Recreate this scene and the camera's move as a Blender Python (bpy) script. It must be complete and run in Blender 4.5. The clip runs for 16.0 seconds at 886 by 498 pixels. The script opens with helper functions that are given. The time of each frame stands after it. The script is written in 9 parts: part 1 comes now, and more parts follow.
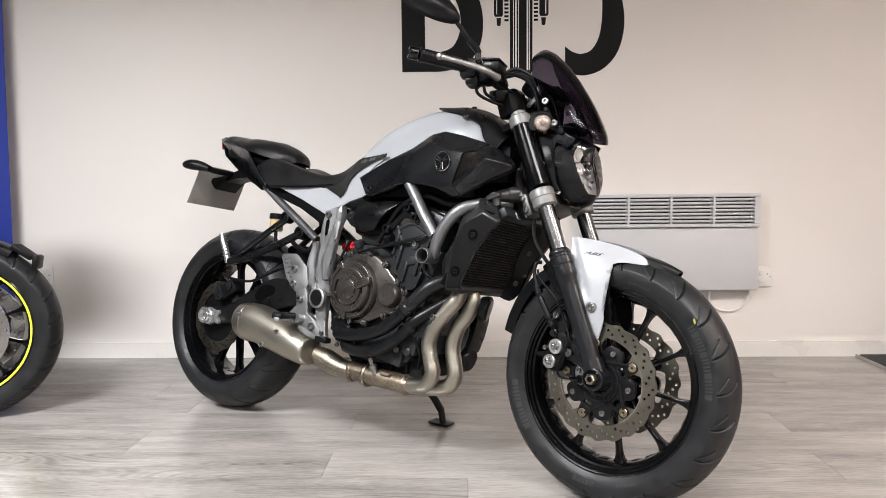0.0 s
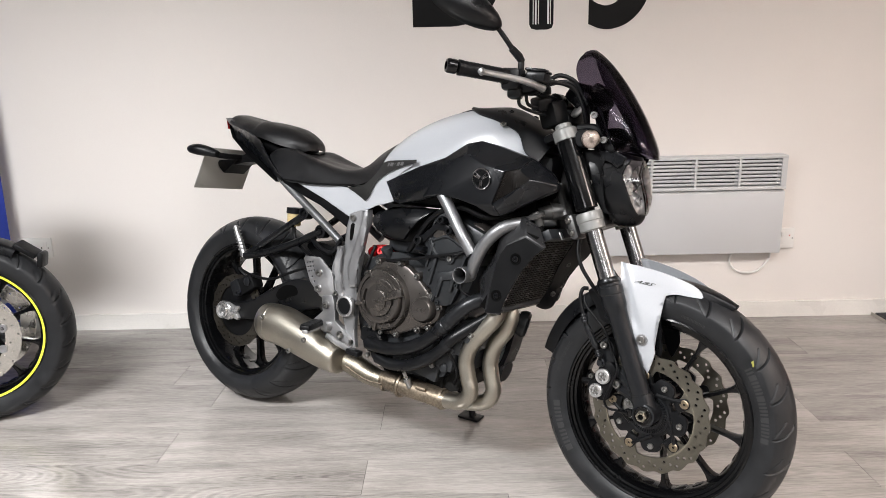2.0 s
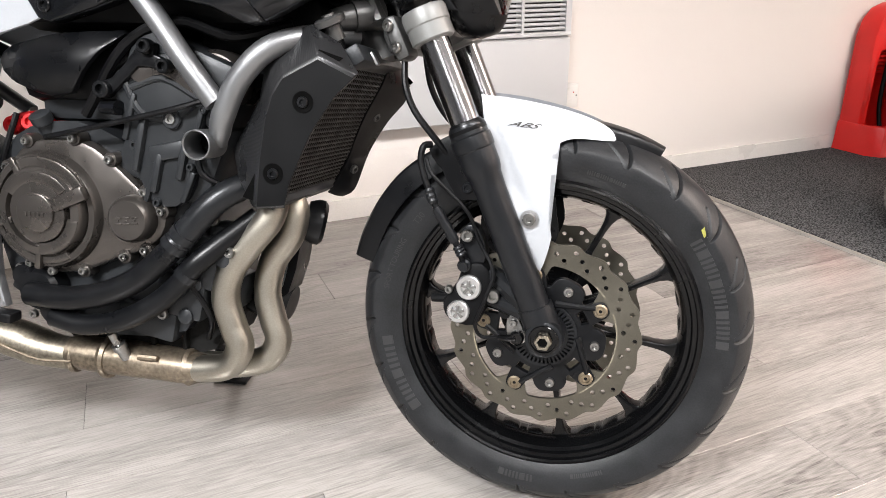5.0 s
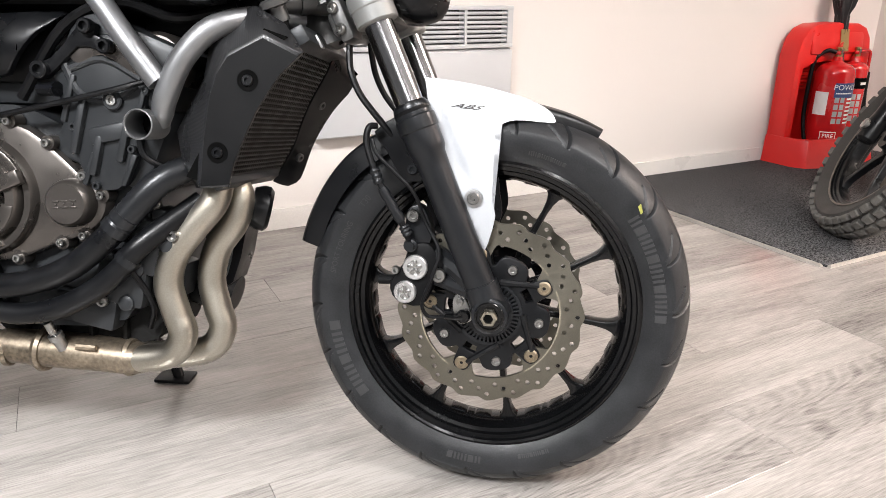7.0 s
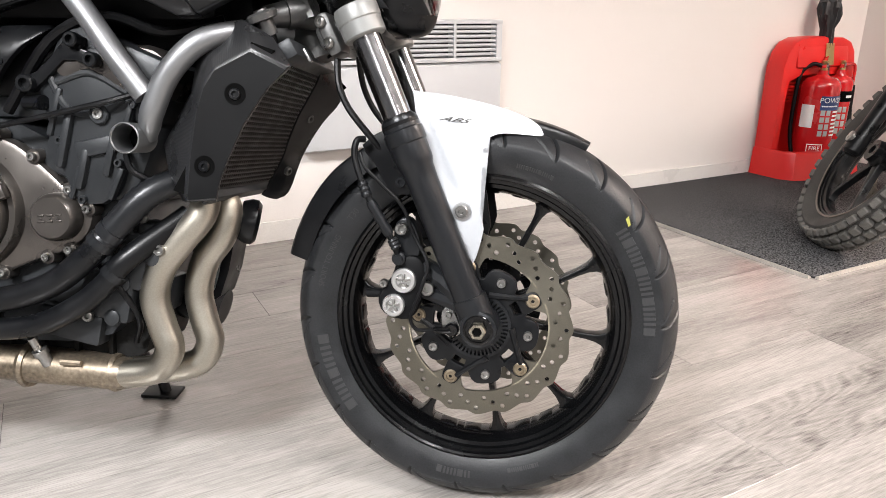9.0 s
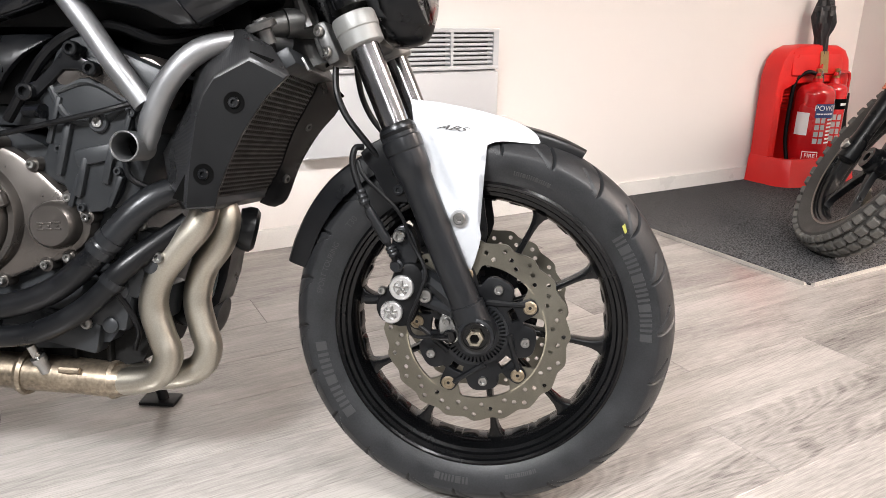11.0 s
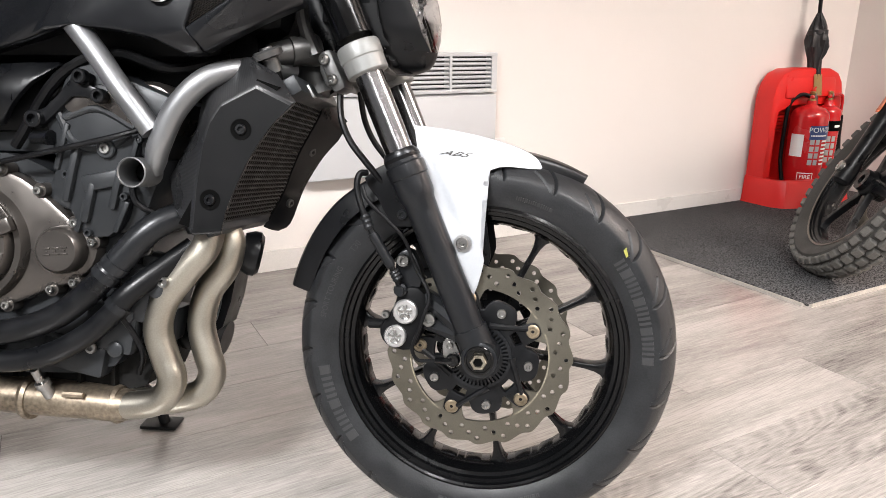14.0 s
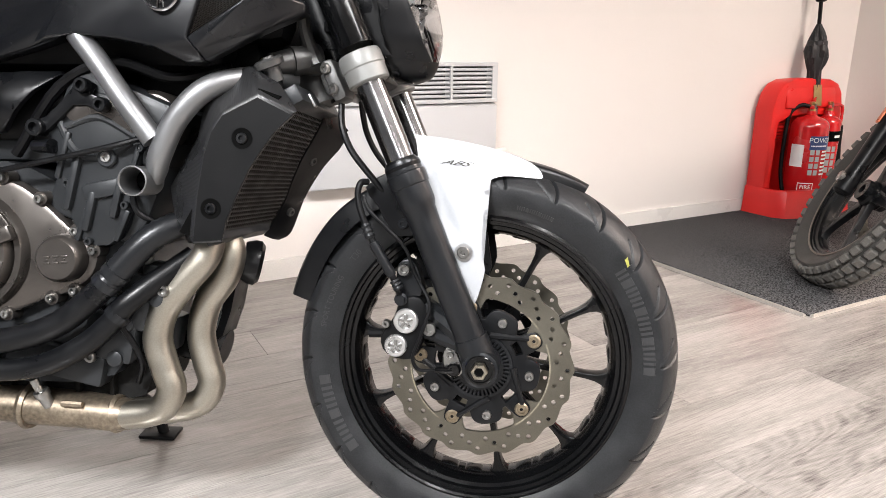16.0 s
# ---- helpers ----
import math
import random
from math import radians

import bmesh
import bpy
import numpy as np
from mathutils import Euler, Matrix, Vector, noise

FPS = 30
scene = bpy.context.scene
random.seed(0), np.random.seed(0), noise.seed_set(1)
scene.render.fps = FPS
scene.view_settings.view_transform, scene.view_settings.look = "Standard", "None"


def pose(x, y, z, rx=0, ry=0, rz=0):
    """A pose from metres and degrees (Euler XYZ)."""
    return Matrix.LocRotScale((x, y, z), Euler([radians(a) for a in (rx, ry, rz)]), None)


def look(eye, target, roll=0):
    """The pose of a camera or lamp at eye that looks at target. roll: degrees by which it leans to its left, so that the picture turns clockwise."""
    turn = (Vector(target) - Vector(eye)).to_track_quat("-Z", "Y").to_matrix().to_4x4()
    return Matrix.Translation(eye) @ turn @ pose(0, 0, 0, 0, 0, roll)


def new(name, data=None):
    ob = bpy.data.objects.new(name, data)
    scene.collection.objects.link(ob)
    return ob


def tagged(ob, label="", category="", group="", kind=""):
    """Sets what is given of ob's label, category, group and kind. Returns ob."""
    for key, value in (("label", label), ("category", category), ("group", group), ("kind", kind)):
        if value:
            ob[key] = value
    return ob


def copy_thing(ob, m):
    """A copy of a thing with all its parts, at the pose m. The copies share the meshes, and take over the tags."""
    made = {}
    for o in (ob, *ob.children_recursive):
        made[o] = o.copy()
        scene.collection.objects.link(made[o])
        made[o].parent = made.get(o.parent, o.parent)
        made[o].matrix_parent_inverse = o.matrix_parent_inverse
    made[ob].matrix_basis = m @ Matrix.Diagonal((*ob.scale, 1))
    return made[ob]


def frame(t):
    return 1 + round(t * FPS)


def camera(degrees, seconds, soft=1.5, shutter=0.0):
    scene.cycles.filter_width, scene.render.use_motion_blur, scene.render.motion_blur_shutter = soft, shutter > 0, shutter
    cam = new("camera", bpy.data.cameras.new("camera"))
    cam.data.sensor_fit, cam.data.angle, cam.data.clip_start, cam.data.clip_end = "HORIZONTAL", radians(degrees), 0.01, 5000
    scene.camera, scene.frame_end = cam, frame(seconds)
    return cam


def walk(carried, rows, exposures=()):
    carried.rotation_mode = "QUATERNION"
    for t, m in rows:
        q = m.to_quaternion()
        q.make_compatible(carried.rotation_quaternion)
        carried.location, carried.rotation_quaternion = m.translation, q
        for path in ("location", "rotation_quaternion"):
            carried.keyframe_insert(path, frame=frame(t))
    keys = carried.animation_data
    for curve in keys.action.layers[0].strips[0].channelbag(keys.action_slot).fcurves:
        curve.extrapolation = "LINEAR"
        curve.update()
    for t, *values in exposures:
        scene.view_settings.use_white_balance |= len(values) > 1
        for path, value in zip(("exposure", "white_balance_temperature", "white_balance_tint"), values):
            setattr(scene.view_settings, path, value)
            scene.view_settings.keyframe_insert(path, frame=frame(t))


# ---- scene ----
cam = camera(64.3, 16.0, soft=0.5)
PATH = [
    (0, (0.069, 0.1, 0.781), (0.002, 2.09, 0.594), -0.6),
    (0.5, (0.032, 0.105, 0.776), (-0.036, 2.095, 0.589), -0.5),
    (1, (-0.021, 0.14, 0.85), (-0.086, 2.13, 0.663), -0.6),
    (1.5, (-0.04, 0.185, 1.011), (-0.104, 2.162, 0.712), -0.9),
    (2, (-0.068, 0.248, 1.099), (-0.093, 2.185, 0.603), -1.4),
    (2.5, (-0.078, 0.362, 1.112), (-0.02, 2.27, 0.517), -1.5),
    (3, (-0.055, 0.548, 1.085), (0.097, 2.434, 0.437), -1.6),
    (3.5, (-0.063, 0.749, 1.064), (0.215, 2.604, 0.369), -1.5),
    (4, (-0.089, 0.928, 0.995), (0.377, 2.732, 0.268), -1.4),
    (4.5, (-0.1, 0.988, 0.889), (0.534, 2.733, 0.145), -1.0),
    (5, (-0.115, 0.963, 0.815), (0.617, 2.667, 0.066), -0.5),
    (5.2, (-0.124, 0.959, 0.81), (0.636, 2.64, 0.035), -0.5),
    (7.3, (-0.132, 0.928, 0.754), (0.756, 2.592, 0.088), 0.5),
    (7.5, (-0.134, 0.929, 0.756), (0.758, 2.592, 0.095), 0.5),
    (8, (-0.133, 0.928, 0.755), (0.764, 2.592, 0.103), 0.4),
    (8.5, (-0.127, 0.925, 0.756), (0.773, 2.589, 0.108), 0.5),
    (9, (-0.125, 0.929, 0.757), (0.781, 2.591, 0.112), 0.5),
    (11.5, (-0.129, 0.92, 0.76), (0.79, 2.586, 0.141), 0.5),
    (12, (-0.13, 0.915, 0.766), (0.792, 2.581, 0.154), 0.5),
    (12.5, (-0.138, 0.919, 0.77), (0.788, 2.585, 0.165), 0.5),
    (13, (-0.139, 0.918, 0.77), (0.788, 2.588, 0.177), 0.5),
    (13.5, (-0.14, 0.917, 0.768), (0.79, 2.59, 0.186), 0.5),
    (14, (-0.141, 0.923, 0.768), (0.792, 2.597, 0.196), 0.5),
    (14.5, (-0.143, 0.922, 0.768), (0.791, 2.598, 0.204), 0.6),
    (15, (-0.139, 0.919, 0.768), (0.794, 2.597, 0.209), 0.6),
    (15.5, (-0.14, 0.921, 0.768), (0.793, 2.602, 0.216), 0.5),
    (16, (-0.141, 0.925, 0.767), (0.795, 2.606, 0.221), 0.6),
]
STOPS = [(0, 0.05), (1.5, 0.06), (3.0, 0.05), (3.5, 0.08), (4.0, 0.20), (5.0, 0.44), (7.5, 0.50), (16, 0.54)]
walk(cam, [(t, look(eye, target, roll)) for t, eye, target, roll in PATH], STOPS)


# ---- light ----
world = bpy.data.worlds.new("room_air")
scene.world = world
world.use_nodes = True
world.node_tree.nodes["Background"].inputs[0].default_value = (1.0, 0.97, 0.93, 1)
world.node_tree.nodes["Background"].inputs[1].default_value = 0.05


def panel_lamp(x, y, z, power, size=1.15, size_y=0.55, colour=(1.0, 0.965, 0.945)):
    data = bpy.data.lights.new("ceiling_lamp", "AREA")
    data.shape, data.size, data.size_y, data.energy, data.color = "RECTANGLE", size, size_y, power, colour
    data.spread = radians(148)
    ob = new("ceiling_lamp", data)
    ob.location = (x, y, z)
    return ob


LIGHTS = [(-1.7, 0.5, 175), (0.8, 0.3, 36), (3.0, 0.5, 80), (-1.7, -2.4, 70), (0.8, -2.4, 22), (3.0, -2.4, 42)]
CEIL = 2.55
for lx, ly, power in LIGHTS:
    panel_lamp(lx, ly, CEIL - 0.035, power, colour=(1.0, 0.82, 0.72) if lx > 2 else (0.98, 0.985, 1.0) if lx < -1 else (1.0, 0.985, 0.985))


# ---- materials ----
def node_mat(name):
    m = bpy.data.materials.new(name)
    m.use_nodes = True
    nt = m.node_tree
    return m, nt, nt.nodes["Principled BSDF"]


def mat(name, col, rough=0.5, metal=0.0, var=0.12, scale=12.0, fine=160.0, bump=0.08, coat=0.0, rvar=0.12, spec=0.5, stretch=(1, 1, 1)):
    """A plain surface with stains at one scale, grain at another, and a fine relief."""
    m, nt, b = node_mat(name)
    n, l = nt.nodes, nt.links
    tc, mp = n.new("ShaderNodeTexCoord"), n.new("ShaderNodeMapping")
    mp.inputs["Scale"].default_value = stretch
    l.new(tc.outputs["Object"], mp.inputs[0])
    big, small = n.new("ShaderNodeTexNoise"), n.new("ShaderNodeTexNoise")
    big.inputs["Scale"].default_value, small.inputs["Scale"].default_value = scale, fine
    big.inputs["Detail"].default_value = 5
    small.inputs["Detail"].default_value = 3
    for t in (big, small):
        l.new(mp.outputs[0], t.inputs["Vector"])
    add = n.new("ShaderNodeMath")
    add.operation = "ADD"
    l.new(big.outputs[0], add.inputs[0])
    l.new(small.outputs[0], add.inputs[1])
    rmp = n.new("ShaderNodeMapRange")
    rmp.inputs[1].default_value, rmp.inputs[2].default_value = 0.6, 1.4
    rmp.inputs[3].default_value, rmp.inputs[4].default_value = 1 - var, 1 + var
    l.new(add.outputs[0], rmp.inputs[0])
    mul = n.new("ShaderNodeVectorMath")
    mul.operation = "SCALE"
    mul.inputs[0].default_value = col
    l.new(rmp.outputs[0], mul.inputs["Scale"])
    l.new(mul.outputs[0], b.inputs["Base Color"])
    rr = n.new("ShaderNodeMapRange")
    rr.inputs[1].default_value, rr.inputs[2].default_value = 0.3, 0.7
    rr.inputs[3].default_value, rr.inputs[4].default_value = max(rough - rvar, 0.03), min(rough + rvar, 1)
    l.new(big.outputs[0], rr.inputs[0])
    l.new(rr.outputs[0], b.inputs["Roughness"])
    b.inputs["Metallic"].default_value = metal
    b.inputs["Coat Weight"].default_value = coat
    b.inputs["Coat Roughness"].default_value = 0.06
    b.inputs["Specular IOR Level"].default_value = spec
    if bump:
        bp = n.new("ShaderNodeBump")
        bp.inputs["Strength"].default_value, bp.inputs["Distance"].default_value = bump, 0.002
        l.new(small.outputs[0], bp.inputs["Height"])
        l.new(bp.outputs[0], b.inputs["Normal"])
    return m


M_WHITE = mat("white_pearl_paint", (0.352, 0.366, 0.388), 0.24, 0.0, 0.03, 5, 300, 0.0, 0.0, 0.04)
M_BLACK = mat("satin_black_plastic", (0.0034, 0.0037, 0.0044), 0.34, 0.0, 0.2, 18, 700, 0.04, spec=0.24)
M_MATT = mat("matt_black_plastic", (0.0034, 0.0035, 0.0039), 0.50, 0.0, 0.2, 15, 800, 0.05, spec=0.12)
M_GREY_PAINT = mat("dark_metallic_grey_paint", (0.0062, 0.0068, 0.0082), 0.30, 0.25, 0.12, 9, 700, 0.015, 0.12, spec=0.36)
M_GLOSS = mat("gloss_black_paint", (0.0022, 0.0023, 0.0026), 0.20, 0.0, 0.25, 9, 200, 0.02, 0.15, spec=0.24)
M_RUBBER = mat("tyre_rubber", (0.0125, 0.0131, 0.0143), 0.42, 0.0, 0.42, 24, 420, 0.12, spec=0.28)
M_RESIDUE = mat("dried_residue", (0.17, 0.150, 0.108), 0.8, 0.0, 0.5, 60, 300, 0.1)
M_SOFT = mat("black_rubber", (0.0030, 0.0031, 0.0036), 0.42, 0.0, 0.3, 25, 300, 0.15, spec=0.18)
M_SEAT = mat("black_vinyl", (0.0040, 0.0041, 0.0048), 0.40, 0.0, 0.15, 14, 700, 0.30, spec=0.32)
M_CHROME = mat("chrome", (0.30, 0.30, 0.31), 0.18, 1.0, 0.05, 20, 200, 0.01, rvar=0.04)
M_ALU = mat("cast_aluminium", (0.33, 0.33, 0.33), 0.44, 0.9, 0.08, 14, 600, 0.04)
M_SILVER = mat("silver_frame_paint", (0.20, 0.204, 0.210), 0.38, 0.8, 0.05, 15, 700, 0.02)
M_YOKE = mat("grey_cast_yoke", (0.090, 0.090, 0.089), 0.42, 0.7, 0.1, 14, 600, 0.04)
M_CLAMP = mat("pale_grey_clamp_paint", (0.185, 0.187, 0.182), 0.42, 0.35, 0.06, 14, 600, 0.03)
M_POLISH = mat("bright_machined_aluminium", (0.60, 0.60, 0.60), 0.30, 0.9, 0.05, 30, 600, 0.02)
# darker and browner than the front disc steel
M_REAR_DISC = mat("dark_rear_disc_steel", (0.060, 0.054, 0.045), 0.45, 0.9, 0.25, 14, 300, 0.05)
M_NUT = mat("bare_steel_nut", (0.36, 0.33, 0.27), 0.34, 1.0, 0.15, 60, 400, 0.03)
M_STEEL = mat("zinc_bolt", (0.30, 0.297, 0.287), 0.34, 1.0, 0.12, 60, 400, 0.03)
M_EXH = mat("brushed_stainless", (0.37, 0.345, 0.295), 0.41, 1.0, 0.14, 6, 420, 0.03, rvar=0.06)
M_LINK = mat("grimy_stainless", (0.255, 0.228, 0.182), 0.46, 0.95, 0.5, 16, 200, 0.06)
M_HEAT = mat("heat_tinted_stainless", (0.20, 0.165, 0.124), 0.45, 0.9, 0.6, 12, 160, 0.08)
M_WEB = mat("sand_cast_aluminium", (0.31, 0.312, 0.318), 0.42, 0.9, 0.10, 14, 600, 0.04)
M_CAST = mat("bright_cast_aluminium", (0.38, 0.38, 0.388), 0.38, 0.9, 0.08, 14, 600, 0.03)
M_BRONZE = mat("bronze_grey_engine_paint", (0.094, 0.085, 0.078), 0.31, 0.8, 0.08, 14, 600, 0.02)
M_ENGINE = mat("dark_grey_engine_casting", (0.0215, 0.0233, 0.0255), 0.40, 0.2, 0.15, 12, 600, 0.06, spec=0.32)
M_SUMP = mat("dirty_engine_casting", (0.010, 0.0098, 0.0095), 0.66, 0.2, 0.6, 12, 120, 0.35, spec=0.12)
M_FORK = mat("anodised_fork_leg", (0.013, 0.014, 0.0158), 0.30, 0.4, 0.2, 16, 420, 0.03, rvar=0.02, spec=0.4)
M_DISC = mat("brake_disc_steel", (0.158, 0.148, 0.122), 0.40, 1.0, 0.12, 9, 600, 0.02, rvar=0.06)
M_GOLD = mat("gold_bobbin", (0.30, 0.25, 0.18), 0.42, 1.0, 0.2, 60, 300, 0.05)
M_RED = mat("red_anodised", (0.42, 0.012, 0.014), 0.3, 0.4, 0.15, 30, 300, 0.05)
M_DECAL = mat("dark_grey_decal", (0.020, 0.020, 0.019), 0.40, 0.2, 0.15, 9, 500, 0.02)
M_MODEL = mat("grey_model_print", (0.10, 0.10, 0.10), 0.45, 0.0, 0.05, 9, 300, 0.0)
M_BAR = mat("light_grey_print", (0.34, 0.34, 0.34), 0.45, 0.0, 0.05, 9, 300, 0.0)
M_PLATE = mat("grey_number_plate", (0.30, 0.29, 0.265), 0.5, 0.0, 0.06, 9, 300, 0.05)
M_AMBER = mat("brake_fluid_bottle", (0.42, 0.33, 0.17), 0.3, 0.0, 0.2, 20, 200, 0.03)
M_YELLOW = mat("yellow_stripe", (0.72, 0.78, 0.05), 0.4, 0.0, 0.06, 9, 300, 0.02)
M_MARK = mat("yellow_paint_mark", (0.26, 0.25, 0.045), 0.7, 0.0, 0.5, 90, 300, 0.1)
M_BLUE = mat("blue_banner_vinyl", (0.022, 0.040, 0.26), 0.42, 0.0, 0.10, 3, 300, 0.03)
M_PAPER = mat("white_print", (0.75, 0.75, 0.74), 0.5, 0.0, 0.04, 9, 300, 0.0)
M_REDPLASTIC = mat("red_moulded_plastic", (0.62, 0.012, 0.010), 0.36, 0.0, 0.10, 8, 300, 0.06)
M_REDCYL = mat("red_cylinder_enamel", (0.48, 0.010, 0.012), 0.22, 0.0, 0.08, 8, 200, 0.03, 0.5)
M_NAVY = mat("navy_label", (0.012, 0.035, 0.14), 0.4, 0.0, 0.08, 9, 300, 0.0)
M_RIMLIP = mat("dusty_rim_lip", (0.16, 0.135, 0.115), 0.6, 0.3, 0.3, 30, 200, 0.1)
M_BRASS = mat("brass", (0.55, 0.43, 0.20), 0.35, 1.0, 0.15, 60, 300, 0.05)
M_HEATER = mat("white_powder_coat", (0.530, 0.540, 0.552), 0.42, 0.0, 0.03, 4, 500, 0.06)
M_SOCKET = mat("white_moulded_plastic", (0.74, 0.73, 0.71), 0.35, 0.0, 0.03, 9, 300, 0.02)
# near-black for black parts, and for shade painted where holes should be
M_DARK = mat("black_and_hollow_shade", (0.0022, 0.0022, 0.0022), 0.8, 0.0, 0.1, 9, 100, 0.0, spec=0.03)
M_VINYL = mat("black_wall_vinyl", (0.005, 0.005, 0.0055), 0.5, 0.0, 0.2, 5, 200, 0.05, spec=0.15)
M_WALL = mat("cream_white_emulsion", (0.745, 0.710, 0.680), 0.62, 0.0, 0.035, 1.3, 240, 0.10, spec=0.35)
M_STRIP = mat("scuffed_aluminium_strip", (0.46, 0.43, 0.39), 0.5, 0.3, 0.25, 14, 200, 0.1)
M_TRIM = mat("white_gloss_trim", (0.74, 0.72, 0.69), 0.34, 0.0, 0.07, 6, 200, 0.08)
# assumed tones for surfaces out of view, kept dark to lower reflections and fill
M_UNSEEN_WALL = mat("unseen_wall_darkened", (0.085, 0.085, 0.09), 0.6, 0.0, 0.06, 2, 200, 0.1)
M_CEIL = mat("unseen_ceiling_greyed", (0.42, 0.41, 0.40), 0.8, 0.0, 0.03, 2, 200, 0.1)
M_FABRIC = mat("black_umbrella_nylon", (0.016, 0.016, 0.018), 0.55, 0.0, 0.2, 20, 500, 0.2)
M_KNOB = mat("knobbly_tyre_rubber", (0.042, 0.040, 0.037), 0.75, 0.0, 0.3, 18, 200, 0.15)
M_KNOBTOP = mat("scuffed_tread_block", (0.105, 0.100, 0.092), 0.8, 0.0, 0.25, 30, 260, 0.1)


def glass_mat(name, tint, clear, rough=0.04):
    m, nt, b = node_mat(name)
    n, l = nt.nodes, nt.links
    tr, gl, mx, fr = (n.new("ShaderNode" + k) for k in ("BsdfTransparent", "BsdfGlossy", "MixShader", "Fresnel"))
    tr.inputs[0].default_value = (*tint, 1)
    gl.inputs["Roughness"].default_value = rough
    fr.inputs[0].default_value = clear
    l.new(fr.outputs[0], mx.inputs[0])
    l.new(tr.outputs[0], mx.inputs[1])
    l.new(gl.outputs[0], mx.inputs[2])
    l.new(mx.outputs[0], n["Material Output"].inputs[0])
    return m


M_SMOKE = glass_mat("smoked_acrylic", (0.34, 0.315, 0.375), 1.22, 0.08)
M_CLEAR = glass_mat("clear_lens", (0.88, 0.89, 0.90), 1.5)


def carpet_mat():
    m, nt, b = node_mat("charcoal_loop_carpet")
    n, l = nt.nodes, nt.links
    tc, v, ns = n.new("ShaderNodeTexCoord"), n.new("ShaderNodeTexVoronoi"), n.new("ShaderNodeTexNoise")
    v.inputs["Scale"].default_value, ns.inputs["Scale"].default_value = 330, 180
    ns.inputs["Detail"].default_value = 3
    cr = n.new("ShaderNodeValToRGB")
    cr.color_ramp.elements[0].position, cr.color_ramp.elements[0].color = 0.40, (0.016, 0.016, 0.017, 1)
    cr.color_ramp.elements[1].position, cr.color_ramp.elements[1].color = 0.62, (0.150, 0.150, 0.154, 1)
    bp = n.new("ShaderNodeBump")
    bp.inputs["Strength"].default_value, bp.inputs["Distance"].default_value = 0.8, 0.004
    l.new(tc.outputs["Object"], v.inputs["Vector"])
    l.new(tc.outputs["Object"], ns.inputs["Vector"])
    l.new(ns.outputs[0], cr.inputs[0])
    l.new(cr.outputs[0], b.inputs["Base Color"])
    l.new(v.outputs[0], bp.inputs["Height"])
    l.new(bp.outputs[0], b.inputs["Normal"])
    b.inputs["Roughness"].default_value = 0.95
    b.inputs["Specular IOR Level"].default_value = 0.1
    return m


M_CARPET = carpet_mat()


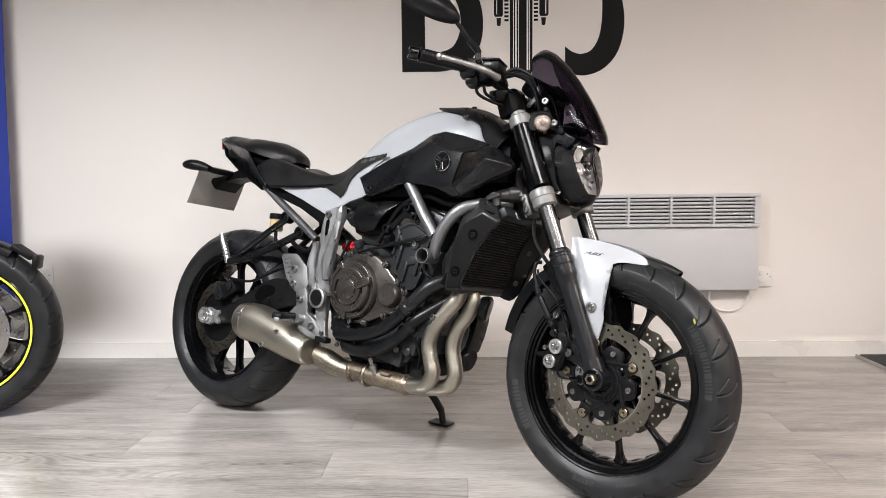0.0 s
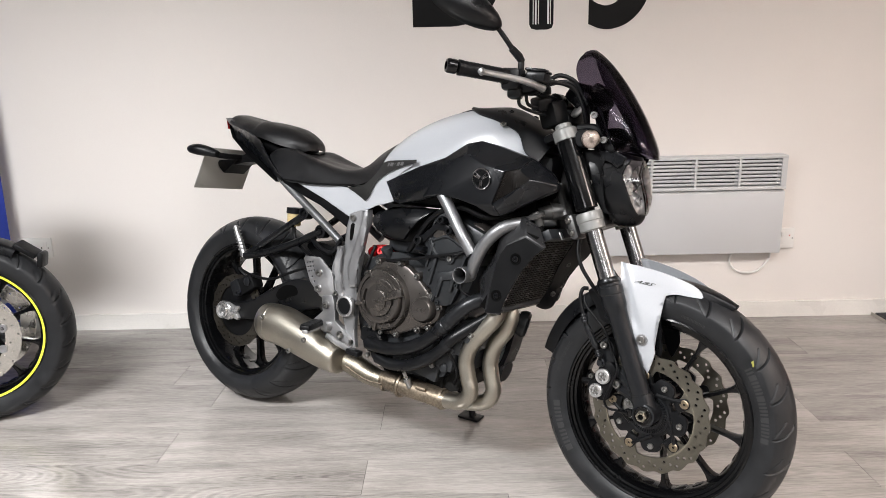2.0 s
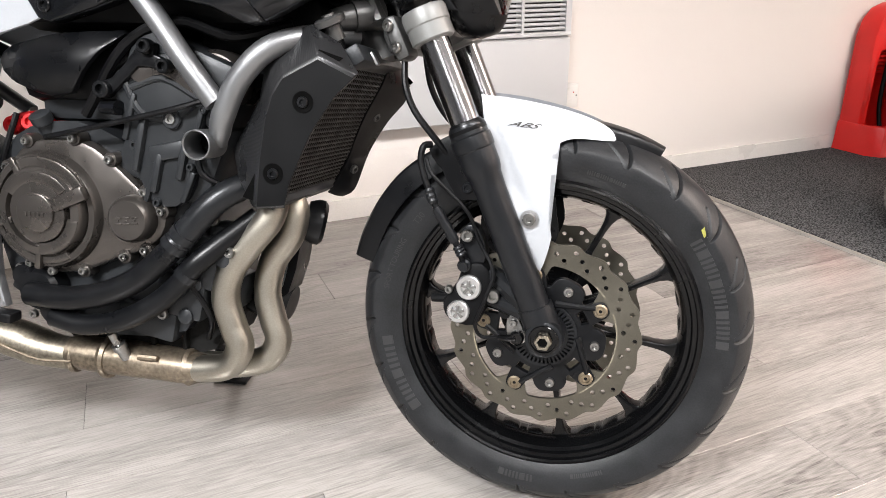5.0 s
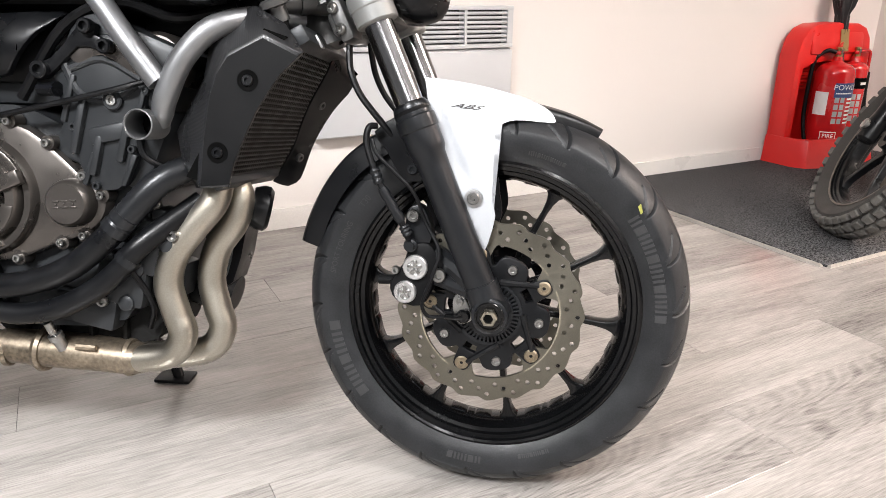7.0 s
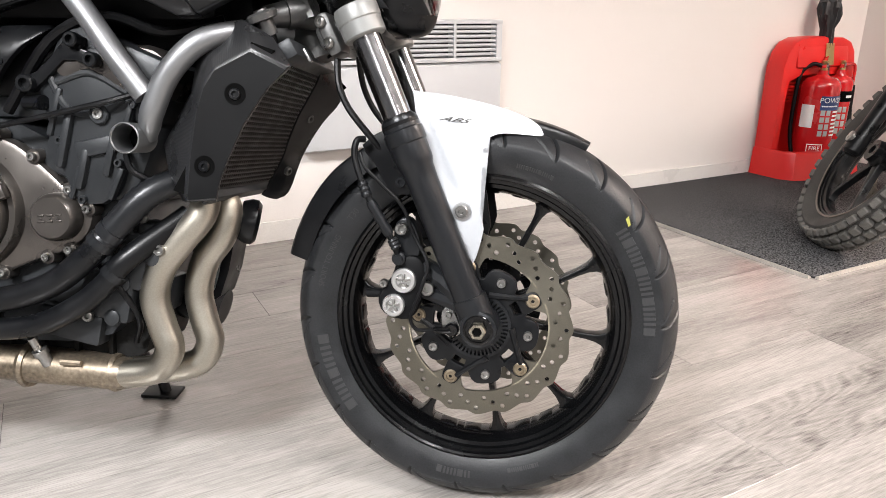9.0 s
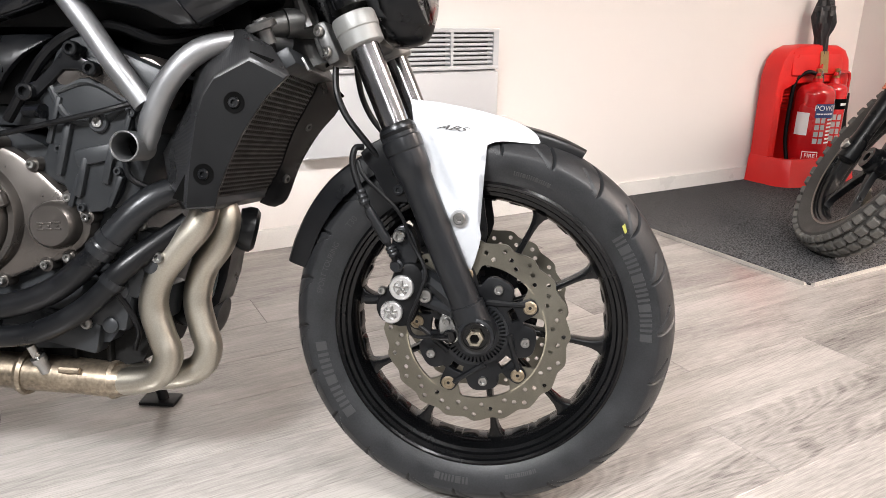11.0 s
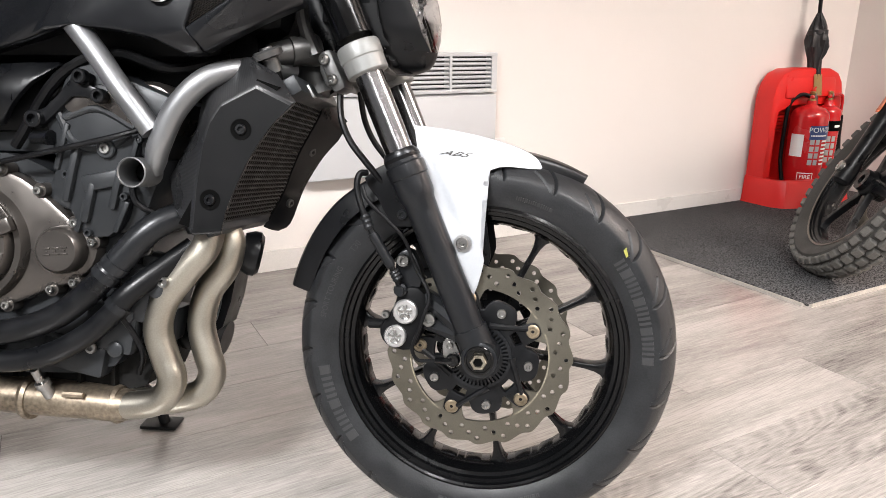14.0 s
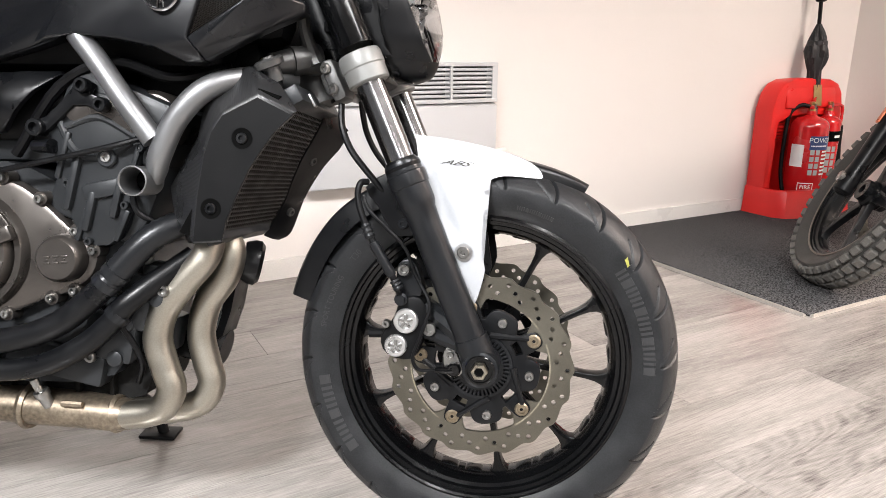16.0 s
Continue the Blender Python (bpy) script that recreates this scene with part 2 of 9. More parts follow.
def plank_mat():
    """Grey oak laminate: long grain, dark pores, cathedral figure, one tone and one shift for each board."""
    m, nt, b = node_mat("grey_oak_laminate")
    n, l = nt.nodes, nt.links
    tc, oi = n.new("ShaderNodeTexCoord"), n.new("ShaderNodeObjectInfo")
    shift = n.new("ShaderNodeVectorMath")
    shift.operation = "MULTIPLY_ADD"
    shift.inputs[1].default_value = (1, 1, 1)
    rnd = n.new("ShaderNodeVectorMath")
    rnd.operation = "SCALE"
    rnd.inputs[0].default_value = (37.0, 11.0, 5.0)
    l.new(oi.outputs["Random"], rnd.inputs["Scale"])
    l.new(tc.outputs["Object"], shift.inputs[0])
    l.new(rnd.outputs[0], shift.inputs[2])

    def noise_at(sc, scale, detail=5, dist=0.0):
        mp, t = n.new("ShaderNodeMapping"), n.new("ShaderNodeTexNoise")
        mp.inputs["Scale"].default_value = sc
        t.inputs["Scale"].default_value, t.inputs["Detail"].default_value, t.inputs["Distortion"].default_value = scale, detail, dist
        l.new(shift.outputs[0], mp.inputs[0])
        l.new(mp.outputs[0], t.inputs["Vector"])
        return t

    def math_node(op, a, c=None):
        q = n.new("ShaderNodeMath")
        q.operation = op
        for k, v in enumerate((a, c)):
            if v is None:
                continue
            if isinstance(v, (int, float)):
                q.inputs[k].default_value = v
            else:
                l.new(v, q.inputs[k])
        return q.outputs[0]

    fig = noise_at((0.42, 4.2, 1), 1.2, 1, 0.15)
    rings = math_node("SINE", math_node("MULTIPLY", fig.outputs[0], 330.0))
    patch = noise_at((0.7, 3.0, 1), 1.1, 1)
    keep = math_node("MAXIMUM", math_node("SUBTRACT", math_node("MULTIPLY", patch.outputs[0], 4.0), 1.5), 0.0)
    rings = math_node("MULTIPLY", rings, math_node("MINIMUM", keep, 1.0))
    grain = noise_at((9, 150, 1), 1.6, 5)
    pores = noise_at((26, 380, 1), 1.6, 3)
    cloud = noise_at((2.2, 13.0, 1), 1.3, 5)
    mix = math_node("ADD", math_node("MULTIPLY", math_node("SUBTRACT", math_node("ABSOLUTE", rings), math_node("MULTIPLY", rings, -0.4)), -0.10), math_node("SUBTRACT", math_node("MULTIPLY", grain.outputs[0], 0.40), 0.05))
    mix = math_node("ADD", mix, math_node("SUBTRACT", math_node("MULTIPLY", cloud.outputs[0], 0.62), 0.16))
    mix = math_node("ADD", mix, math_node("SUBTRACT", math_node("MULTIPLY", pores.outputs[0], 0.45), -0.09))
    mix = math_node("ADD", mix, math_node("MULTIPLY", oi.outputs["Random"], 0.15))
    cr = n.new("ShaderNodeValToRGB")
    els = cr.color_ramp.elements
    els[0].position, els[0].color = 0.31, (0.060, 0.055, 0.050, 1)
    els[1].position, els[1].color = 0.85, (0.330, 0.308, 0.288, 1)
    e = els.new(0.54)
    e.color = (0.185, 0.172, 0.160, 1)
    l.new(mix, cr.inputs[0])
    l.new(cr.outputs[0], b.inputs["Base Color"])
    rr = n.new("ShaderNodeMapRange")
    rr.inputs[3].default_value, rr.inputs[4].default_value = 0.14, 0.26
    b.inputs["Specular IOR Level"].default_value = 0.9
    l.new(cloud.outputs[0], rr.inputs[0])
    l.new(rr.outputs[0], b.inputs["Roughness"])
    bp = n.new("ShaderNodeBump")
    bp.inputs["Strength"].default_value, bp.inputs["Distance"].default_value = 0.12, 0.001
    l.new(pores.outputs[0], bp.inputs["Height"])
    l.new(bp.outputs[0], b.inputs["Normal"])
    return m


M_PLANK = plank_mat()


def emit_mat(name, col, strength):
    m, nt, b = node_mat(name)
    b.inputs["Emission Color"].default_value = (*col, 1)
    b.inputs["Emission Strength"].default_value = strength
    return m


M_LAMP = emit_mat("lamp_diffuser", (1.0, 0.965, 0.945), 9.0)


# ---- mesh tools ----
def put(name, bm, material, parent=None, label="", sharp=32, smooth=True):
    """Links a bmesh as one mesh object, smooth but for its sharp edges."""
    bmesh.ops.recalc_face_normals(bm, faces=bm.faces)
    for f in bm.faces:
        f.smooth = smooth
    for e in bm.edges:
        if len(e.link_faces) == 2 and e.calc_face_angle(0) > radians(sharp):
            e.smooth = False
    me = bpy.data.meshes.new(name)
    bm.to_mesh(me)
    bm.free()
    me.materials.append(material)
    ob = new(name, me)
    ob.parent = parent
    if label:
        ob["label"] = label
    return ob


def part(name, bm, material, parent, label="", sharp=32):
    return put(name, bm, material, parent, label, sharp)


def thing(name, m, label, category, group="", kind=""):
    ob = new(name)
    ob.empty_display_size = 0.1
    ob.matrix_world = m
    return tagged(ob, label, category, group, kind)


def grid_faces(bm, rows, closed_u=False, closed_v=False):
    """Faces between rows of points; u runs along a row, v from row to row."""
    vs = [[bm.verts.new(p) for p in row] for row in rows]
    nv, nu = len(vs), len(vs[0])
    for i in range(nv if closed_v else nv - 1):
        for j in range(nu if closed_u else nu - 1):
            q = (vs[i][j], vs[i][(j + 1) % nu], vs[(i + 1) % nv][(j + 1) % nu], vs[(i + 1) % nv][j])
            try:
                bm.faces.new(q)
            except ValueError:
                pass
    return vs


def spline(pts, n=6, closed=False):
    """A smooth curve through the points."""
    p = [Vector(q) for q in pts]
    out = []
    m = len(p)
    for i in range(m if closed else m - 1):
        a = p[(i - 1) % m] if closed or i > 0 else p[0] * 2 - p[1]
        b, c = p[i], p[(i + 1) % m]
        d = p[(i + 2) % m] if closed or i + 2 < m else p[-1] * 2 - p[-2]
        for k in range(n):
            t = k / n
            out.append(0.5 * ((2 * b) + (c - a) * t + (2 * a - 5 * b + 4 * c - d) * t * t + (3 * b - 3 * c + d - a) * t ** 3))
    if not closed:
        out.append(p[-1])
    return out


def add_tube(bm, pts, r, seg=12, n=5, smooth=True, cap=True):
    """A round tube along a curve; r is one radius or one for each given point."""
    path = spline(pts, n) if smooth and len(pts) > 2 else [Vector(p) for p in pts]
    rs = [r] * len(pts) if isinstance(r, (int, float)) else list(r)
    m = len(path)
    rows, side = [], None
    for i, p in enumerate(path):
        d = (path[min(i + 1, m - 1)] - path[max(i - 1, 0)]).normalized()
        if side is None:
            side = d.cross(Vector((0.31, 0.87, 0.38))).normalized()
        side = (side - d * side.dot(d)).normalized()
        up = d.cross(side)
        u = i / (m - 1) * (len(rs) - 1)
        k = min(int(u), len(rs) - 2) if len(rs) > 1 else 0
        rad = rs[k] + (rs[min(k + 1, len(rs) - 1)] - rs[k]) * (u - k)
        rows.append([p + (side * math.cos(a) + up * math.sin(a)) * rad for a in (2 * math.pi * j / seg for j in range(seg))])
    vs = grid_faces(bm, rows, closed_u=True)
    if cap:
        bm.faces.new(vs[0][::-1])
        bm.faces.new(vs[-1])


def tube(pts, r, seg=12, n=5, smooth=True, cap=True):
    bm = bmesh.new()
    add_tube(bm, pts, r, seg, n, smooth, cap)
    return bm


def frame_of(axis):
    a = Vector(axis).normalized()
    s = a.cross(Vector((0, 0, 1)) if abs(a.z) < 0.9 else Vector((1, 0, 0))).normalized()
    return a, s, a.cross(s)


def add_lathe(bm, centre, axis, profile, seg=24, a0=0.0, a1=360.0, closed=False):
    """Turns a profile of (radius, height along the axis) round the axis through centre."""
    a, s, u = frame_of(axis)
    c = Vector(centre)
    full = abs(a1 - a0) > 359
    angs = [radians(a0 + (a1 - a0) * j / seg) for j in range(seg if full else seg + 1)]
    rows = [[c + a * h + (s * math.cos(t) + u * math.sin(t)) * r for t in angs] for r, h in profile]
    vs = grid_faces(bm, rows, closed_u=full, closed_v=closed)
    if not closed and full:
        for row, (r, h) in ((vs[0], profile[0]), (vs[-1], profile[-1])):
            if r > 1e-6:
                bm.faces.new(row)
    bmesh.ops.remove_doubles(bm, verts=[v for row in vs for v in row], dist=1e-6)


def lathe(centre, axis, profile, seg=24, closed=False):
    bm = bmesh.new()
    add_lathe(bm, centre, axis, profile, seg, closed=closed)
    return bm


def add_box(bm, m, sx, sy, sz, bevel=0.0, seg=2):
    r = bmesh.ops.create_cube(bm, size=1.0, matrix=m @ Matrix.Diagonal((sx, sy, sz, 1)))
    if bevel:
        es = list({e for v in r["verts"] for e in v.link_edges})
        bmesh.ops.bevel(bm, geom=es, offset=bevel, segments=seg, affect="EDGES", profile=0.5)


def box(x, y, z, sx, sy, sz, bevel=0.0, turn=(0, 0, 0)):
    bm = bmesh.new()
    add_box(bm, pose(x, y, z, *turn), sx, sy, sz, bevel)
    return bm


def add_plate(bm, outline, y0, y1, holes=(), bevel=0.0):
    """A flat shape in x and z, cut with round holes (x, z, r), that reaches from y0 to y1."""
    loops = [[(x, z) for x, z in outline]]
    for hx, hz, hr in holes:
        loops.append([(hx + hr * math.cos(t), hz + hr * math.sin(t)) for t in (2 * math.pi * k / 10 for k in range(10))])
    tmp = bmesh.new()
    edges = []
    for lp in loops:
        vs = [tmp.verts.new((x, y0, z)) for x, z in lp]
        edges += [tmp.edges.new((vs[i], vs[(i + 1) % len(vs)])) for i in range(len(vs))]
    bmesh.ops.triangle_fill(tmp, edges=edges, use_beauty=True)
    bmesh.ops.recalc_face_normals(tmp, faces=tmp.faces)
    g = bmesh.ops.extrude_face_region(tmp, geom=tmp.faces[:])
    for v in g["geom"]:
        if isinstance(v, bmesh.types.BMVert):
            v.co.y = y1
    if bevel:
        tmp.normal_update()
        es = [e for e in tmp.edges if len(e.link_faces) == 2 and e.calc_face_angle(0) > 1.0 and abs(e.verts[0].co.y - e.verts[1].co.y) < 1e-6 and abs(e.verts[0].co.y - y1) < 1e-6]
        bmesh.ops.bevel(tmp, geom=es, offset=bevel, segments=2, affect="EDGES", profile=0.5)
    me = bpy.data.meshes.new("tmp")
    tmp.to_mesh(me)
    tmp.free()
    bm.from_mesh(me)
    bpy.data.meshes.remove(me)


def plate(outline, y0, y1, holes=(), bevel=0.0):
    bm = bmesh.new()
    add_plate(bm, outline, y0, y1, holes, bevel)
    return bm


def loop_plate(loops, y0, y1, bevel=0.0):
    """A flat shape in x and z between an outer loop and any inner loops, that reaches from y0 to y1."""
    bm = bmesh.new()
    edges = []
    for lp in loops:
        vs = [bm.verts.new((x, y0, z)) for x, z in lp]
        edges += [bm.edges.new((vs[i], vs[(i + 1) % len(vs)])) for i in range(len(vs))]
    bmesh.ops.triangle_fill(bm, edges=edges, use_beauty=True)
    bmesh.ops.recalc_face_normals(bm, faces=bm.faces)
    g = bmesh.ops.extrude_face_region(bm, geom=bm.faces[:])
    for v in g["geom"]:
        if isinstance(v, bmesh.types.BMVert):
            v.co.y = y1
    if bevel:
        bm.normal_update()
        es = [e for e in bm.edges if len(e.link_faces) == 2 and e.calc_face_angle(0) > 1.0 and all(abs(v.co.y - y1) < 1e-6 for v in e.verts)]
        bmesh.ops.bevel(bm, geom=es, offset=bevel, segments=2, affect="EDGES", profile=0.5)
    return bm


def bulge(*pts):
    """A smooth depth over x and z, fitted to a few known places (x, z, depth): level, sloping or gently curved."""
    cx, cz = sum(p[0] for p in pts) / len(pts), sum(p[1] for p in pts) / len(pts)
    terms = 6 if len(pts) >= 8 else 3 if len(pts) >= 4 else 1

    def basis(x, z):
        u, v = (x - cx) * 5, (z - cz) * 5
        return (1.0, u, v, u * u, u * v, v * v)[:terms]

    k = np.linalg.lstsq(np.array([basis(p[0], p[1]) for p in pts]), np.array([p[2] for p in pts]), rcond=1e-3)[0]
    if len(pts) == 2:
        a, b = Vector(pts[0][:2]), Vector(pts[1][:2])
        d = b - a
        return lambda x, z: pts[0][2] + (pts[1][2] - pts[0][2]) * max(0.0, min(1.0, (Vector((x, z)) - a).dot(d) / d.length_squared))
    return lambda x, z: float(sum(c * t for c, t in zip(k, basis(x, z))))


def rounded(outline, n=4):
    return [(v[0], v[1]) for v in spline([(x, z, 0) for x, z in outline], n, closed=True)]


def panel(outline, depth, thick=0.004, cell=0.02, side=-1, bevel=0.0015):
    """A curved shell: a shape in x and z, bulged sideways by depth(x, z)."""
    bm = bmesh.new()
    f = bm.faces.new([bm.verts.new((x, 0, z)) for x, z in outline])
    bmesh.ops.triangulate(bm, faces=[f])
    xs, zs = [p[0] for p in outline], [p[1] for p in outline]
    for lo, hi, ax in ((min(xs), max(xs), 0), (min(zs), max(zs), 2)):
        for k in range(1, int((hi - lo) / cell) + 1):
            co, no = [0, 0, 0], [0, 0, 0]
            co[ax], no[ax] = lo + k * cell, 1
            bmesh.ops.bisect_plane(bm, geom=bm.verts[:] + bm.edges[:] + bm.faces[:], plane_co=co, plane_no=no, dist=1e-5)
    bmesh.ops.dissolve_limit(bm, angle_limit=0.001, verts=bm.verts[:], edges=[e for e in bm.edges if len(e.link_faces) == 2 and all(abs(e.verts[0].co[a] - e.verts[1].co[a]) > 1e-5 for a in (0, 2))])
    bmesh.ops.recalc_face_normals(bm, faces=bm.faces)
    if sum(f.normal.y for f in bm.faces) * side < 0:
        bmesh.ops.reverse_faces(bm, faces=bm.faces)
    inner = bmesh.ops.extrude_face_region(bm, geom=bm.faces[:])
    moved = {v for v in inner["geom"] if isinstance(v, bmesh.types.BMVert)}
    rim = {v for v in bm.verts if v not in moved}
    for v in bm.verts:
        d = depth(v.co.x, v.co.z)
        v.co.y = side * (d if v in moved else d - thick)
    if bevel:
        bm.normal_update()
        es = [e for e in bm.edges if len(e.link_faces) == 2 and e.verts[0] in moved and e.verts[1] in moved and e.calc_face_angle(0) > 0.9]
        if es:
            bmesh.ops.bevel(bm, geom=es, offset=bevel, segments=2, affect="EDGES", profile=0.5)
    return bm


def add_loft(bm, rows, n=4, cap=True, mirror=True, smooth_v=True):
    """A skin over half sections, each a row of (x, y, z) from the middle line outwards; mirrored in y."""
    full = []
    for row in rows:
        r = spline(row, n) if n > 1 else [Vector(p) for p in row]
        if mirror:
            r = [Vector((p.x, -p.y, p.z)) for p in r[::-1] if abs(p.y) > 1e-6] + r
        full.append(r)
    if smooth_v:
        cols = [spline([r[j] for r in full], n) for j in range(len(full[0]))]
        full = [[c[i] for c in cols] for i in range(len(cols[0]))]
    vs = grid_faces(bm, full)
    return vs


def loft(rows, n=4, thick=0.0, mirror=True, smooth_v=True, cap=False):
    bm = bmesh.new()
    vs = add_loft(bm, rows, n, cap, mirror, smooth_v)
    if cap:
        for row in (vs[0], vs[-1]):
            try:
                bm.faces.new(row)
            except ValueError:
                pass
    bmesh.ops.remove_doubles(bm, verts=bm.verts[:], dist=1e-5)
    if thick:
        bmesh.ops.recalc_face_normals(bm, faces=bm.faces)
        bmesh.ops.solidify(bm, geom=bm.faces[:], thickness=thick)
    return bm


def rings(centres, seg=20):
    """A skin round closed sections: each (x, y, z, half width in y, half height in z, squareness)."""
    bm = bmesh.new()
    rows = []
    for x, y, z, hw, hh, sq in centres:
        row = []
        for j in range(seg):
            t = 2 * math.pi * j / seg
            c, s = math.cos(t), math.sin(t)
            e = 2.0 / sq
            row.append((x, y + hw * math.copysign(abs(c) ** e, c), z + hh * math.copysign(abs(s) ** e, s)))
        rows.append(row)
    cols = [spline([r[j] for r in rows], 4) for j in range(seg)]
    full = [[c[i] for c in cols] for i in range(len(cols[0]))]
    vs = grid_faces(bm, full, closed_u=True)
    bm.faces.new(vs[0])
    bm.faces.new(vs[-1])
    return bm


def add_bolt(bm, p, axis, r, h=0.006, socket=True):
    """A bolt head that stands on p, with a recess in it."""
    prof = [(r, 0), (r, h * 0.75), (r * 0.88, h)]
    prof += [(r * 0.5, h), (r * 0.45, h * 0.35), (0.0, h * 0.35)] if socket else [(0.0, h)]
    add_lathe(bm, p, axis, prof, 14)


def bolt(p, axis, r, h=0.006, socket=True):
    bm = bmesh.new()
    add_bolt(bm, p, axis, r, h, socket)
    return bm


def turned(bm, m):
    bmesh.ops.transform(bm, matrix=m, verts=bm.verts[:])
    return bm


def text_mesh(words, size, shear=0.0, extrude=0.0, bold=0.0):
    """Lettering in the built-in font as a bmesh in x and y, centred."""
    cu = bpy.data.curves.new("lettering", "FONT")
    cu.body, cu.size, cu.shear, cu.align_x, cu.align_y, cu.extrude, cu.resolution_u = words, size, shear, "CENTER", "CENTER", extrude, 3
    cu.offset = bold
    ob = bpy.data.objects.new("lettering", cu)
    me = ob.to_mesh()
    bm = bmesh.new()
    bm.from_mesh(me)
    ob.to_mesh_clear()
    bpy.data.objects.remove(ob)
    bpy.data.curves.remove(cu)
    return bm


# ---- the room ----
NORTH, EAST, WEST, SOUTH = 3.22, 3.56, -4.2, -3.6


def structure(name, bm, material, label):
    return tagged(put(name, bm, material), label, name.split("_")[0], kind="structure")


def build_room():
    cx, cy, w, d = (EAST + WEST) / 2, (NORTH + SOUTH) / 2, EAST - WEST, NORTH - SOUTH
    structure("wall_north", box(cx, NORTH + 0.06, CEIL / 2, w + 0.24, 0.12, CEIL), M_WALL, "cream white painted plaster wall behind the motorcycles")
    # south, west and ceiling are never seen; their dark tones hold back bounced light
    structure("wall_south", box(cx, SOUTH - 0.06, CEIL / 2, w + 0.24, 0.12, CEIL), M_UNSEEN_WALL, "unseen wall, darkened to cut reflected light")
    structure("wall_east", box(EAST + 0.06, cy, CEIL / 2, 0.12, d, CEIL), M_WALL, "cream white painted wall at the corner")
    structure("wall_west", box(WEST - 0.06, cy, CEIL / 2, 0.12, d, CEIL), M_UNSEEN_WALL, "unseen wall, darkened to cut reflected light")
    structure("ceiling", box(cx, cy, CEIL + 0.05, w + 0.24, d + 0.24, 0.1), M_CEIL, "unseen flat ceiling, greyed to cut the fill light")

    def board(length):
        bm = bmesh.new()
        add_plate(bm, [(0, 0), (0, 0.066), (0.003, 0.071), (0.012, 0.071), (0.012, 0)], 0, length)
        return bm

    bm = turned(board(w), Matrix.Translation((EAST, NORTH, 0)) @ pose(0, 0, 0, 0, 0, 90) @ Matrix.Diagonal((-1, 1, 1, 1)))
    structure("baseboard_north", bm, M_TRIM, "low white gloss skirting board with scuffs")
    bm = turned(board(d - 0.02), Matrix.Translation((EAST, NORTH - 0.013, 0)) @ Matrix.Diagonal((-1, -1, 1, 1)))
    structure("baseboard_east", bm, M_TRIM, "low white gloss skirting board")
    fixture = None
    for lx, ly, power in LIGHTS:
        m = Matrix.Translation((lx, ly, CEIL))
        if fixture is None:
            fixture = thing("ceiling_light", m, "white framed rectangular ceiling light panel, lit", "ceiling light", "ceiling lights")
            bm = bmesh.new()
            for dx, dy, sx, sy in ((0, 0.29, 1.22, 0.03), (0, -0.29, 1.22, 0.03), (0.595, 0, 0.03, 0.55), (-0.595, 0, 0.03, 0.55)):
                add_box(bm, pose(dx, dy, -0.016), sx, sy, 0.032, 0.002)
            part("frame", bm, M_TRIM, fixture)
            part("diffuser", box(0, 0, -0.012, 1.16, 0.55, 0.012), M_LAMP, fixture, "glowing opal diffuser")
        else:
            copy_thing(fixture, m)


build_room()


# ---- the motorcycle ----
M_REFLECT = mat("brushed_reflector", (0.86, 0.86, 0.87), 0.22, 0.2, 0.10, 40, 160, 0.15)
M_MESH = mat("brown_black_mesh", (0.0075, 0.006, 0.005), 0.5, 0.2, 0.2, 30, 300, 0.05, spec=0.2)
M_GUARD = mat("guard_wire", (0.017, 0.016, 0.015), 0.45, 0.5, 0.2, 30, 300, 0.05)
M_LETTER = mat("raised_rubber_lettering", (0.0160, 0.0163, 0.0172), 0.56, 0.0, 0.2, 30, 300, 0.05)
# Its own axes: x ahead from under the rear axle, y to its left, z up. The right side has y below 0.
BIKE = pose(-0.776, 2.524, 0.0, -10.5, 0, -32.9)
bike = thing("motorcycle", BIKE, "white and black naked motorcycle leaning on its side stand", "motorcycle")
RAKE = Vector((-math.sin(radians(24.8)), 0, math.cos(radians(24.8))))
STEER = Matrix.Translation((1.49, 0, 0)) @ Matrix.Rotation(radians(-5.0), 4, RAKE) @ Matrix.Translation((-1.49, 0, 0))


def steered(bm):
    return turned(bm, STEER)


def arc_pt(c, r, deg, y=0.0):
    return Vector((c[0] + r * math.cos(radians(deg)), y, c[1] + r * math.sin(radians(deg))))


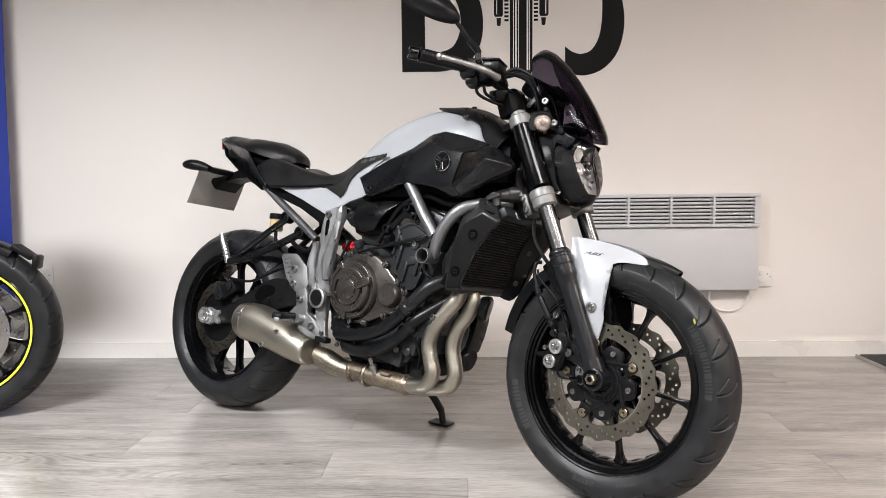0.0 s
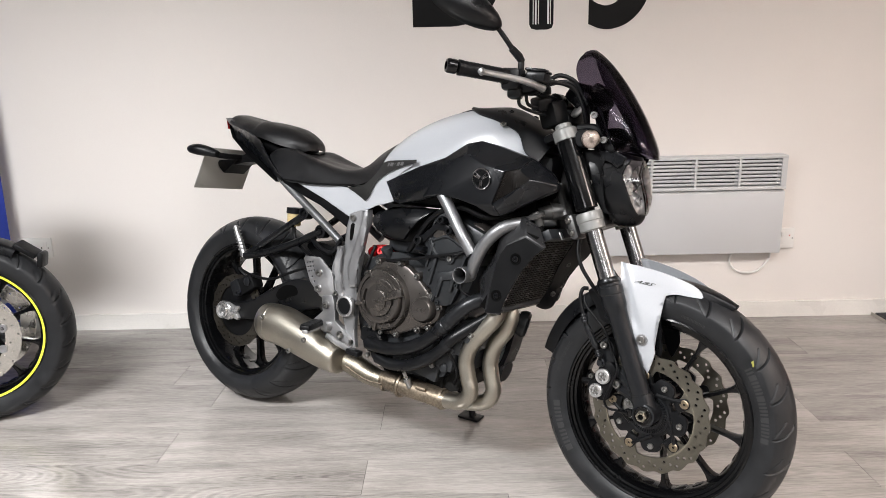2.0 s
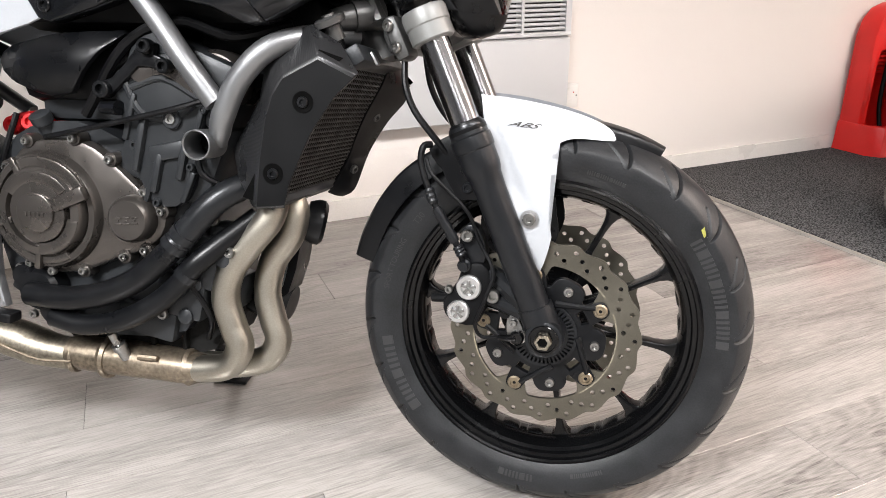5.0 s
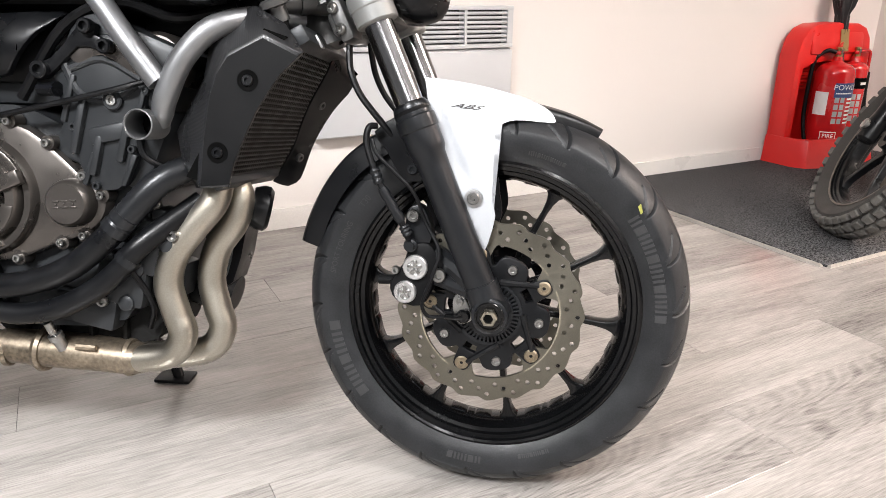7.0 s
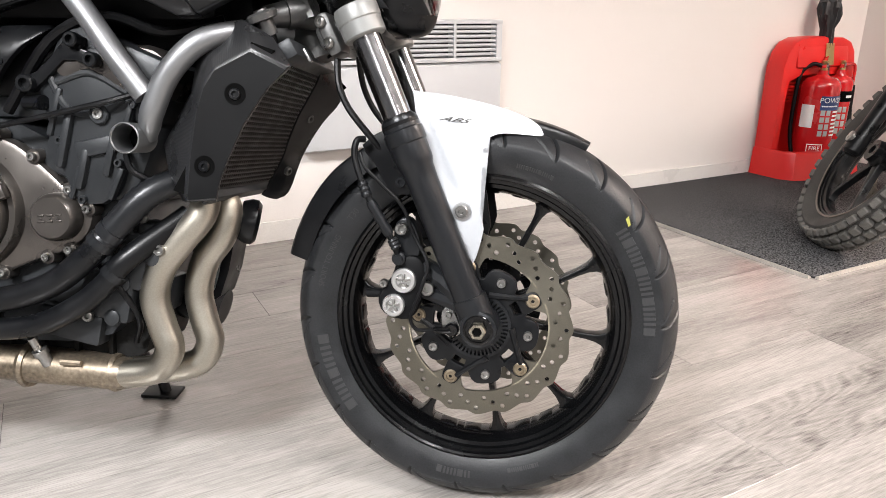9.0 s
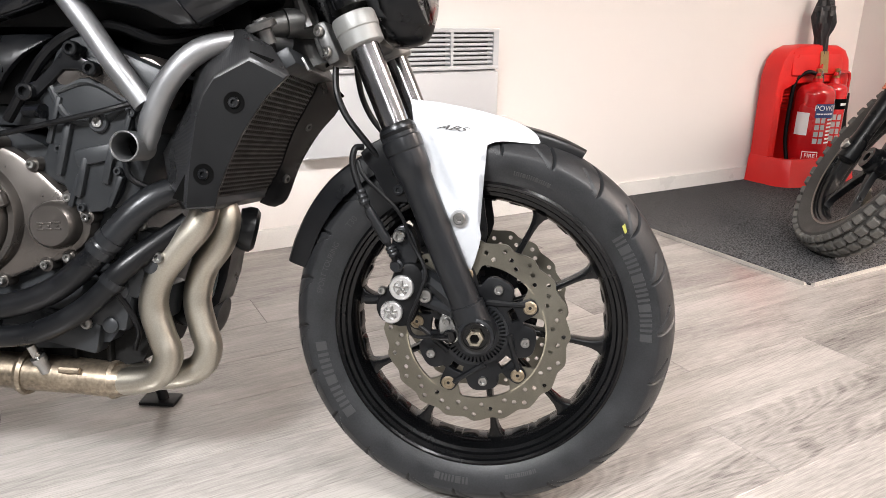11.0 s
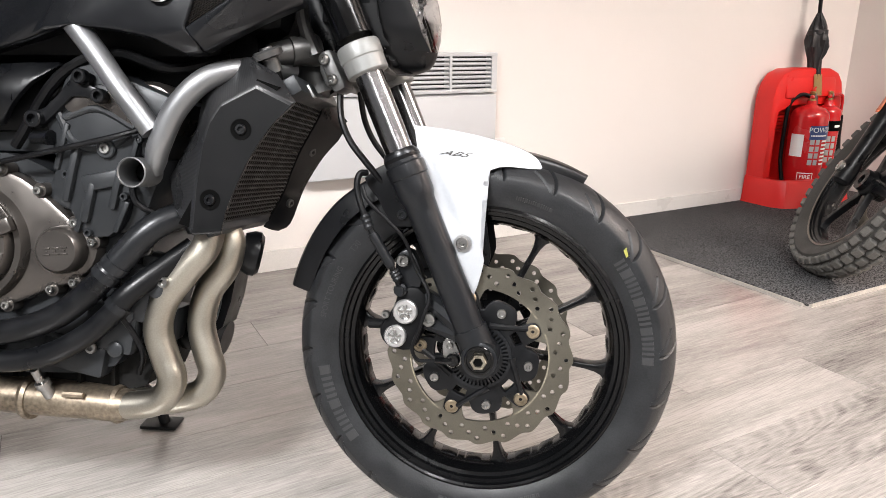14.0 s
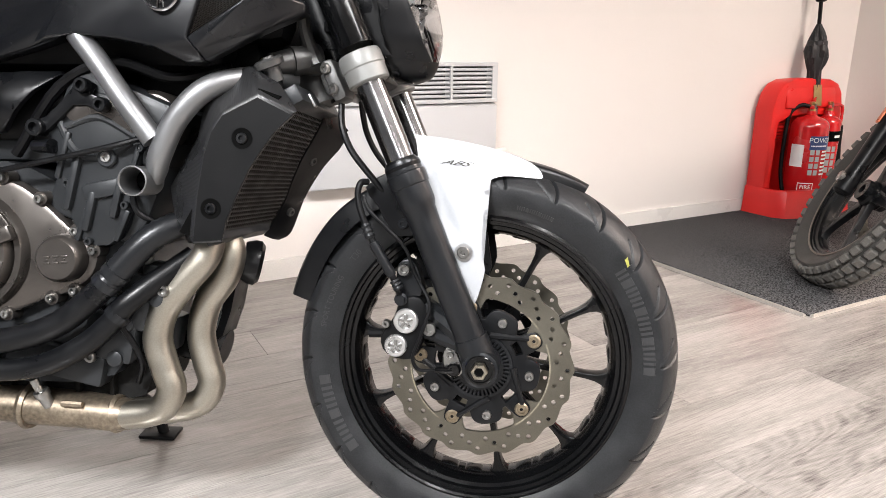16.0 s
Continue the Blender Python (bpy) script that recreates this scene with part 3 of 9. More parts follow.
def tyre_mesh(c, radius, width, rim_r, cuts, nu=480, nv=52, lean=1.0, depth=0.0055, fine=1.0):
    """A road tyre with slanting grooves cut into the tread towards both shoulders."""
    bm = bmesh.new()
    half = width / 2
    prof = []
    for j in range(nv + 1):
        s = -1 + 2 * j / nv
        t = s * radians(142)
        if abs(s) < 0.62:
            a = s / 0.62 * radians(62)
            y = half * math.sin(a) / math.sin(radians(62)) * 0.985
            r = radius - (1 - math.cos(a)) * half * 0.92
        else:
            k = (abs(s) - 0.62) / 0.38
            r_edge = radius - (1 - math.cos(radians(62))) * half * 0.92
            r = r_edge + (rim_r - r_edge) * k
            y = math.copysign(half * (0.985 + 0.03 * math.sin(k * math.pi) - 0.20 * k ** 2.2), s)
        prof.append((s, y, r))
    rows = []
    for i in range(nu):
        a = 2 * math.pi * i / nu
        row = []
        for s, y, r in prof:
            d = 0.0
            if 0.08 < abs(s) < 0.66:
                k = (abs(s) - 0.08) / 0.58
                sgn = 1 if s > 0 else -1
                ph = (a / (2 * math.pi) * cuts + lean * (0.75 * k - 0.35 * k * k) + (0.5 if sgn > 0 else 0)) % 1.0
                ph2 = (a / (2 * math.pi) * cuts * 1.0 + 0.45 + lean * 0.9 * k + (0.5 if sgn > 0 else 0)) % 1.0
                w = 0.058 * fine * (1 - 0.25 * k)
                e = abs(ph - 0.5)
                if e < w and 0.04 < k < 0.99:
                    d = depth * min(1, (w - e) / (0.035 * fine))
                e = abs(ph2 - 0.5)
                if e < 0.046 * fine and 0.50 < k < 0.99:
                    d = max(d, depth * 0.8 * min(1, (0.046 * fine - e) / (0.035 * fine)))
            if 0.655 < abs(s) < 0.675 or 0.93 < abs(s) < 0.95:
                d = -0.0010
            row.append((c[0] + (r - d) * math.cos(a), y, c[1] + (r - d) * math.sin(a)))
        rows.append(row)
    grid_faces(bm, rows, closed_v=True)
    return bm


def rim_mesh(c, r_out, half):
    bm = bmesh.new()
    prof = [(r_out, half), (r_out - 0.004, half + 0.002), (r_out - 0.0075, half + 0.0005), (r_out - 0.009, half - 0.005), (r_out - 0.0145, half - 0.006), (r_out - 0.0165, half - 0.012), (r_out - 0.022, half - 0.014), (r_out - 0.026, half * 0.55), (r_out - 0.030, half * 0.3),
            (r_out - 0.030, -half * 0.3), (r_out - 0.026, -half * 0.55), (r_out - 0.022, -half + 0.014), (r_out - 0.0165, -half + 0.012), (r_out - 0.0145, -half + 0.006), (r_out - 0.009, -half + 0.005), (r_out - 0.0075, -half - 0.0005), (r_out - 0.004, -half - 0.002), (r_out, -half),
            (r_out - 0.003, -half + 0.006), (r_out - 0.020, 0), (r_out - 0.003, half - 0.006)]
    add_lathe(bm, (c[0], 0, c[1]), (0, 1, 0), prof, 120, closed=True)
    return bm


def hub_mesh(c, hub_r, hub_half):
    return lathe((c[0], 0, c[1]), (0, 1, 0), [(0.016, -hub_half), (hub_r * 0.8, -hub_half), (hub_r * 0.85, -hub_half * 0.6), (hub_r, -hub_half * 0.45), (hub_r, hub_half * 0.45), (hub_r * 0.85, hub_half * 0.6), (hub_r * 0.8, hub_half), (0.016, hub_half)], 40, closed=True)


def spoke_mesh(c, r_out, spokes, turn, hub_r, spoke_w):
    """One spoke with its flared foot, and the scalloped lip of the rim beside it."""
    bm = bmesh.new()
    ri, t = r_out - 0.026, radians(turn)
    ln = ri - hub_r
    side = []
    for u, w in ((-0.10, 2.2), (0.05, 1.6), (0.25, 1.1), (0.55, 0.9), (0.76, 0.95), (0.86, 1.25), (0.93, 1.9), (0.975, 3.0), (1.03, 4.4)):
        side.append((hub_r + ln * u, spoke_w * w))
    outline = side + [(r, -w) for r, w in side[::-1]]
    pts = [(c[0] + r * math.cos(t) - w * math.sin(t), c[1] + r * math.sin(t) + w * math.cos(t)) for r, w in outline]
    add_plate(bm, pts, 0.011, -0.011, bevel=0.003)
    lip = []
    for u, r in ((0.0, ri + 0.004), (0.16, ri - 0.001), (0.25, ri - 0.0055), (0.40, ri - 0.0065), (0.44, ri - 0.004), (0.56, ri - 0.004), (0.60, ri - 0.0065), (0.75, ri - 0.0055), (0.80, ri - 0.002), (0.80, ri + 0.004), (0.5, ri + 0.004)):
        a = t + u * 2 * math.pi / spokes
        lip.append((c[0] + r * math.cos(a), c[1] + r * math.sin(a)))
    add_plate(bm, lip, 0.012, -0.012, bevel=0.002)
    return bm


def wave_disc(c, r, lobes, inner, y0, y1, depth=0.0035, tabs=(), tab_in=0.018, tab_w=9.0):
    """A wave brake disc: lobed outside, with tabs inside for its bobbins, drilled."""
    def ring(f, n):
        return [(c[0] + f(t) * math.cos(t), c[1] + f(t) * math.sin(t)) for t in (2 * math.pi * k / n for k in range(n))]

    def edge(t):
        u = (lobes * t / (2 * math.pi)) % 1.0
        k = u / 0.68 if u < 0.68 else (1 - u) / 0.32
        return r - depth * k * k * (3 - 2 * k)

    def bore(t):
        near = min([abs((math.degrees(t) - a + 180) % 360 - 180) for a in tabs] or [180])
        k = max(0.0, min(1.0, (2.1 - near / tab_w) / 1.2))
        return inner - tab_in * k * k * (3 - 2 * k)

    loops = [ring(edge, lobes * 10), ring(bore, 180)]
    for k in range(lobes * 2):
        for j, rr in enumerate((r - 0.0105, r - 0.0185, r - 0.0265)):
            if (k + j) % 2 == 0:
                t = 2 * math.pi * (k + j / 3) / (lobes * 2)
                loops.append([(c[0] + rr * math.cos(t) + 0.0035 * math.cos(q), c[1] + rr * math.sin(t) + 0.0035 * math.sin(q)) for q in (2 * math.pi * i / 10 for i in range(10))])
    return loop_plate(loops, y0, y1)


def disc_carrier(c, y0, y1, first, bolt_at, r_tab, r_bolt):
    """The five-armed spider between hub and disc, with a window beside each arm."""
    def edge(t):
        d = math.degrees(t)
        a = abs((d - first + 36) % 72 - 36)
        b = abs((d - bolt_at + 36) % 72 - 36)
        return 0.073 + max((r_tab - 0.065) * max(0.0, 1 - (a / 11.0) ** 4), (r_bolt - 0.060) * max(0.0, 1 - (b / 20.0) ** 4), 0.0)

    loops = [[(c[0] + edge(t) * math.cos(t), c[1] + edge(t) * math.sin(t)) for t in (2 * math.pi * k / 200 for k in range(200))]]
    loops.append([(c[0] + 0.045 * math.cos(t), c[1] + 0.045 * math.sin(t)) for t in (2 * math.pi * k / 48 for k in range(48))])
    for k in range(5):
        for mid, half, r0, r1 in ((first + 72 * k, 9, 0.057, 0.068),):
            arc = [arc_pt(c, r1, mid - half + 2 * half * i / 6) for i in range(7)] + [arc_pt(c, r0, mid + half - 2 * half * i / 6) for i in range(7)]
            loops.append([(p.x, p.z) for p in arc])
    return loop_plate(loops, y0, y1, 0.0015)


FC, RC = (1.4, 0.302), (0.0, 0.315)


def build_front_wheel():
    w = part("front_wheel", steered(rim_mesh(FC, 0.226, 0.050)), M_GLOSS, bike, "gloss black ten-spoke alloy wheel")
    part("hub", steered(hub_mesh(FC, 0.052, 0.055)), M_GLOSS, w)
    for k in range(10):
        part("spoke", steered(spoke_mesh(FC, 0.226, 10, -9 + 36 * k, 0.052, 0.0052)), M_GLOSS, w)
    part("tyre", steered(tyre_mesh(FC, 0.300, 0.120, 0.222, 22, 1980, 84, depth=0.007, fine=0.75)), M_RUBBER, w, "worn black road tyre with slanted grooves")
    for s in (-1, 1):
        y = s * 0.069
        spots = [28 + 72 * k for k in range(5)]
        d = part("brake_disc", steered(wave_disc(FC, 0.1412, 20, 0.104, y, y + s * 0.0045, 0.0050, spots, 0.022, 7.5)), M_DISC, w, "drilled wave brake disc, olive-grey steel")
        for a0, a1 in ((-58, 22), (36, 48), (118, 158), (182, 236)):
            bm = bmesh.new()
            grid_faces(bm, [[arc_pt(FC, r1, a0 + (a1 - a0) * q / 16, y + s * 0.0047) for q in range(17)] for r1 in (0.1042, 0.1062)])
            part("residue", steered(bm), M_RESIDUE, d, "pale dried residue on the disc's inner edge")
        part("carrier", steered(disc_carrier(FC, y - s * 0.003, y + s * 0.0075, 28, 64, 0.094, 0.078)), M_BLACK, d, "black five-armed disc carrier")
        bm = lathe((FC[0], y, FC[1]), (0, s, 0), [(0.028, -0.012), (0.046, -0.012), (0.047, 0.002), (0.028, 0.002)], 40, closed=True)
        for k in range(5):
            p, q = arc_pt(FC, 0.050, 64 + 72 * k + 8, y + s * 0.007), arc_pt(FC, 0.086, 28 + 72 * k + 4, y + s * 0.007)
            add_tube(bm, [p, p.lerp(q, 0.5), q], [0.006, 0.0045, 0.004], 8)
        part("carrier_rib", steered(bm), M_BLACK, d)
        for k in range(5):
            p = arc_pt(FC, 0.0905, 72 * k + 28, y + s * 0.0072)
            bm = lathe(p, (0, s, 0), [(0.0105, -0.004), (0.0105, 0.001), (0.0085, 0.0028), (0.0062, 0.0028), (0.0056, 0.0010), (0.0042, 0.0010), (0.0042, 0.0022), (0.0026, 0.0022), (0.0026, -0.002), (0, -0.002)], 22)
            part("bobbin", steered(bm), M_GOLD, d, "pale gold disc bobbin")
            part("bolt", steered(bolt(arc_pt(FC, 0.0755, 72 * k + 64, y + s * 0.0075), (0, s, 0), 0.0072, 0.006)), M_STEEL, d)
    y = -0.076
    bm = bmesh.new()
    for k in range(44):
        t = 360 * k / 44
        pts = [arc_pt(FC, r, t + o) for r, o in ((0.036, -2.1), (0.046, -2.1), (0.046, 2.1), (0.036, 2.1))]
        add_plate(bm, [(p.x, p.z) for p in pts], y, y - 0.003)
    for r0, r1 in ((0.030, 0.0365), (0.0455, 0.050)):
        add_lathe(bm, (FC[0], y, FC[1]), (0, -1, 0), [(r0, 0), (r1, 0), (r1, 0.003), (r0, 0.003)], 48, closed=True)
    part("sensor_ring", steered(bm), M_FORK, w, "slotted speed sensor ring")
    bm = lathe((1.405, -0.1265, 0.311), (0, -1, 0), [(0.0128, 0), (0.0128, 0.010), (0.0115, 0.012), (0.0075, 0.012), (0.0068, -0.004), (0, -0.004)], 6)
    part("axle_nut", steered(bm), M_NUT, w, "bare steel hexagonal axle nut")
    # solid dark plug whose colour stands for the shade in the bore
    part("axle_bore_shade", steered(lathe((1.405, -0.1265, 0.311), (0, -1, 0), [(0.0064, 0.0), (0.0064, 0.0085), (0, 0.0085)], 16)), M_DARK, w)
    part("axle_washer", steered(lathe((1.405, -0.1235, 0.311), (0, -1, 0), [(0.016, 0), (0.0215, 0.001), (0.0215, 0.0045), (0.0203, 0.0055), (0.0185, 0.0055), (0.0178, 0.0030), (0.012, 0.0030)], 36)), M_GLOSS, w, "glossy black axle collar")
    t = math.degrees(math.atan2(0.46 - FC[1], 1.612 - FC[0]))
    bm = bmesh.new()
    for r0, r1, o in ((0.2625, 0.2675, 0.0),):
        q = [arc_pt(FC, r, t + 1 + o + e, -tyre_side(r) - 0.0012) for r, e in ((r0, -1.2), (r0 + 0.003, 1.3), (r1 + 0.004, 1.5), (r1 - 0.001, -1.0))]
        bm.faces.new([bm.verts.new(v) for v in q])
    part("side_lettering", ring_text("SPORT TOURING", 0.0125, 0.2515, 160, 0.9), M_LETTER, w, "raised sport touring lettering")
    part("side_lettering", ring_text("T30", 0.014, 0.2515, 141, 0.9), M_LETTER, w)
    ring_bars(7, 0.017, 0.2500, 203, 4.4, w)
    ring_bars(11, 0.017, 0.2505, 18, 3.5, w)
    ring_bars(9, 0.006, 0.2435, 72, 1.5, w)
    ring_bars(8, 0.006, 0.2435, 288, 1.5, w)
    ring_bars(5, 0.011, 0.2500, 262, 2.6, w)
    part("paint_mark", steered(bm), M_MARK, w, "yellow chalk mark on the tyre shoulder")


def ring_text(words, size, r, mid, squeeze=1.0, flip=False):
    """Lettering bent round the front tyre's right side wall, its middle at the angle mid."""
    bm = text_mesh(words, size)
    for v in bm.verts:
        rr = r + (v.co.y if not flip else -v.co.y)
        a = mid + math.degrees((v.co.x if flip else -v.co.x) * squeeze / r)
        v.co = arc_pt(FC, rr, a, -tyre_side(rr) - 0.0006)
    return steered(bm)


def ring_bars(count, size, r, mid, step, w):
    """Raised bars on the tyre's side in place of a maker's name."""
    for k in range(count):
        bm = bmesh.new()
        a = mid + (k - (count - 1) / 2) * step
        for e0, e1 in ((-0.40, -0.12), (0.10, 0.40)) if k % 3 else ((-0.40, 0.36),):
            cols = [[arc_pt(FC, r + size * rr, a + (e0 + (e1 - e0) * u) * step, -tyre_side(r + size * rr) - h) for rr, h in ((-0.5, -0.0004), (-0.48, 0.0007), (0.0, 0.0007), (0.48, 0.0007), (0.5, -0.0004))] for u in (0, 1)]
            grid_faces(bm, cols)
        part("lettering_bar", steered(bm), M_LETTER, w)


def tyre_side(r):
    """How far out the side of the front tyre lies at a radius."""
    half, rim_r = 0.06, 0.222
    edge = 0.300 - (1 - math.cos(radians(62))) * half * 0.92
    if r < edge:
        k = (r - edge) / (rim_r - edge)
        return half * (0.985 + 0.03 * math.sin(k * math.pi) - 0.20 * k ** 2.2)
    a = math.acos(max(-1, min(1, 1 - (0.300 - r) / (half * 0.92))))
    return half * math.sin(a) / math.sin(radians(62)) * 0.985


def build_rear_wheel():
    w = part("rear_wheel", rim_mesh(RC, 0.226, 0.074), M_GLOSS, bike, "gloss black ten-spoke alloy wheel")
    part("hub", hub_mesh(RC, 0.055, 0.07), M_GLOSS, w)
    for k in range(10):
        part("spoke", spoke_mesh(RC, 0.226, 10, 26 + 36 * k, 0.055, 0.009), M_GLOSS, w)
    part("tyre", tyre_mesh(RC, 0.315, 0.180, 0.222, 20, 800, 64, fine=0.6), M_RUBBER, w, "worn wide black road tyre")
    part("brake_disc", wave_disc(RC, 0.1225, 18, 0.087, -0.092, -0.097, 0.003), M_REAR_DISC, w, "drilled wave brake disc, brownish steel")
    bm = lathe((0, -0.085, RC[1]), (0, -1, 0), [(0.03, 0), (0.089, 0), (0.089, 0.006), (0.06, 0.010), (0.03, 0.010)], 40, closed=True)
    part("carrier", bm, M_MATT, w)


def build_fork():
    for s in (-1, 1):
        y = s * 0.100
        top, low = Vector((1.139, y, 0.945)), Vector((1.405, y, 0.309))
        ax = (top - low).normalized()
        at = lambda z: low + (top - low) * ((z - low.z) / (top.z - low.z))
        leg = part("fork_leg", steered(lathe(low - ax * 0.002, ax, [(0.012, 0), (0.0185, 0.004), (0.0215, 0.014), (0.0228, 0.034), (0.0228, 0.225), (0.0240, 0.248), (0.0268, 0.256), (0.0275, 0.262), (0.0275, 0.284), (0.0290, 0.286), (0.0295, 0.296), (0.0290, 0.304), (0.0270, 0.306), (0.0270, 0.318), (0.0255, 0.322), (0.0215, 0.322)], 32)), M_FORK, bike, "dark anodised lower fork leg")
        part("stanchion", steered(lathe(at(0.585), ax, [(0.0208, 0), (0.0208, 0.17)], 28)), M_CHROME, leg, "polished chrome fork tube")
        part("dust_seal", steered(lathe(at(0.592), ax, [(0.0262, 0), (0.0272, 0.003), (0.0272, 0.008), (0.0245, 0.010), (0.0245, 0.013), (0.0225, 0.017), (0.0208, 0.017)], 28)), M_SOFT, leg)
        part("upper_tube", steered(lathe(at(0.765), ax, [(0.0265, 0), (0.0265, 0.175)], 28)), M_GLOSS, leg, "black upper fork tube")
        part("lower_clamp", steered(lathe(at(0.714), ax, [(0.0215, 0), (0.0285, 0.001), (0.0305, 0.003), (0.0305, 0.022), (0.0318, 0.024), (0.0318, 0.041), (0.030, 0.045), (0.027, 0.045)], 32)), M_CLAMP, leg, "pale grey lower yoke clamp")
        part("top_clamp", steered(lathe(at(0.922), ax, [(0.027, 0), (0.0295, 0.001), (0.0295, 0.026), (0.027, 0.029), (0.020, 0.031), (0.020, 0.040), (0.016, 0.043), (0.007, 0.043), (0.007, 0.038), (0, 0.038)], 32)), M_CLAMP, leg, "pale grey top yoke clamp with fork cap")
        bm = bmesh.new()
        add_lathe(bm, (1.405, y * 0.78, 0.310), (0, s, 0), [(0.014, 0), (0.027, 0), (0.0272, 0.040), (0.0262, 0.0455), (0.0235, 0.0470), (0.014, 0.0470)], 36)
        add_tube(bm, [(1.405, y, 0.310), (1.388, y, 0.352)], [0.027, 0.0255], 16)
        part("axle_clamp", steered(bm), M_FORK, leg)
        bm = bmesh.new()
        add_tube(bm, [(1.380, y - s * 0.004, 0.352), (1.345, y - s * 0.012, 0.375), (1.318, y - s * 0.016, 0.392)], [0.020, 0.016, 0.014], 10)
        add_tube(bm, [(1.378, y - s * 0.004, 0.34), (1.335, y - s * 0.012, 0.350), (1.315, y - s * 0.016, 0.355)], [0.016, 0.012, 0.012], 10)
        part("caliper_lug", steered(bm), M_FORK, leg)
    for z, x, w, h, m in ((0.728, 1.198, 0.18, 0.036, M_YOKE), (0.936, 1.115, 0.19, 0.022, M_BLACK)):
        bm = bmesh.new()
        add_box(bm, pose(x, 0, z, 0, -22, 0), 0.080, w, h, 0.008)
        part("yoke", steered(bm), m, bike, "cast triple clamp")
    part("steering_stem", steered(tube([(1.175, 0, 0.70), (1.085, 0, 0.96)], 0.028, 20)), M_BLACK, bike)
    lug = part("clamp_lug", steered(turned(box(0, 0, 0, 0.022, 0.052, 0.062, 0.008), pose(1.184, -0.088, 0.718, 0, -24, 0))), M_YOKE, bike)
    for x, z in ((1.179, 0.734), (1.191, 0.706)):
        part("pinch_bolt", steered(bolt((x - 0.004, -0.114, z), (-0.5, -1, 0), 0.0078, 0.006)), M_STEEL, lug)


def build_fender():
    arch = [(v.x, v.y) for v in spline([(1.482, 0.5835, 0), (1.462, 0.5845, 0), (1.437, 0.5865, 0), (1.419, 0.5850, 0), (1.406, 0.5785, 0), (1.3985, 0.567, 0), (1.3950, 0.550, 0), (1.3945, 0.527, 0), (1.3965, 0.502, 0), (1.4015, 0.470, 0), (1.4055, 0.450, 0)], 4)]
    crest = [(v.x, v.y) for v in spline([(1.295, 0.645, 0), (1.341, 0.640, 0), (1.390, 0.631, 0), (1.431, 0.620, 0), (1.462, 0.608, 0), (1.478, 0.597, 0), (1.4845, 0.586, 0)], 4)]
    back = [(v.x, v.y) for v in spline([(1.391, 0.398, 0), (1.379, 0.419, 0), (1.356, 0.474, 0), (1.337, 0.516, 0), (1.319, 0.557, 0), (1.306, 0.591, 0), (1.300, 0.620, 0)], 3)]
    white = crest + arch + [(1.402, 0.432), (1.396, 0.410)] + back
    base = bulge((1.295, 0.644, 0.070), (1.32, 0.639, 0.062), (1.361, 0.632, 0.053), (1.403, 0.624, 0.047), (1.432, 0.617, 0.042), (1.458, 0.602, 0.039), (1.48, 0.585, 0.036), (1.434, 0.587, 0.053), (1.40, 0.58, 0.068), (1.392, 0.546, 0.079), (1.33, 0.57, 0.086), (1.36, 0.60, 0.070), (1.39, 0.48, 0.087), (1.37, 0.44, 0.090), (1.40, 0.41, 0.086), (1.33, 0.61, 0.076))

    def depth(x, z):
        # a shallow facet behind a slanting crease
        u = max(0.0, min(1.0, (1.320 + (0.622 - z) * 0.44 - x) / 0.012))
        v = max(0.0, min(1.0, (z - 0.487) / 0.03))
        return base(x, z) - 0.007 * u * u * (3 - 2 * u) * v

    for s in (-1, 1):
        f = part("fender_panel", steered(panel(white, depth, 0.004, 0.007, s, 0)), M_WHITE, bike, "white front mudguard side panel", 40)
        part("bolt", steered(bolt((1.374, s * (depth(1.374, 0.476) + 0.003), 0.476), (0, s, 0), 0.0090, 0.005)), M_STEEL, f)
        inner = [(1.356, 0.540), (1.394, 0.545), (1.403, 0.520), (1.409, 0.480), (1.413, 0.450), (1.404, 0.425), (1.396, 0.412), (1.384, 0.430), (1.366, 0.480)]
        part("inner_bracket", steered(plate(rounded(inner, 2), s * 0.058, s * 0.063, bevel=0.002)), M_BLACK, f, "black plastic bracket behind the panel")
        part("washer", steered(lathe((1.374, s * (depth(1.374, 0.476)), 0.476), (0, s, 0), [(0.013, 0), (0.013, 0.003), (0.010, 0.0035), (0.0, 0.0035)], 20)), M_ALU, f)
        if s < 0:
            bm = text_mesh("ABS", 0.0150, 0.7, bold=0.0002)
            for v in bm.verts:
                x, z = 1.355 + v.co.x * 1.55, 0.6045 + v.co.y * 0.62 - v.co.x * 0.16
                v.co = (x, -depth(x, z) - 0.0012, z)
            part("fender_lettering", steered(bm), M_DECAL, f, "small grey ABS lettering")
    rows = []
    for k in range(19):
        a = 60.5 + (164 - 60.5) * k / 18
        r = 0.3135 + 0.0095 * max(0.0, min(1.0, (a - 112) / 22))
        hw = 0.066
        if a < 82:
            hw = 0.012 + 0.024 * ((a - 60) / 22) ** 0.6
        elif a < 108:
            hw = 0.036 + 0.030 * (a - 82) / 26
        if a > 140:
            hw = 0.066 - 0.024 * (a - 140) / 24
        drop = 0.030 if a > 100 else 0.014
        rows.append([arc_pt(FC, r, a), arc_pt(FC, r - 0.002, a, hw * 0.5), arc_pt(FC, r - 0.006, a, hw * 0.85), arc_pt(FC, r - 0.008 - drop, a, hw)])
    part("mudguard", steered(loft(rows, 3, 0.003)), M_BLACK, bike, "black plastic front mudguard arch")
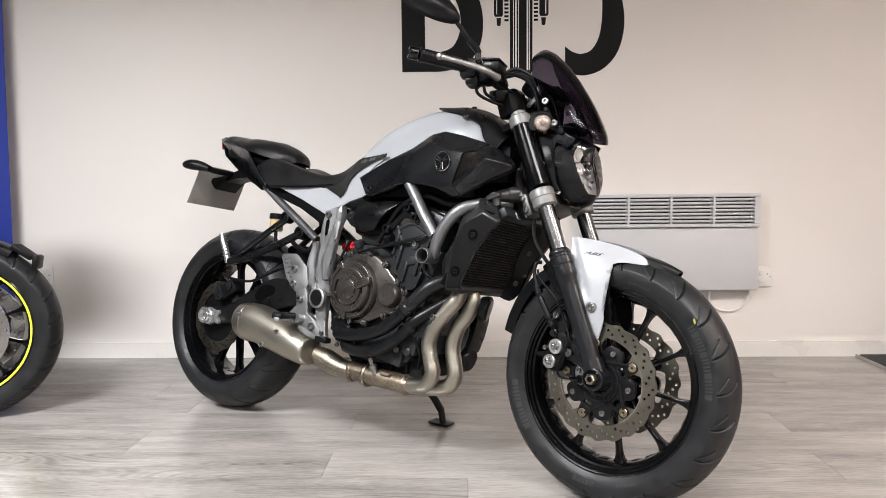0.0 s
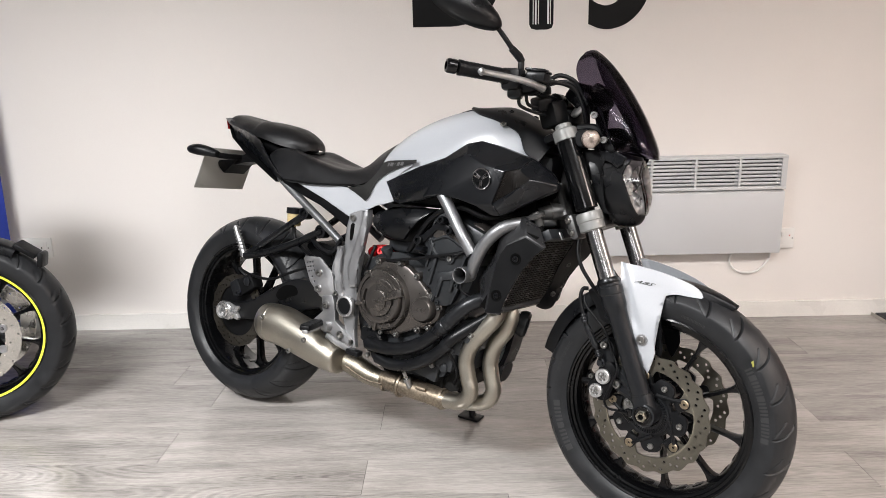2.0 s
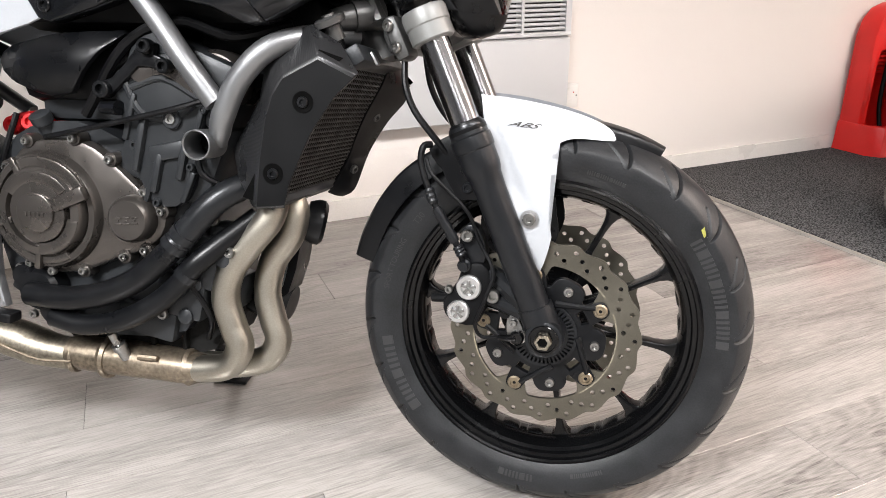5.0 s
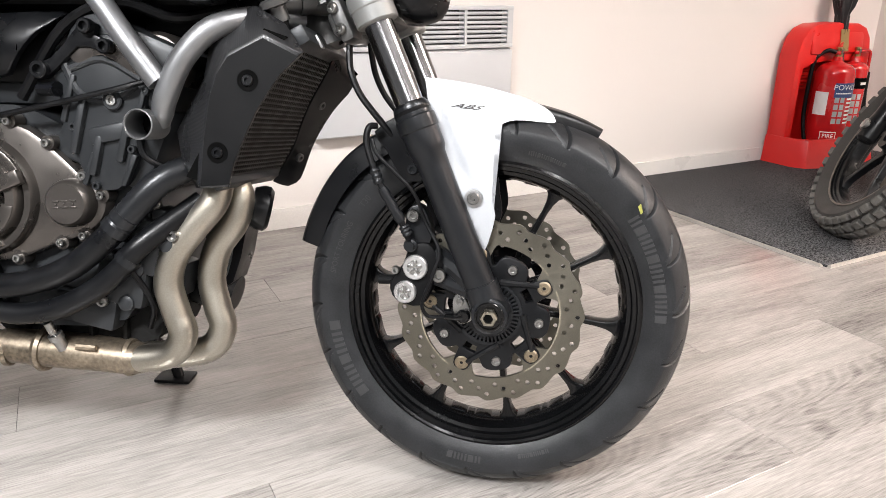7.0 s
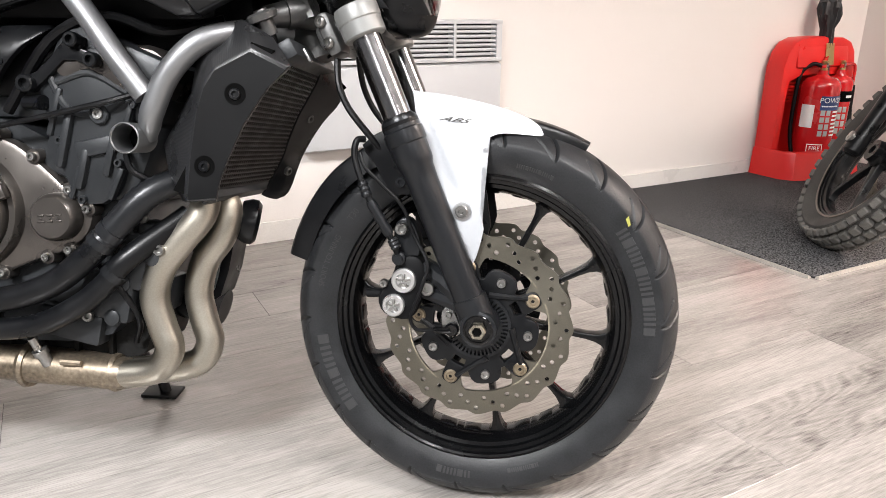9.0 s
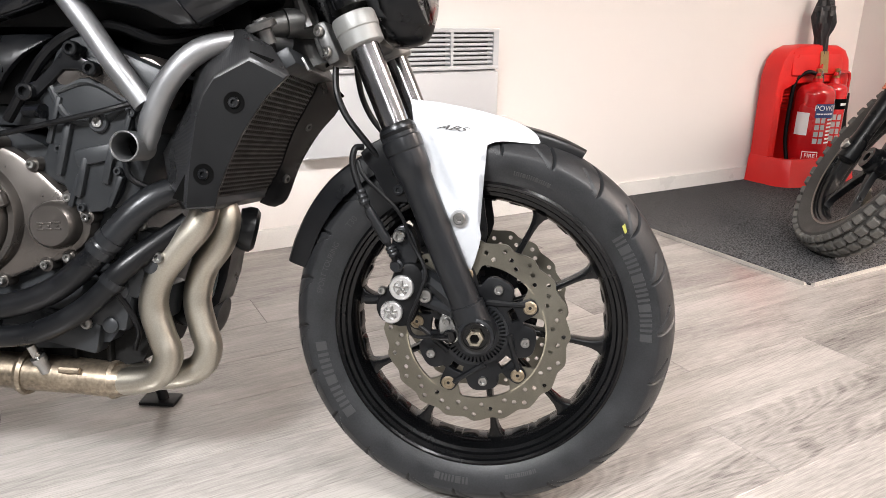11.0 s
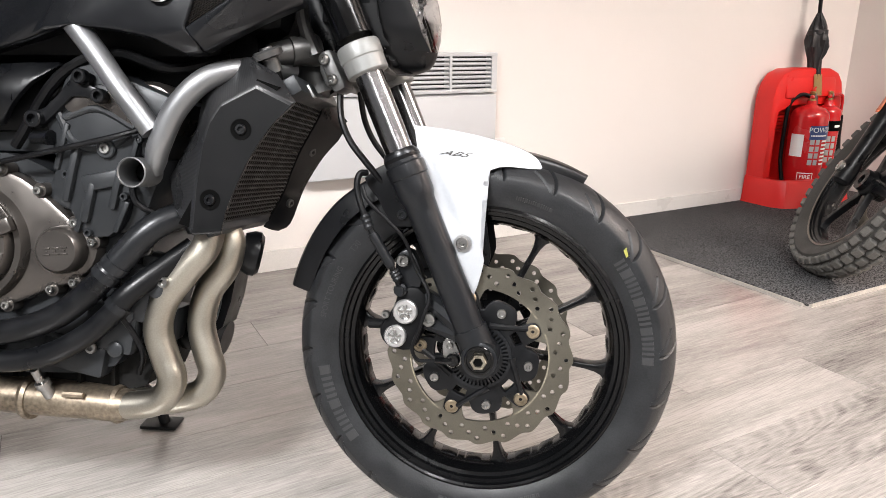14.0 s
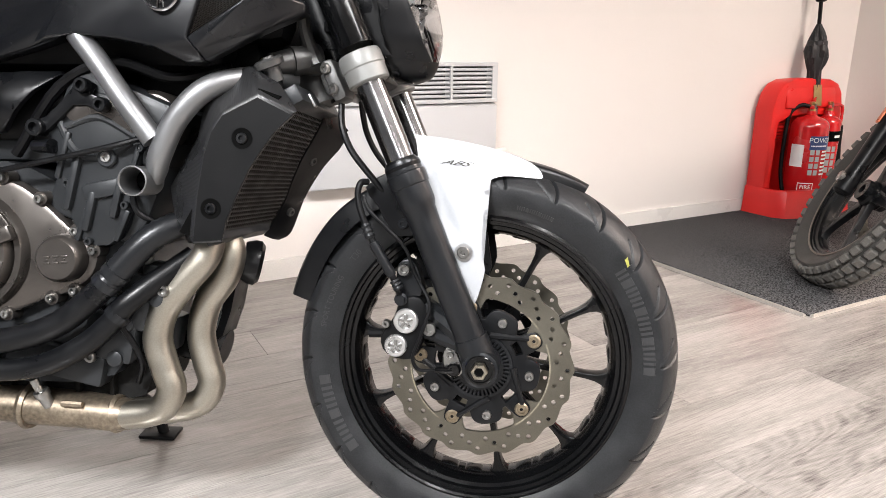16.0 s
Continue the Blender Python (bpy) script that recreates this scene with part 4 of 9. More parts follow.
    for s in (-1, 1):
        st = part("mudguard_stay", steered(plate(rounded([(1.222, 0.566), (1.262, 0.592), (1.292, 0.596), (1.312, 0.545), (1.302, 0.500), (1.282, 0.494), (1.262, 0.500), (1.240, 0.540)], 2), s * 0.062, s * 0.076, bevel=0.004)), M_BLACK, bike, "black plastic mudguard stay")
        part("bolt", steered(bolt((1.281, s * 0.076, 0.513), (0, s, 0), 0.008, 0.005)), M_FORK, st)


def build_brakes():
    for s in (-1, 1):
        y = s * 0.082
        c = part("brake_caliper", steered(plate(rounded([(1.262, 0.318), (1.252, 0.345), (1.272, 0.375), (1.283, 0.402), (1.310, 0.408), (1.325, 0.385), (1.318, 0.345), (1.300, 0.312)], 3), s * 0.050, s * 0.100, bevel=0.006)), M_MATT, bike, "black four-piston brake caliper")
        for x, z, r in ((1.292, 0.372, 0.0185), (1.277, 0.334, 0.0170)):
            bm = lathe((x, s * 0.098, z), (0, s, 0), [(r, 0), (r, 0.008), (r * 0.9, 0.010), (r * 0.62, 0.010), (r * 0.55, 0.006), (0, 0.006)], 26)
            bmesh.ops.transform(bm, matrix=Matrix.Identity(4), verts=bm.verts[:])
            part("piston_cap", steered(bm), M_POLISH, c, "bright aluminium caliper plug")
            bm = bmesh.new()
            for k in range(5):
                t = radians(72 * k + 90)
                add_box(bm, pose(x + 0.35 * r * math.cos(t), s * 0.106, z + 0.35 * r * math.sin(t), 0, -72 * k - 90, 0), r * 0.5, 0.004, r * 0.24, 0.0008)
            # raised star in darker steel, standing for the shade of a sunk one
            part("star_recess_shade", steered(bm), M_STEEL, c)
        for x, z, r in ((1.327, 0.361, 0.0105), (1.288, 0.448, 0.0095), (1.262, 0.366, 0.006)):
            part("bolt", steered(bolt((x, s * 0.096, z), (0, s, 0), r, 0.010)), M_STEEL, c)
        bm = plate(rounded([(1.300, 0.396), (1.276, 0.410), (1.278, 0.455), (1.300, 0.460), (1.315, 0.420)], 3), s * 0.070, s * 0.094, bevel=0.003)
        part("bracket", steered(bm), M_FORK, c)
        bm = tube([(1.284, s * 0.100, 0.405), (1.272, s * 0.110, 0.440), (1.242, s * 0.112, 0.492), (1.221, s * 0.108, 0.545), (1.222, s * 0.104, 0.572), (1.232, s * 0.095, 0.575)], 0.0048, 10)
        part("brake_hose", steered(bm), M_SOFT, c, "black rubber brake hose")
        for u, v in (((1.282, s * 0.108, 0.420), (1.275, s * 0.109, 0.434)), ((1.272, s * 0.110, 0.440), (1.244, s * 0.1125, 0.488)), ((1.240, s * 0.112, 0.494), (1.232, s * 0.111, 0.515))):
            d = Vector(v) - Vector(u)
            part("hose_sleeve", steered(lathe(u, d, [(0.0058, 0)] + [(0.0068 + 0.0014 * (q % 2), d.length * q / 6) for q in range(7)] + [(0.0055, d.length)], 12)), M_FORK, c)
        part("banjo", steered(lathe((1.284, s * 0.094, 0.404), (0, s, 0), [(0.010, 0), (0.010, 0.010), (0.007, 0.011), (0.007, 0.018), (0, 0.018)], 12)), M_FORK, c)
        bm = tube([(1.226, s * 0.102, 0.556), (1.236, s * 0.108, 0.535), (1.262, s * 0.108, 0.510), (1.290, s * 0.105, 0.480), (1.305, s * 0.098, 0.440), (1.328, s * 0.108, 0.400), (1.321, s * 0.112, 0.368), (1.309, s * 0.112, 0.335), (1.304, s * 0.110, 0.316), (1.313, s * 0.106, 0.300), (1.338, s * 0.104, 0.300)], 0.0028, 8)
        part("sensor_cable", steered(bm), M_SOFT, c, "thin black wheel speed sensor cable")
        bm = bmesh.new()
        add_tube(bm, [(1.338, s * 0.104, 0.300), (1.352, s * 0.106, 0.301), (1.364, s * 0.107, 0.303)], [0.0042, 0.0055, 0.0062], 12)
        add_lathe(bm, (1.365, s * 0.098, 0.303), (0, s, 0), [(0.0, 0), (0.0105, 0), (0.0105, 0.010), (0.008, 0.013), (0, 0.013)], 20)
        part("wheel_sensor", steered(bm), M_GLOSS, c, "glossy black wheel speed sensor")
        tab = rounded([(1.350, 0.331), (1.360, 0.335), (1.367, 0.328), (1.376, 0.308), (1.378, 0.298), (1.366, 0.290), (1.354, 0.294), (1.349, 0.312)], 2)
        part("sensor_tab", steered(plate(tab, s * 0.098, s * 0.102, bevel=0.001)), M_STEEL, c, "cast aluminium sensor tab")
        part("bolt", steered(bolt((1.359, s * 0.102, 0.324), (0, s, 0), 0.0058, 0.006)), M_STEEL, c)
        hs = tube([(1.252, s * 0.070, 0.556), (1.240, s * 0.075, 0.572), (1.222, s * 0.076, 0.593), (1.202, s * 0.075, 0.618), (1.189, s * 0.072, 0.644), (1.183, s * 0.066, 0.670), (1.180, s * 0.050, 0.720)], 0.0050, 10)
        part("upper_hose", steered(hs), M_SOFT, c)
    part("reflector_stalk", steered(tube([(1.232, -0.080, 0.345), (1.262, -0.085, 0.348)], 0.007, 10)), M_MATT, bike)


def build_headlight():
    def full(z, xb, wb, xm, wm, xf):
        return [(xf, 0, z), (xf - 0.004, wm * 0.5, z), (xm, wm, z), ((xm + xb) / 2, (wm + wb) / 2 + 0.006, z), (xb, wb, z), (xb - 0.005, wb * 0.6, z), (xb - 0.005, 0, z)]

    h = part("headlight", steered(loft([full(0.724, 1.260, 0.016, 1.278, 0.016, 1.286), full(0.732, 1.252, 0.034, 1.284, 0.028, 1.306), full(0.746, 1.248, 0.048, 1.296, 0.030, 1.316), full(0.756, 1.246, 0.054, 1.306, 0.028, 1.319)], 3, cap=True)), M_BLACK, bike, "black headlight nacelle")
    part("brow", steered(loft([full(0.885, 1.200, 0.078, 1.274, 0.054, 1.297), full(0.895, 1.198, 0.068, 1.262, 0.050, 1.292), full(0.903, 1.200, 0.050, 1.250, 0.044, 1.280)], 3, cap=True)), M_BLACK, h)
    lens = [(0.887, 1.296, 1.294, 0.028, 1.288, 0.040), (0.870, 1.305, 1.302, 0.034, 1.279, 0.051), (0.850, 1.313, 1.308, 0.037, 1.274, 0.056), (0.828, 1.319, 1.313, 0.038, 1.281, 0.056), (0.800, 1.324, 1.318, 0.037, 1.292, 0.051), (0.778, 1.323, 1.318, 0.034, 1.300, 0.045), (0.754, 1.316, 1.313, 0.022, 1.310, 0.027)]
    backs = ((1.198, 0.076), (1.202, 0.082), (1.209, 0.084), (1.215, 0.083), (1.226, 0.074), (1.238, 0.065), (1.250, 0.052))
    for s in (-1, 1):
        rows = []
        for (z, xf, xc, wc, xe, we), (xb, wb) in zip(lens, backs):
            rows.append([(xe + 0.003, s * (we - 0.004), z), (xe + 0.002, s * (we + 0.002), z), (xe - 0.008, s * (we + 0.007), z), ((xe + xb) / 2 - 0.006, s * ((we + wb) / 2 + 0.006), z), (xb, s * wb, z), (xb - 0.004, s * wb * 0.5, z)])
        part("cheek", steered(loft(rows, 2, mirror=False)), M_BLACK, h, "satin black headlight side")
        rows = [[(xe - 0.016, s * 0.003, z), (xe - 0.020, s * we * 0.45, z), (xe - 0.010, s * we * 0.8, z), (xe - 0.002, s * (we - 0.002), z)] for z, xf, xc, wc, xe, we in lens]
        part("reflector", steered(loft(rows, 3, mirror=False)), M_REFLECT, h, "faceted chrome reflector")
        for z, w in ((0.856, 0.019), (0.818, 0.017), (0.788, 0.013)):
            part("reflector_bowl", steered(lathe((1.268 + (0.856 - z) * 0.22, s * 0.032, z), (0.9, s * 0.35, -0.1), [(w, 0.010), (w * 0.96, 0.008), (w * 0.7, 0.001), (w * 0.35, -0.003), (0, -0.004)], 18)), M_POLISH, h)
    part("lens", steered(loft([[(xf, 0, z), (xf - 0.002, wc * 0.5, z), (xc, wc, z), (xe + 0.003, we, z)] for z, xf, xc, wc, xe, we in lens], 1)), M_CLEAR, h, "clear headlight lens")
    part("bulb_bowl", steered(lathe((1.272, 0, 0.835), (1, 0, 0), [(0.026, 0.012), (0.022, 0.004), (0.014, 0.0), (0.009, 0.0), (0.009, 0.024), (0.006, 0.028), (0, 0.028)], 22)), M_CHROME, h)
    for s in (-1, 1):
        trim = panel([(1.222, 0.902), (1.262, 0.905), (1.290, 0.890), (1.282, 0.876), (1.268, 0.866), (1.255, 0.876), (1.232, 0.884)], bulge((1.22, 0.90, 0.082), (1.29, 0.88, 0.070)), 0.003, 0.012, s)
        part("trim", steered(trim), M_GREY_PAINT, h, "satin grey headlight trim")
        part("bolt", steered(bolt((1.208, s * 0.086, 0.826), (0, s, 0), 0.0075, 0.006)), M_STEEL, h)
        bm = panel([(1.180, 0.905), (1.228, 0.905), (1.240, 0.880), (1.228, 0.840), (1.252, 0.770), (1.262, 0.756), (1.246, 0.757), (1.216, 0.800), (1.196, 0.850)], bulge((1.19, 0.90, 0.090), (1.23, 0.83, 0.089), (1.25, 0.76, 0.060)), 0.004, 0.014, s)
        part("stay", steered(bm), M_MATT, h)
        ind = part("indicator", steered(lathe((1.190, s * 0.082, 0.930), (0, s, 0), [(0.020, 0), (0.022, 0.010), (0.022, 0.022), (0.019, 0.026), (0.0, 0.026)], 26)), M_BLACK, bike, "round front indicator with a clear lens")
        prof = [(0.0235, 0.0), (0.0235, 0.012), (0.021, 0.021), (0.014, 0.027), (0.0, 0.029)]
        part("lens", steered(lathe((1.207, s * 0.098, 0.929), (0.55, s * 0.84, 0), prof, 26)), M_CLEAR, ind, "clear ribbed indicator lens")
        part("bulb", steered(lathe((1.209, s * 0.100, 0.929), (0.55, s * 0.84, 0), [(0.022, 0), (0.020, 0.004), (0.008, 0.006), (0.007, 0.018), (0, 0.021)], 20)), mat("amber_bulb", (0.60, 0.50, 0.43), 0.3, 0.3, 0.2, 60, 300, 0.05), ind)
        part("arm", steered(tube([(1.165, s * 0.080, 0.952), (1.205, s * 0.076, 0.955), (1.235, s * 0.070, 0.935)], [0.012, 0.011, 0.010], 10)), M_MATT, ind)


def build_screen():
    mid = [(1.338, 0.888), (1.332, 0.918), (1.298, 0.985), (1.256, 1.050), (1.214, 1.102), (1.178, 1.136), (1.156, 1.150)]
    side = [(1.262, 0.905, 0.078), (1.240, 0.930, 0.088), (1.208, 0.985, 0.092), (1.172, 1.040, 0.088), (1.146, 1.085, 0.076), (1.138, 1.118, 0.056), (1.142, 1.143, 0.028)]
    rows = []
    for (mx, mz), (sx, sz, w) in zip(mid, side):
        rows.append([(mx, 0, mz), (mx + (sx - mx) * 0.12, w * 0.42, mz + (sz - mz) * 0.14), (mx + (sx - mx) * 0.44, w * 0.76, mz + (sz - mz) * 0.42), (sx, w, sz)])
    s = part("fly_screen", steered(loft(rows, 4, 0.003)), M_SMOKE, bike, "dark smoked acrylic fly screen")
    for q in (-1, 1):
        for x, y, z in ((1.212, 0.096, 0.985), (1.238, 0.089, 0.928)):
            part("bolt", steered(bolt((x, q * y, z), (0.25, q, 0), 0.0085, 0.008)), M_STEEL, s)
        bm = plate(rounded([(1.205, 1.000), (1.222, 0.998), (1.250, 0.930), (1.262, 0.905), (1.240, 0.905), (1.212, 0.960)], 2), q * 0.076, q * 0.083, bevel=0.002)
        part("bracket", steered(bm), M_MATT, s)


def build_bars():
    def side(s):
        return [(1.085, s * 0.0, 1.018), (1.085, s * 0.07, 1.020), (1.080, s * 0.12, 1.032), (1.064, s * 0.19, 1.052), (1.028, s * 0.262, 1.064), (0.979, s * 0.332, 1.071)]

    for s in (-1, 1):
        p = side(s)
        bar = part("handlebar", steered(tube(p, 0.0112, 14, 6)), M_BLACK, bike, "black tapered handlebar half")
        d = (Vector(p[-1]) - Vector(p[-2])).normalized()
        e = Vector(p[-1])
        prof = [(0.012, -0.125), (0.0185, -0.124), (0.0185, -0.112), (0.0168, -0.110)] + [(0.0170 + (0.0006 if k % 2 else -0.0004), -0.106 + k * 0.0045) for k in range(21)] + [(0.0180, -0.010), (0.0180, -0.002), (0.012, 0.0)]
        part("grip", steered(lathe(e, d, prof, 24)), M_SOFT, bar, "ribbed black rubber grip")
        part("bar_end", steered(lathe(e, d, [(0.012, 0), (0.0135, 0.002), (0.0165, 0.004), (0.0165, 0.022), (0.0145, 0.026), (0.009, 0.027), (0.008, 0.020), (0, 0.020)], 22)), M_GLOSS, bar, "gloss black bar end weight")
        bm = bmesh.new()
        a = Vector(p[3])
        add_box(bm, pose(1.050, s * 0.215, 1.056, 0, 0, s * -28), 0.042, 0.044, 0.050, 0.008)
        add_box(bm, pose(1.070, s * 0.175, 1.048, 0, -12, s * -14), 0.050, 0.060, 0.046, 0.010)
        add_box(bm, pose(1.055, s * 0.200, 1.026, 0, 0, s * -25), 0.034, 0.050, 0.026, 0.007)
        part("switchgear", steered(bm), M_BLACK, bar, "black switch housing")
        bm = bmesh.new()
        add_tube(bm, [(1.095, s * 0.165, 1.050), (1.090, s * 0.125, 1.045), (1.080, s * 0.095, 1.040)], [0.013, 0.014, 0.011], 12)
        add_box(bm, pose(1.098, s * 0.172, 1.064, 0, 4, s * -16), 0.046, 0.066, 0.022, 0.005)
        mc = part("master_cylinder", steered(bm), M_BLACK, bar, "black brake fluid reservoir")
        part("lid", steered(turned(box(0, 0, 0, 0.050, 0.070, 0.007, 0.003), pose(1.098, s * 0.172, 1.0785, 0, 4, s * -16))), M_GREY_PAINT, mc)
        for q in (-1, 1):
            part("screw", steered(bolt((1.098 + 0.008 * q, s * (0.172 - 0.026 * q), 1.082), (0, 0, 1), 0.004, 0.003)), M_STEEL, mc)
        part("clamp", steered(turned(box(0, 0, 0, 0.030, 0.016, 0.036, 0.004), pose(1.074, s * 0.150, 1.044, 0, -10, s * -14))), M_BLACK, mc)
        part("banjo_bolt", steered(bolt((1.096, s * 0.118, 1.058), (0.4, -s * 0.5, 0.7), 0.008, 0.012)), M_STEEL, mc)
        part("hose", steered(tube([(1.096, s * 0.120, 1.064), (1.118, s * 0.100, 1.078), (1.150, s * 0.075, 1.060), (1.168, s * 0.062, 1.010), (1.170, s * 0.055, 0.940), (1.150, s * 0.050, 0.860)], 0.0055, 10, 6)), M_SOFT, mc)
        lev = [(1.108, s * 0.165, 1.040), (1.100, s * 0.215, 1.048), (1.075, s * 0.262, 1.055), (1.046, s * 0.312, 1.060), (1.040, s * 0.322, 1.061)]
        bm = tube(lev, [0.010, 0.0085, 0.007, 0.0065, 0.010], 10)
        add_lathe(bm, lev[-1], (0, 1, 0), [(0.0, -0.009), (0.006, -0.007), (0.009, 0), (0.006, 0.007), (0, 0.009)], 12)
        part("lever", steered(bm), M_ALU, bar, "silver aluminium hand lever")
        if s > 0:
            continue
        mir = part("mirror_stem", steered(tube([(1.060, s * 0.232, 1.122), (1.048, s * 0.250, 1.146), (1.034, s * 0.270, 1.172)], [0.0062, 0.0058, 0.0052], 12, 3)), M_BLACK, bike, "thin black mirror stem with an angled knuckle")
        part("stem_post", steered(lathe((1.072, s * 0.208, 1.066), (-0.02, s * 0.05, 1), [(0.009, 0), (0.0105, 0.003), (0.0105, 0.010), (0.0075, 0.012), (0.0075, 0.036), (0.006, 0.040)], 14)), M_BLACK, mir)
        part("knuckle", steered(tube([(1.073, s * 0.208, 1.096), (1.068, s * 0.216, 1.108), (1.058, s * 0.234, 1.124)], [0.008, 0.0098, 0.0085], 8, 1, smooth=False)), M_BLACK, mir)
        bm = bmesh.new()
        rows = []
        cc, along, up, fwd = Vector((0.985, s * 0.325, 1.211)), Vector((-0.55, s * 0.62, 0.30)).normalized(), Vector((-0.1, -s * 0.25, 0.96)), Vector((0.86, s * 0.45, 0.1)).normalized()
        up = (up - along * up.dot(along)).normalized()
        fwd = along.cross(up)
        if fwd.x < 0:
            fwd = -fwd
        nu, nv = 22, 8
        for i in range(nv + 1):
            f = i / nv
            row = []
            for j in range(nu):
                t = 2 * math.pi * j / nu
                c, q = math.cos(t), math.sin(t)
                rx, rz = 0.098, 0.043 * (1.0 + 0.20 * c)
                k = math.cos(f * math.pi / 2) ** 0.75
                row.append(cc + along * (rx * c * k) + up * (rz * q * k + 0.010 * c) + fwd * (0.034 * math.sin(f * math.pi / 2) - 0.004))
            rows.append(row)
        vs = grid_faces(bm, rows, closed_u=True)
        bm.faces.new(vs[0])
        bmesh.ops.remove_doubles(bm, verts=bm.verts[:], dist=2e-4)
        part("mirror_shell", steered(bm), M_BLACK, mir, "satin black teardrop mirror shell")
        bm = bmesh.new()
        bm.faces.new([bm.verts.new(cc + along * (0.090 * math.cos(t)) + up * (0.037 * (1 + 0.20 * math.cos(t)) * math.sin(t) + 0.010 * math.cos(t)) - fwd * 0.0055) for t in (2 * math.pi * k / 26 for k in range(26))])
        part("mirror_glass", steered(bm), mat("mirror_silver", (0.85, 0.86, 0.87), 0.03, 1.0, 0.01, 5, 50, 0.0, rvar=0.01), mir)
    bm = bmesh.new()
    for s in (-1, 1):
        add_box(bm, pose(1.085, s * 0.048, 1.000, 0, -22, 0), 0.036, 0.034, 0.075, 0.007)
        add_lathe(bm, (1.085, s * 0.048 - 0.018, 1.018), (0, 1, 0), [(0.020, 0), (0.022, 0.003), (0.022, 0.033), (0.020, 0.036)], 20)
    part("bar_clamp", steered(bm), M_BLACK, bike, "black handlebar clamps")
    m = part("instrument", steered(turned(box(0, 0, 0, 0.052, 0.140, 0.072, 0.014), pose(1.150, 0.0, 1.030, 0, -52, 0))), M_BLACK, bike, "black instrument display housing")
    part("gauge_rim", steered(lathe((1.155, -0.060, 0.995), (-0.5, -0.6, 0.6), [(0.018, 0), (0.021, 0.003), (0.021, 0.010), (0.016, 0.012), (0, 0.011)], 24)), M_ALU, m)
    for k, pts in enumerate(([(1.085, -0.13, 1.05), (1.135, -0.09, 1.062), (1.165, -0.055, 1.02), (1.170, -0.04, 0.95), (1.16, -0.03, 0.86), (1.14, -0.02, 0.78)],
                             [(1.075, -0.19, 1.040), (1.11, -0.14, 1.058), (1.148, -0.085, 1.046), (1.176, -0.070, 0.98), (1.172, -0.05, 0.90), (1.15, -0.03, 0.80)],
                             [(1.062, -0.195, 1.022), (1.058, -0.180, 1.000), (1.072, -0.140, 0.988), (1.090, -0.10, 0.980), (1.10, -0.05, 0.95)],
                             [(1.066, -0.17, 1.028), (1.066, -0.155, 1.004), (1.082, -0.12, 0.996), (1.10, -0.08, 0.98)],
                             [(1.085, 0.13, 1.05), (1.145, 0.09, 1.066), (1.175, 0.055, 1.02), (1.170, 0.04, 0.95), (1.16, 0.03, 0.86)])):
        part("control_cable", steered(tube(pts, 0.0052 if k < 2 else 0.0042, 10, 6)), M_SOFT, bike, "black rubber control cable")
    bm = bmesh.new()
    add_box(bm, pose(1.098, -0.085, 0.985, 10, -15, -20), 0.060, 0.050, 0.060, 0.010)
    add_box(bm, pose(1.112, -0.045, 0.970, 0, -22, 0), 0.055, 0.07, 0.030, 0.008)
    add_box(bm, pose(1.075, -0.110, 1.010, 15, 10, -30), 0.045, 0.040, 0.030, 0.006)
    part("ignition_housing", steered(bm), M_MATT, bike)


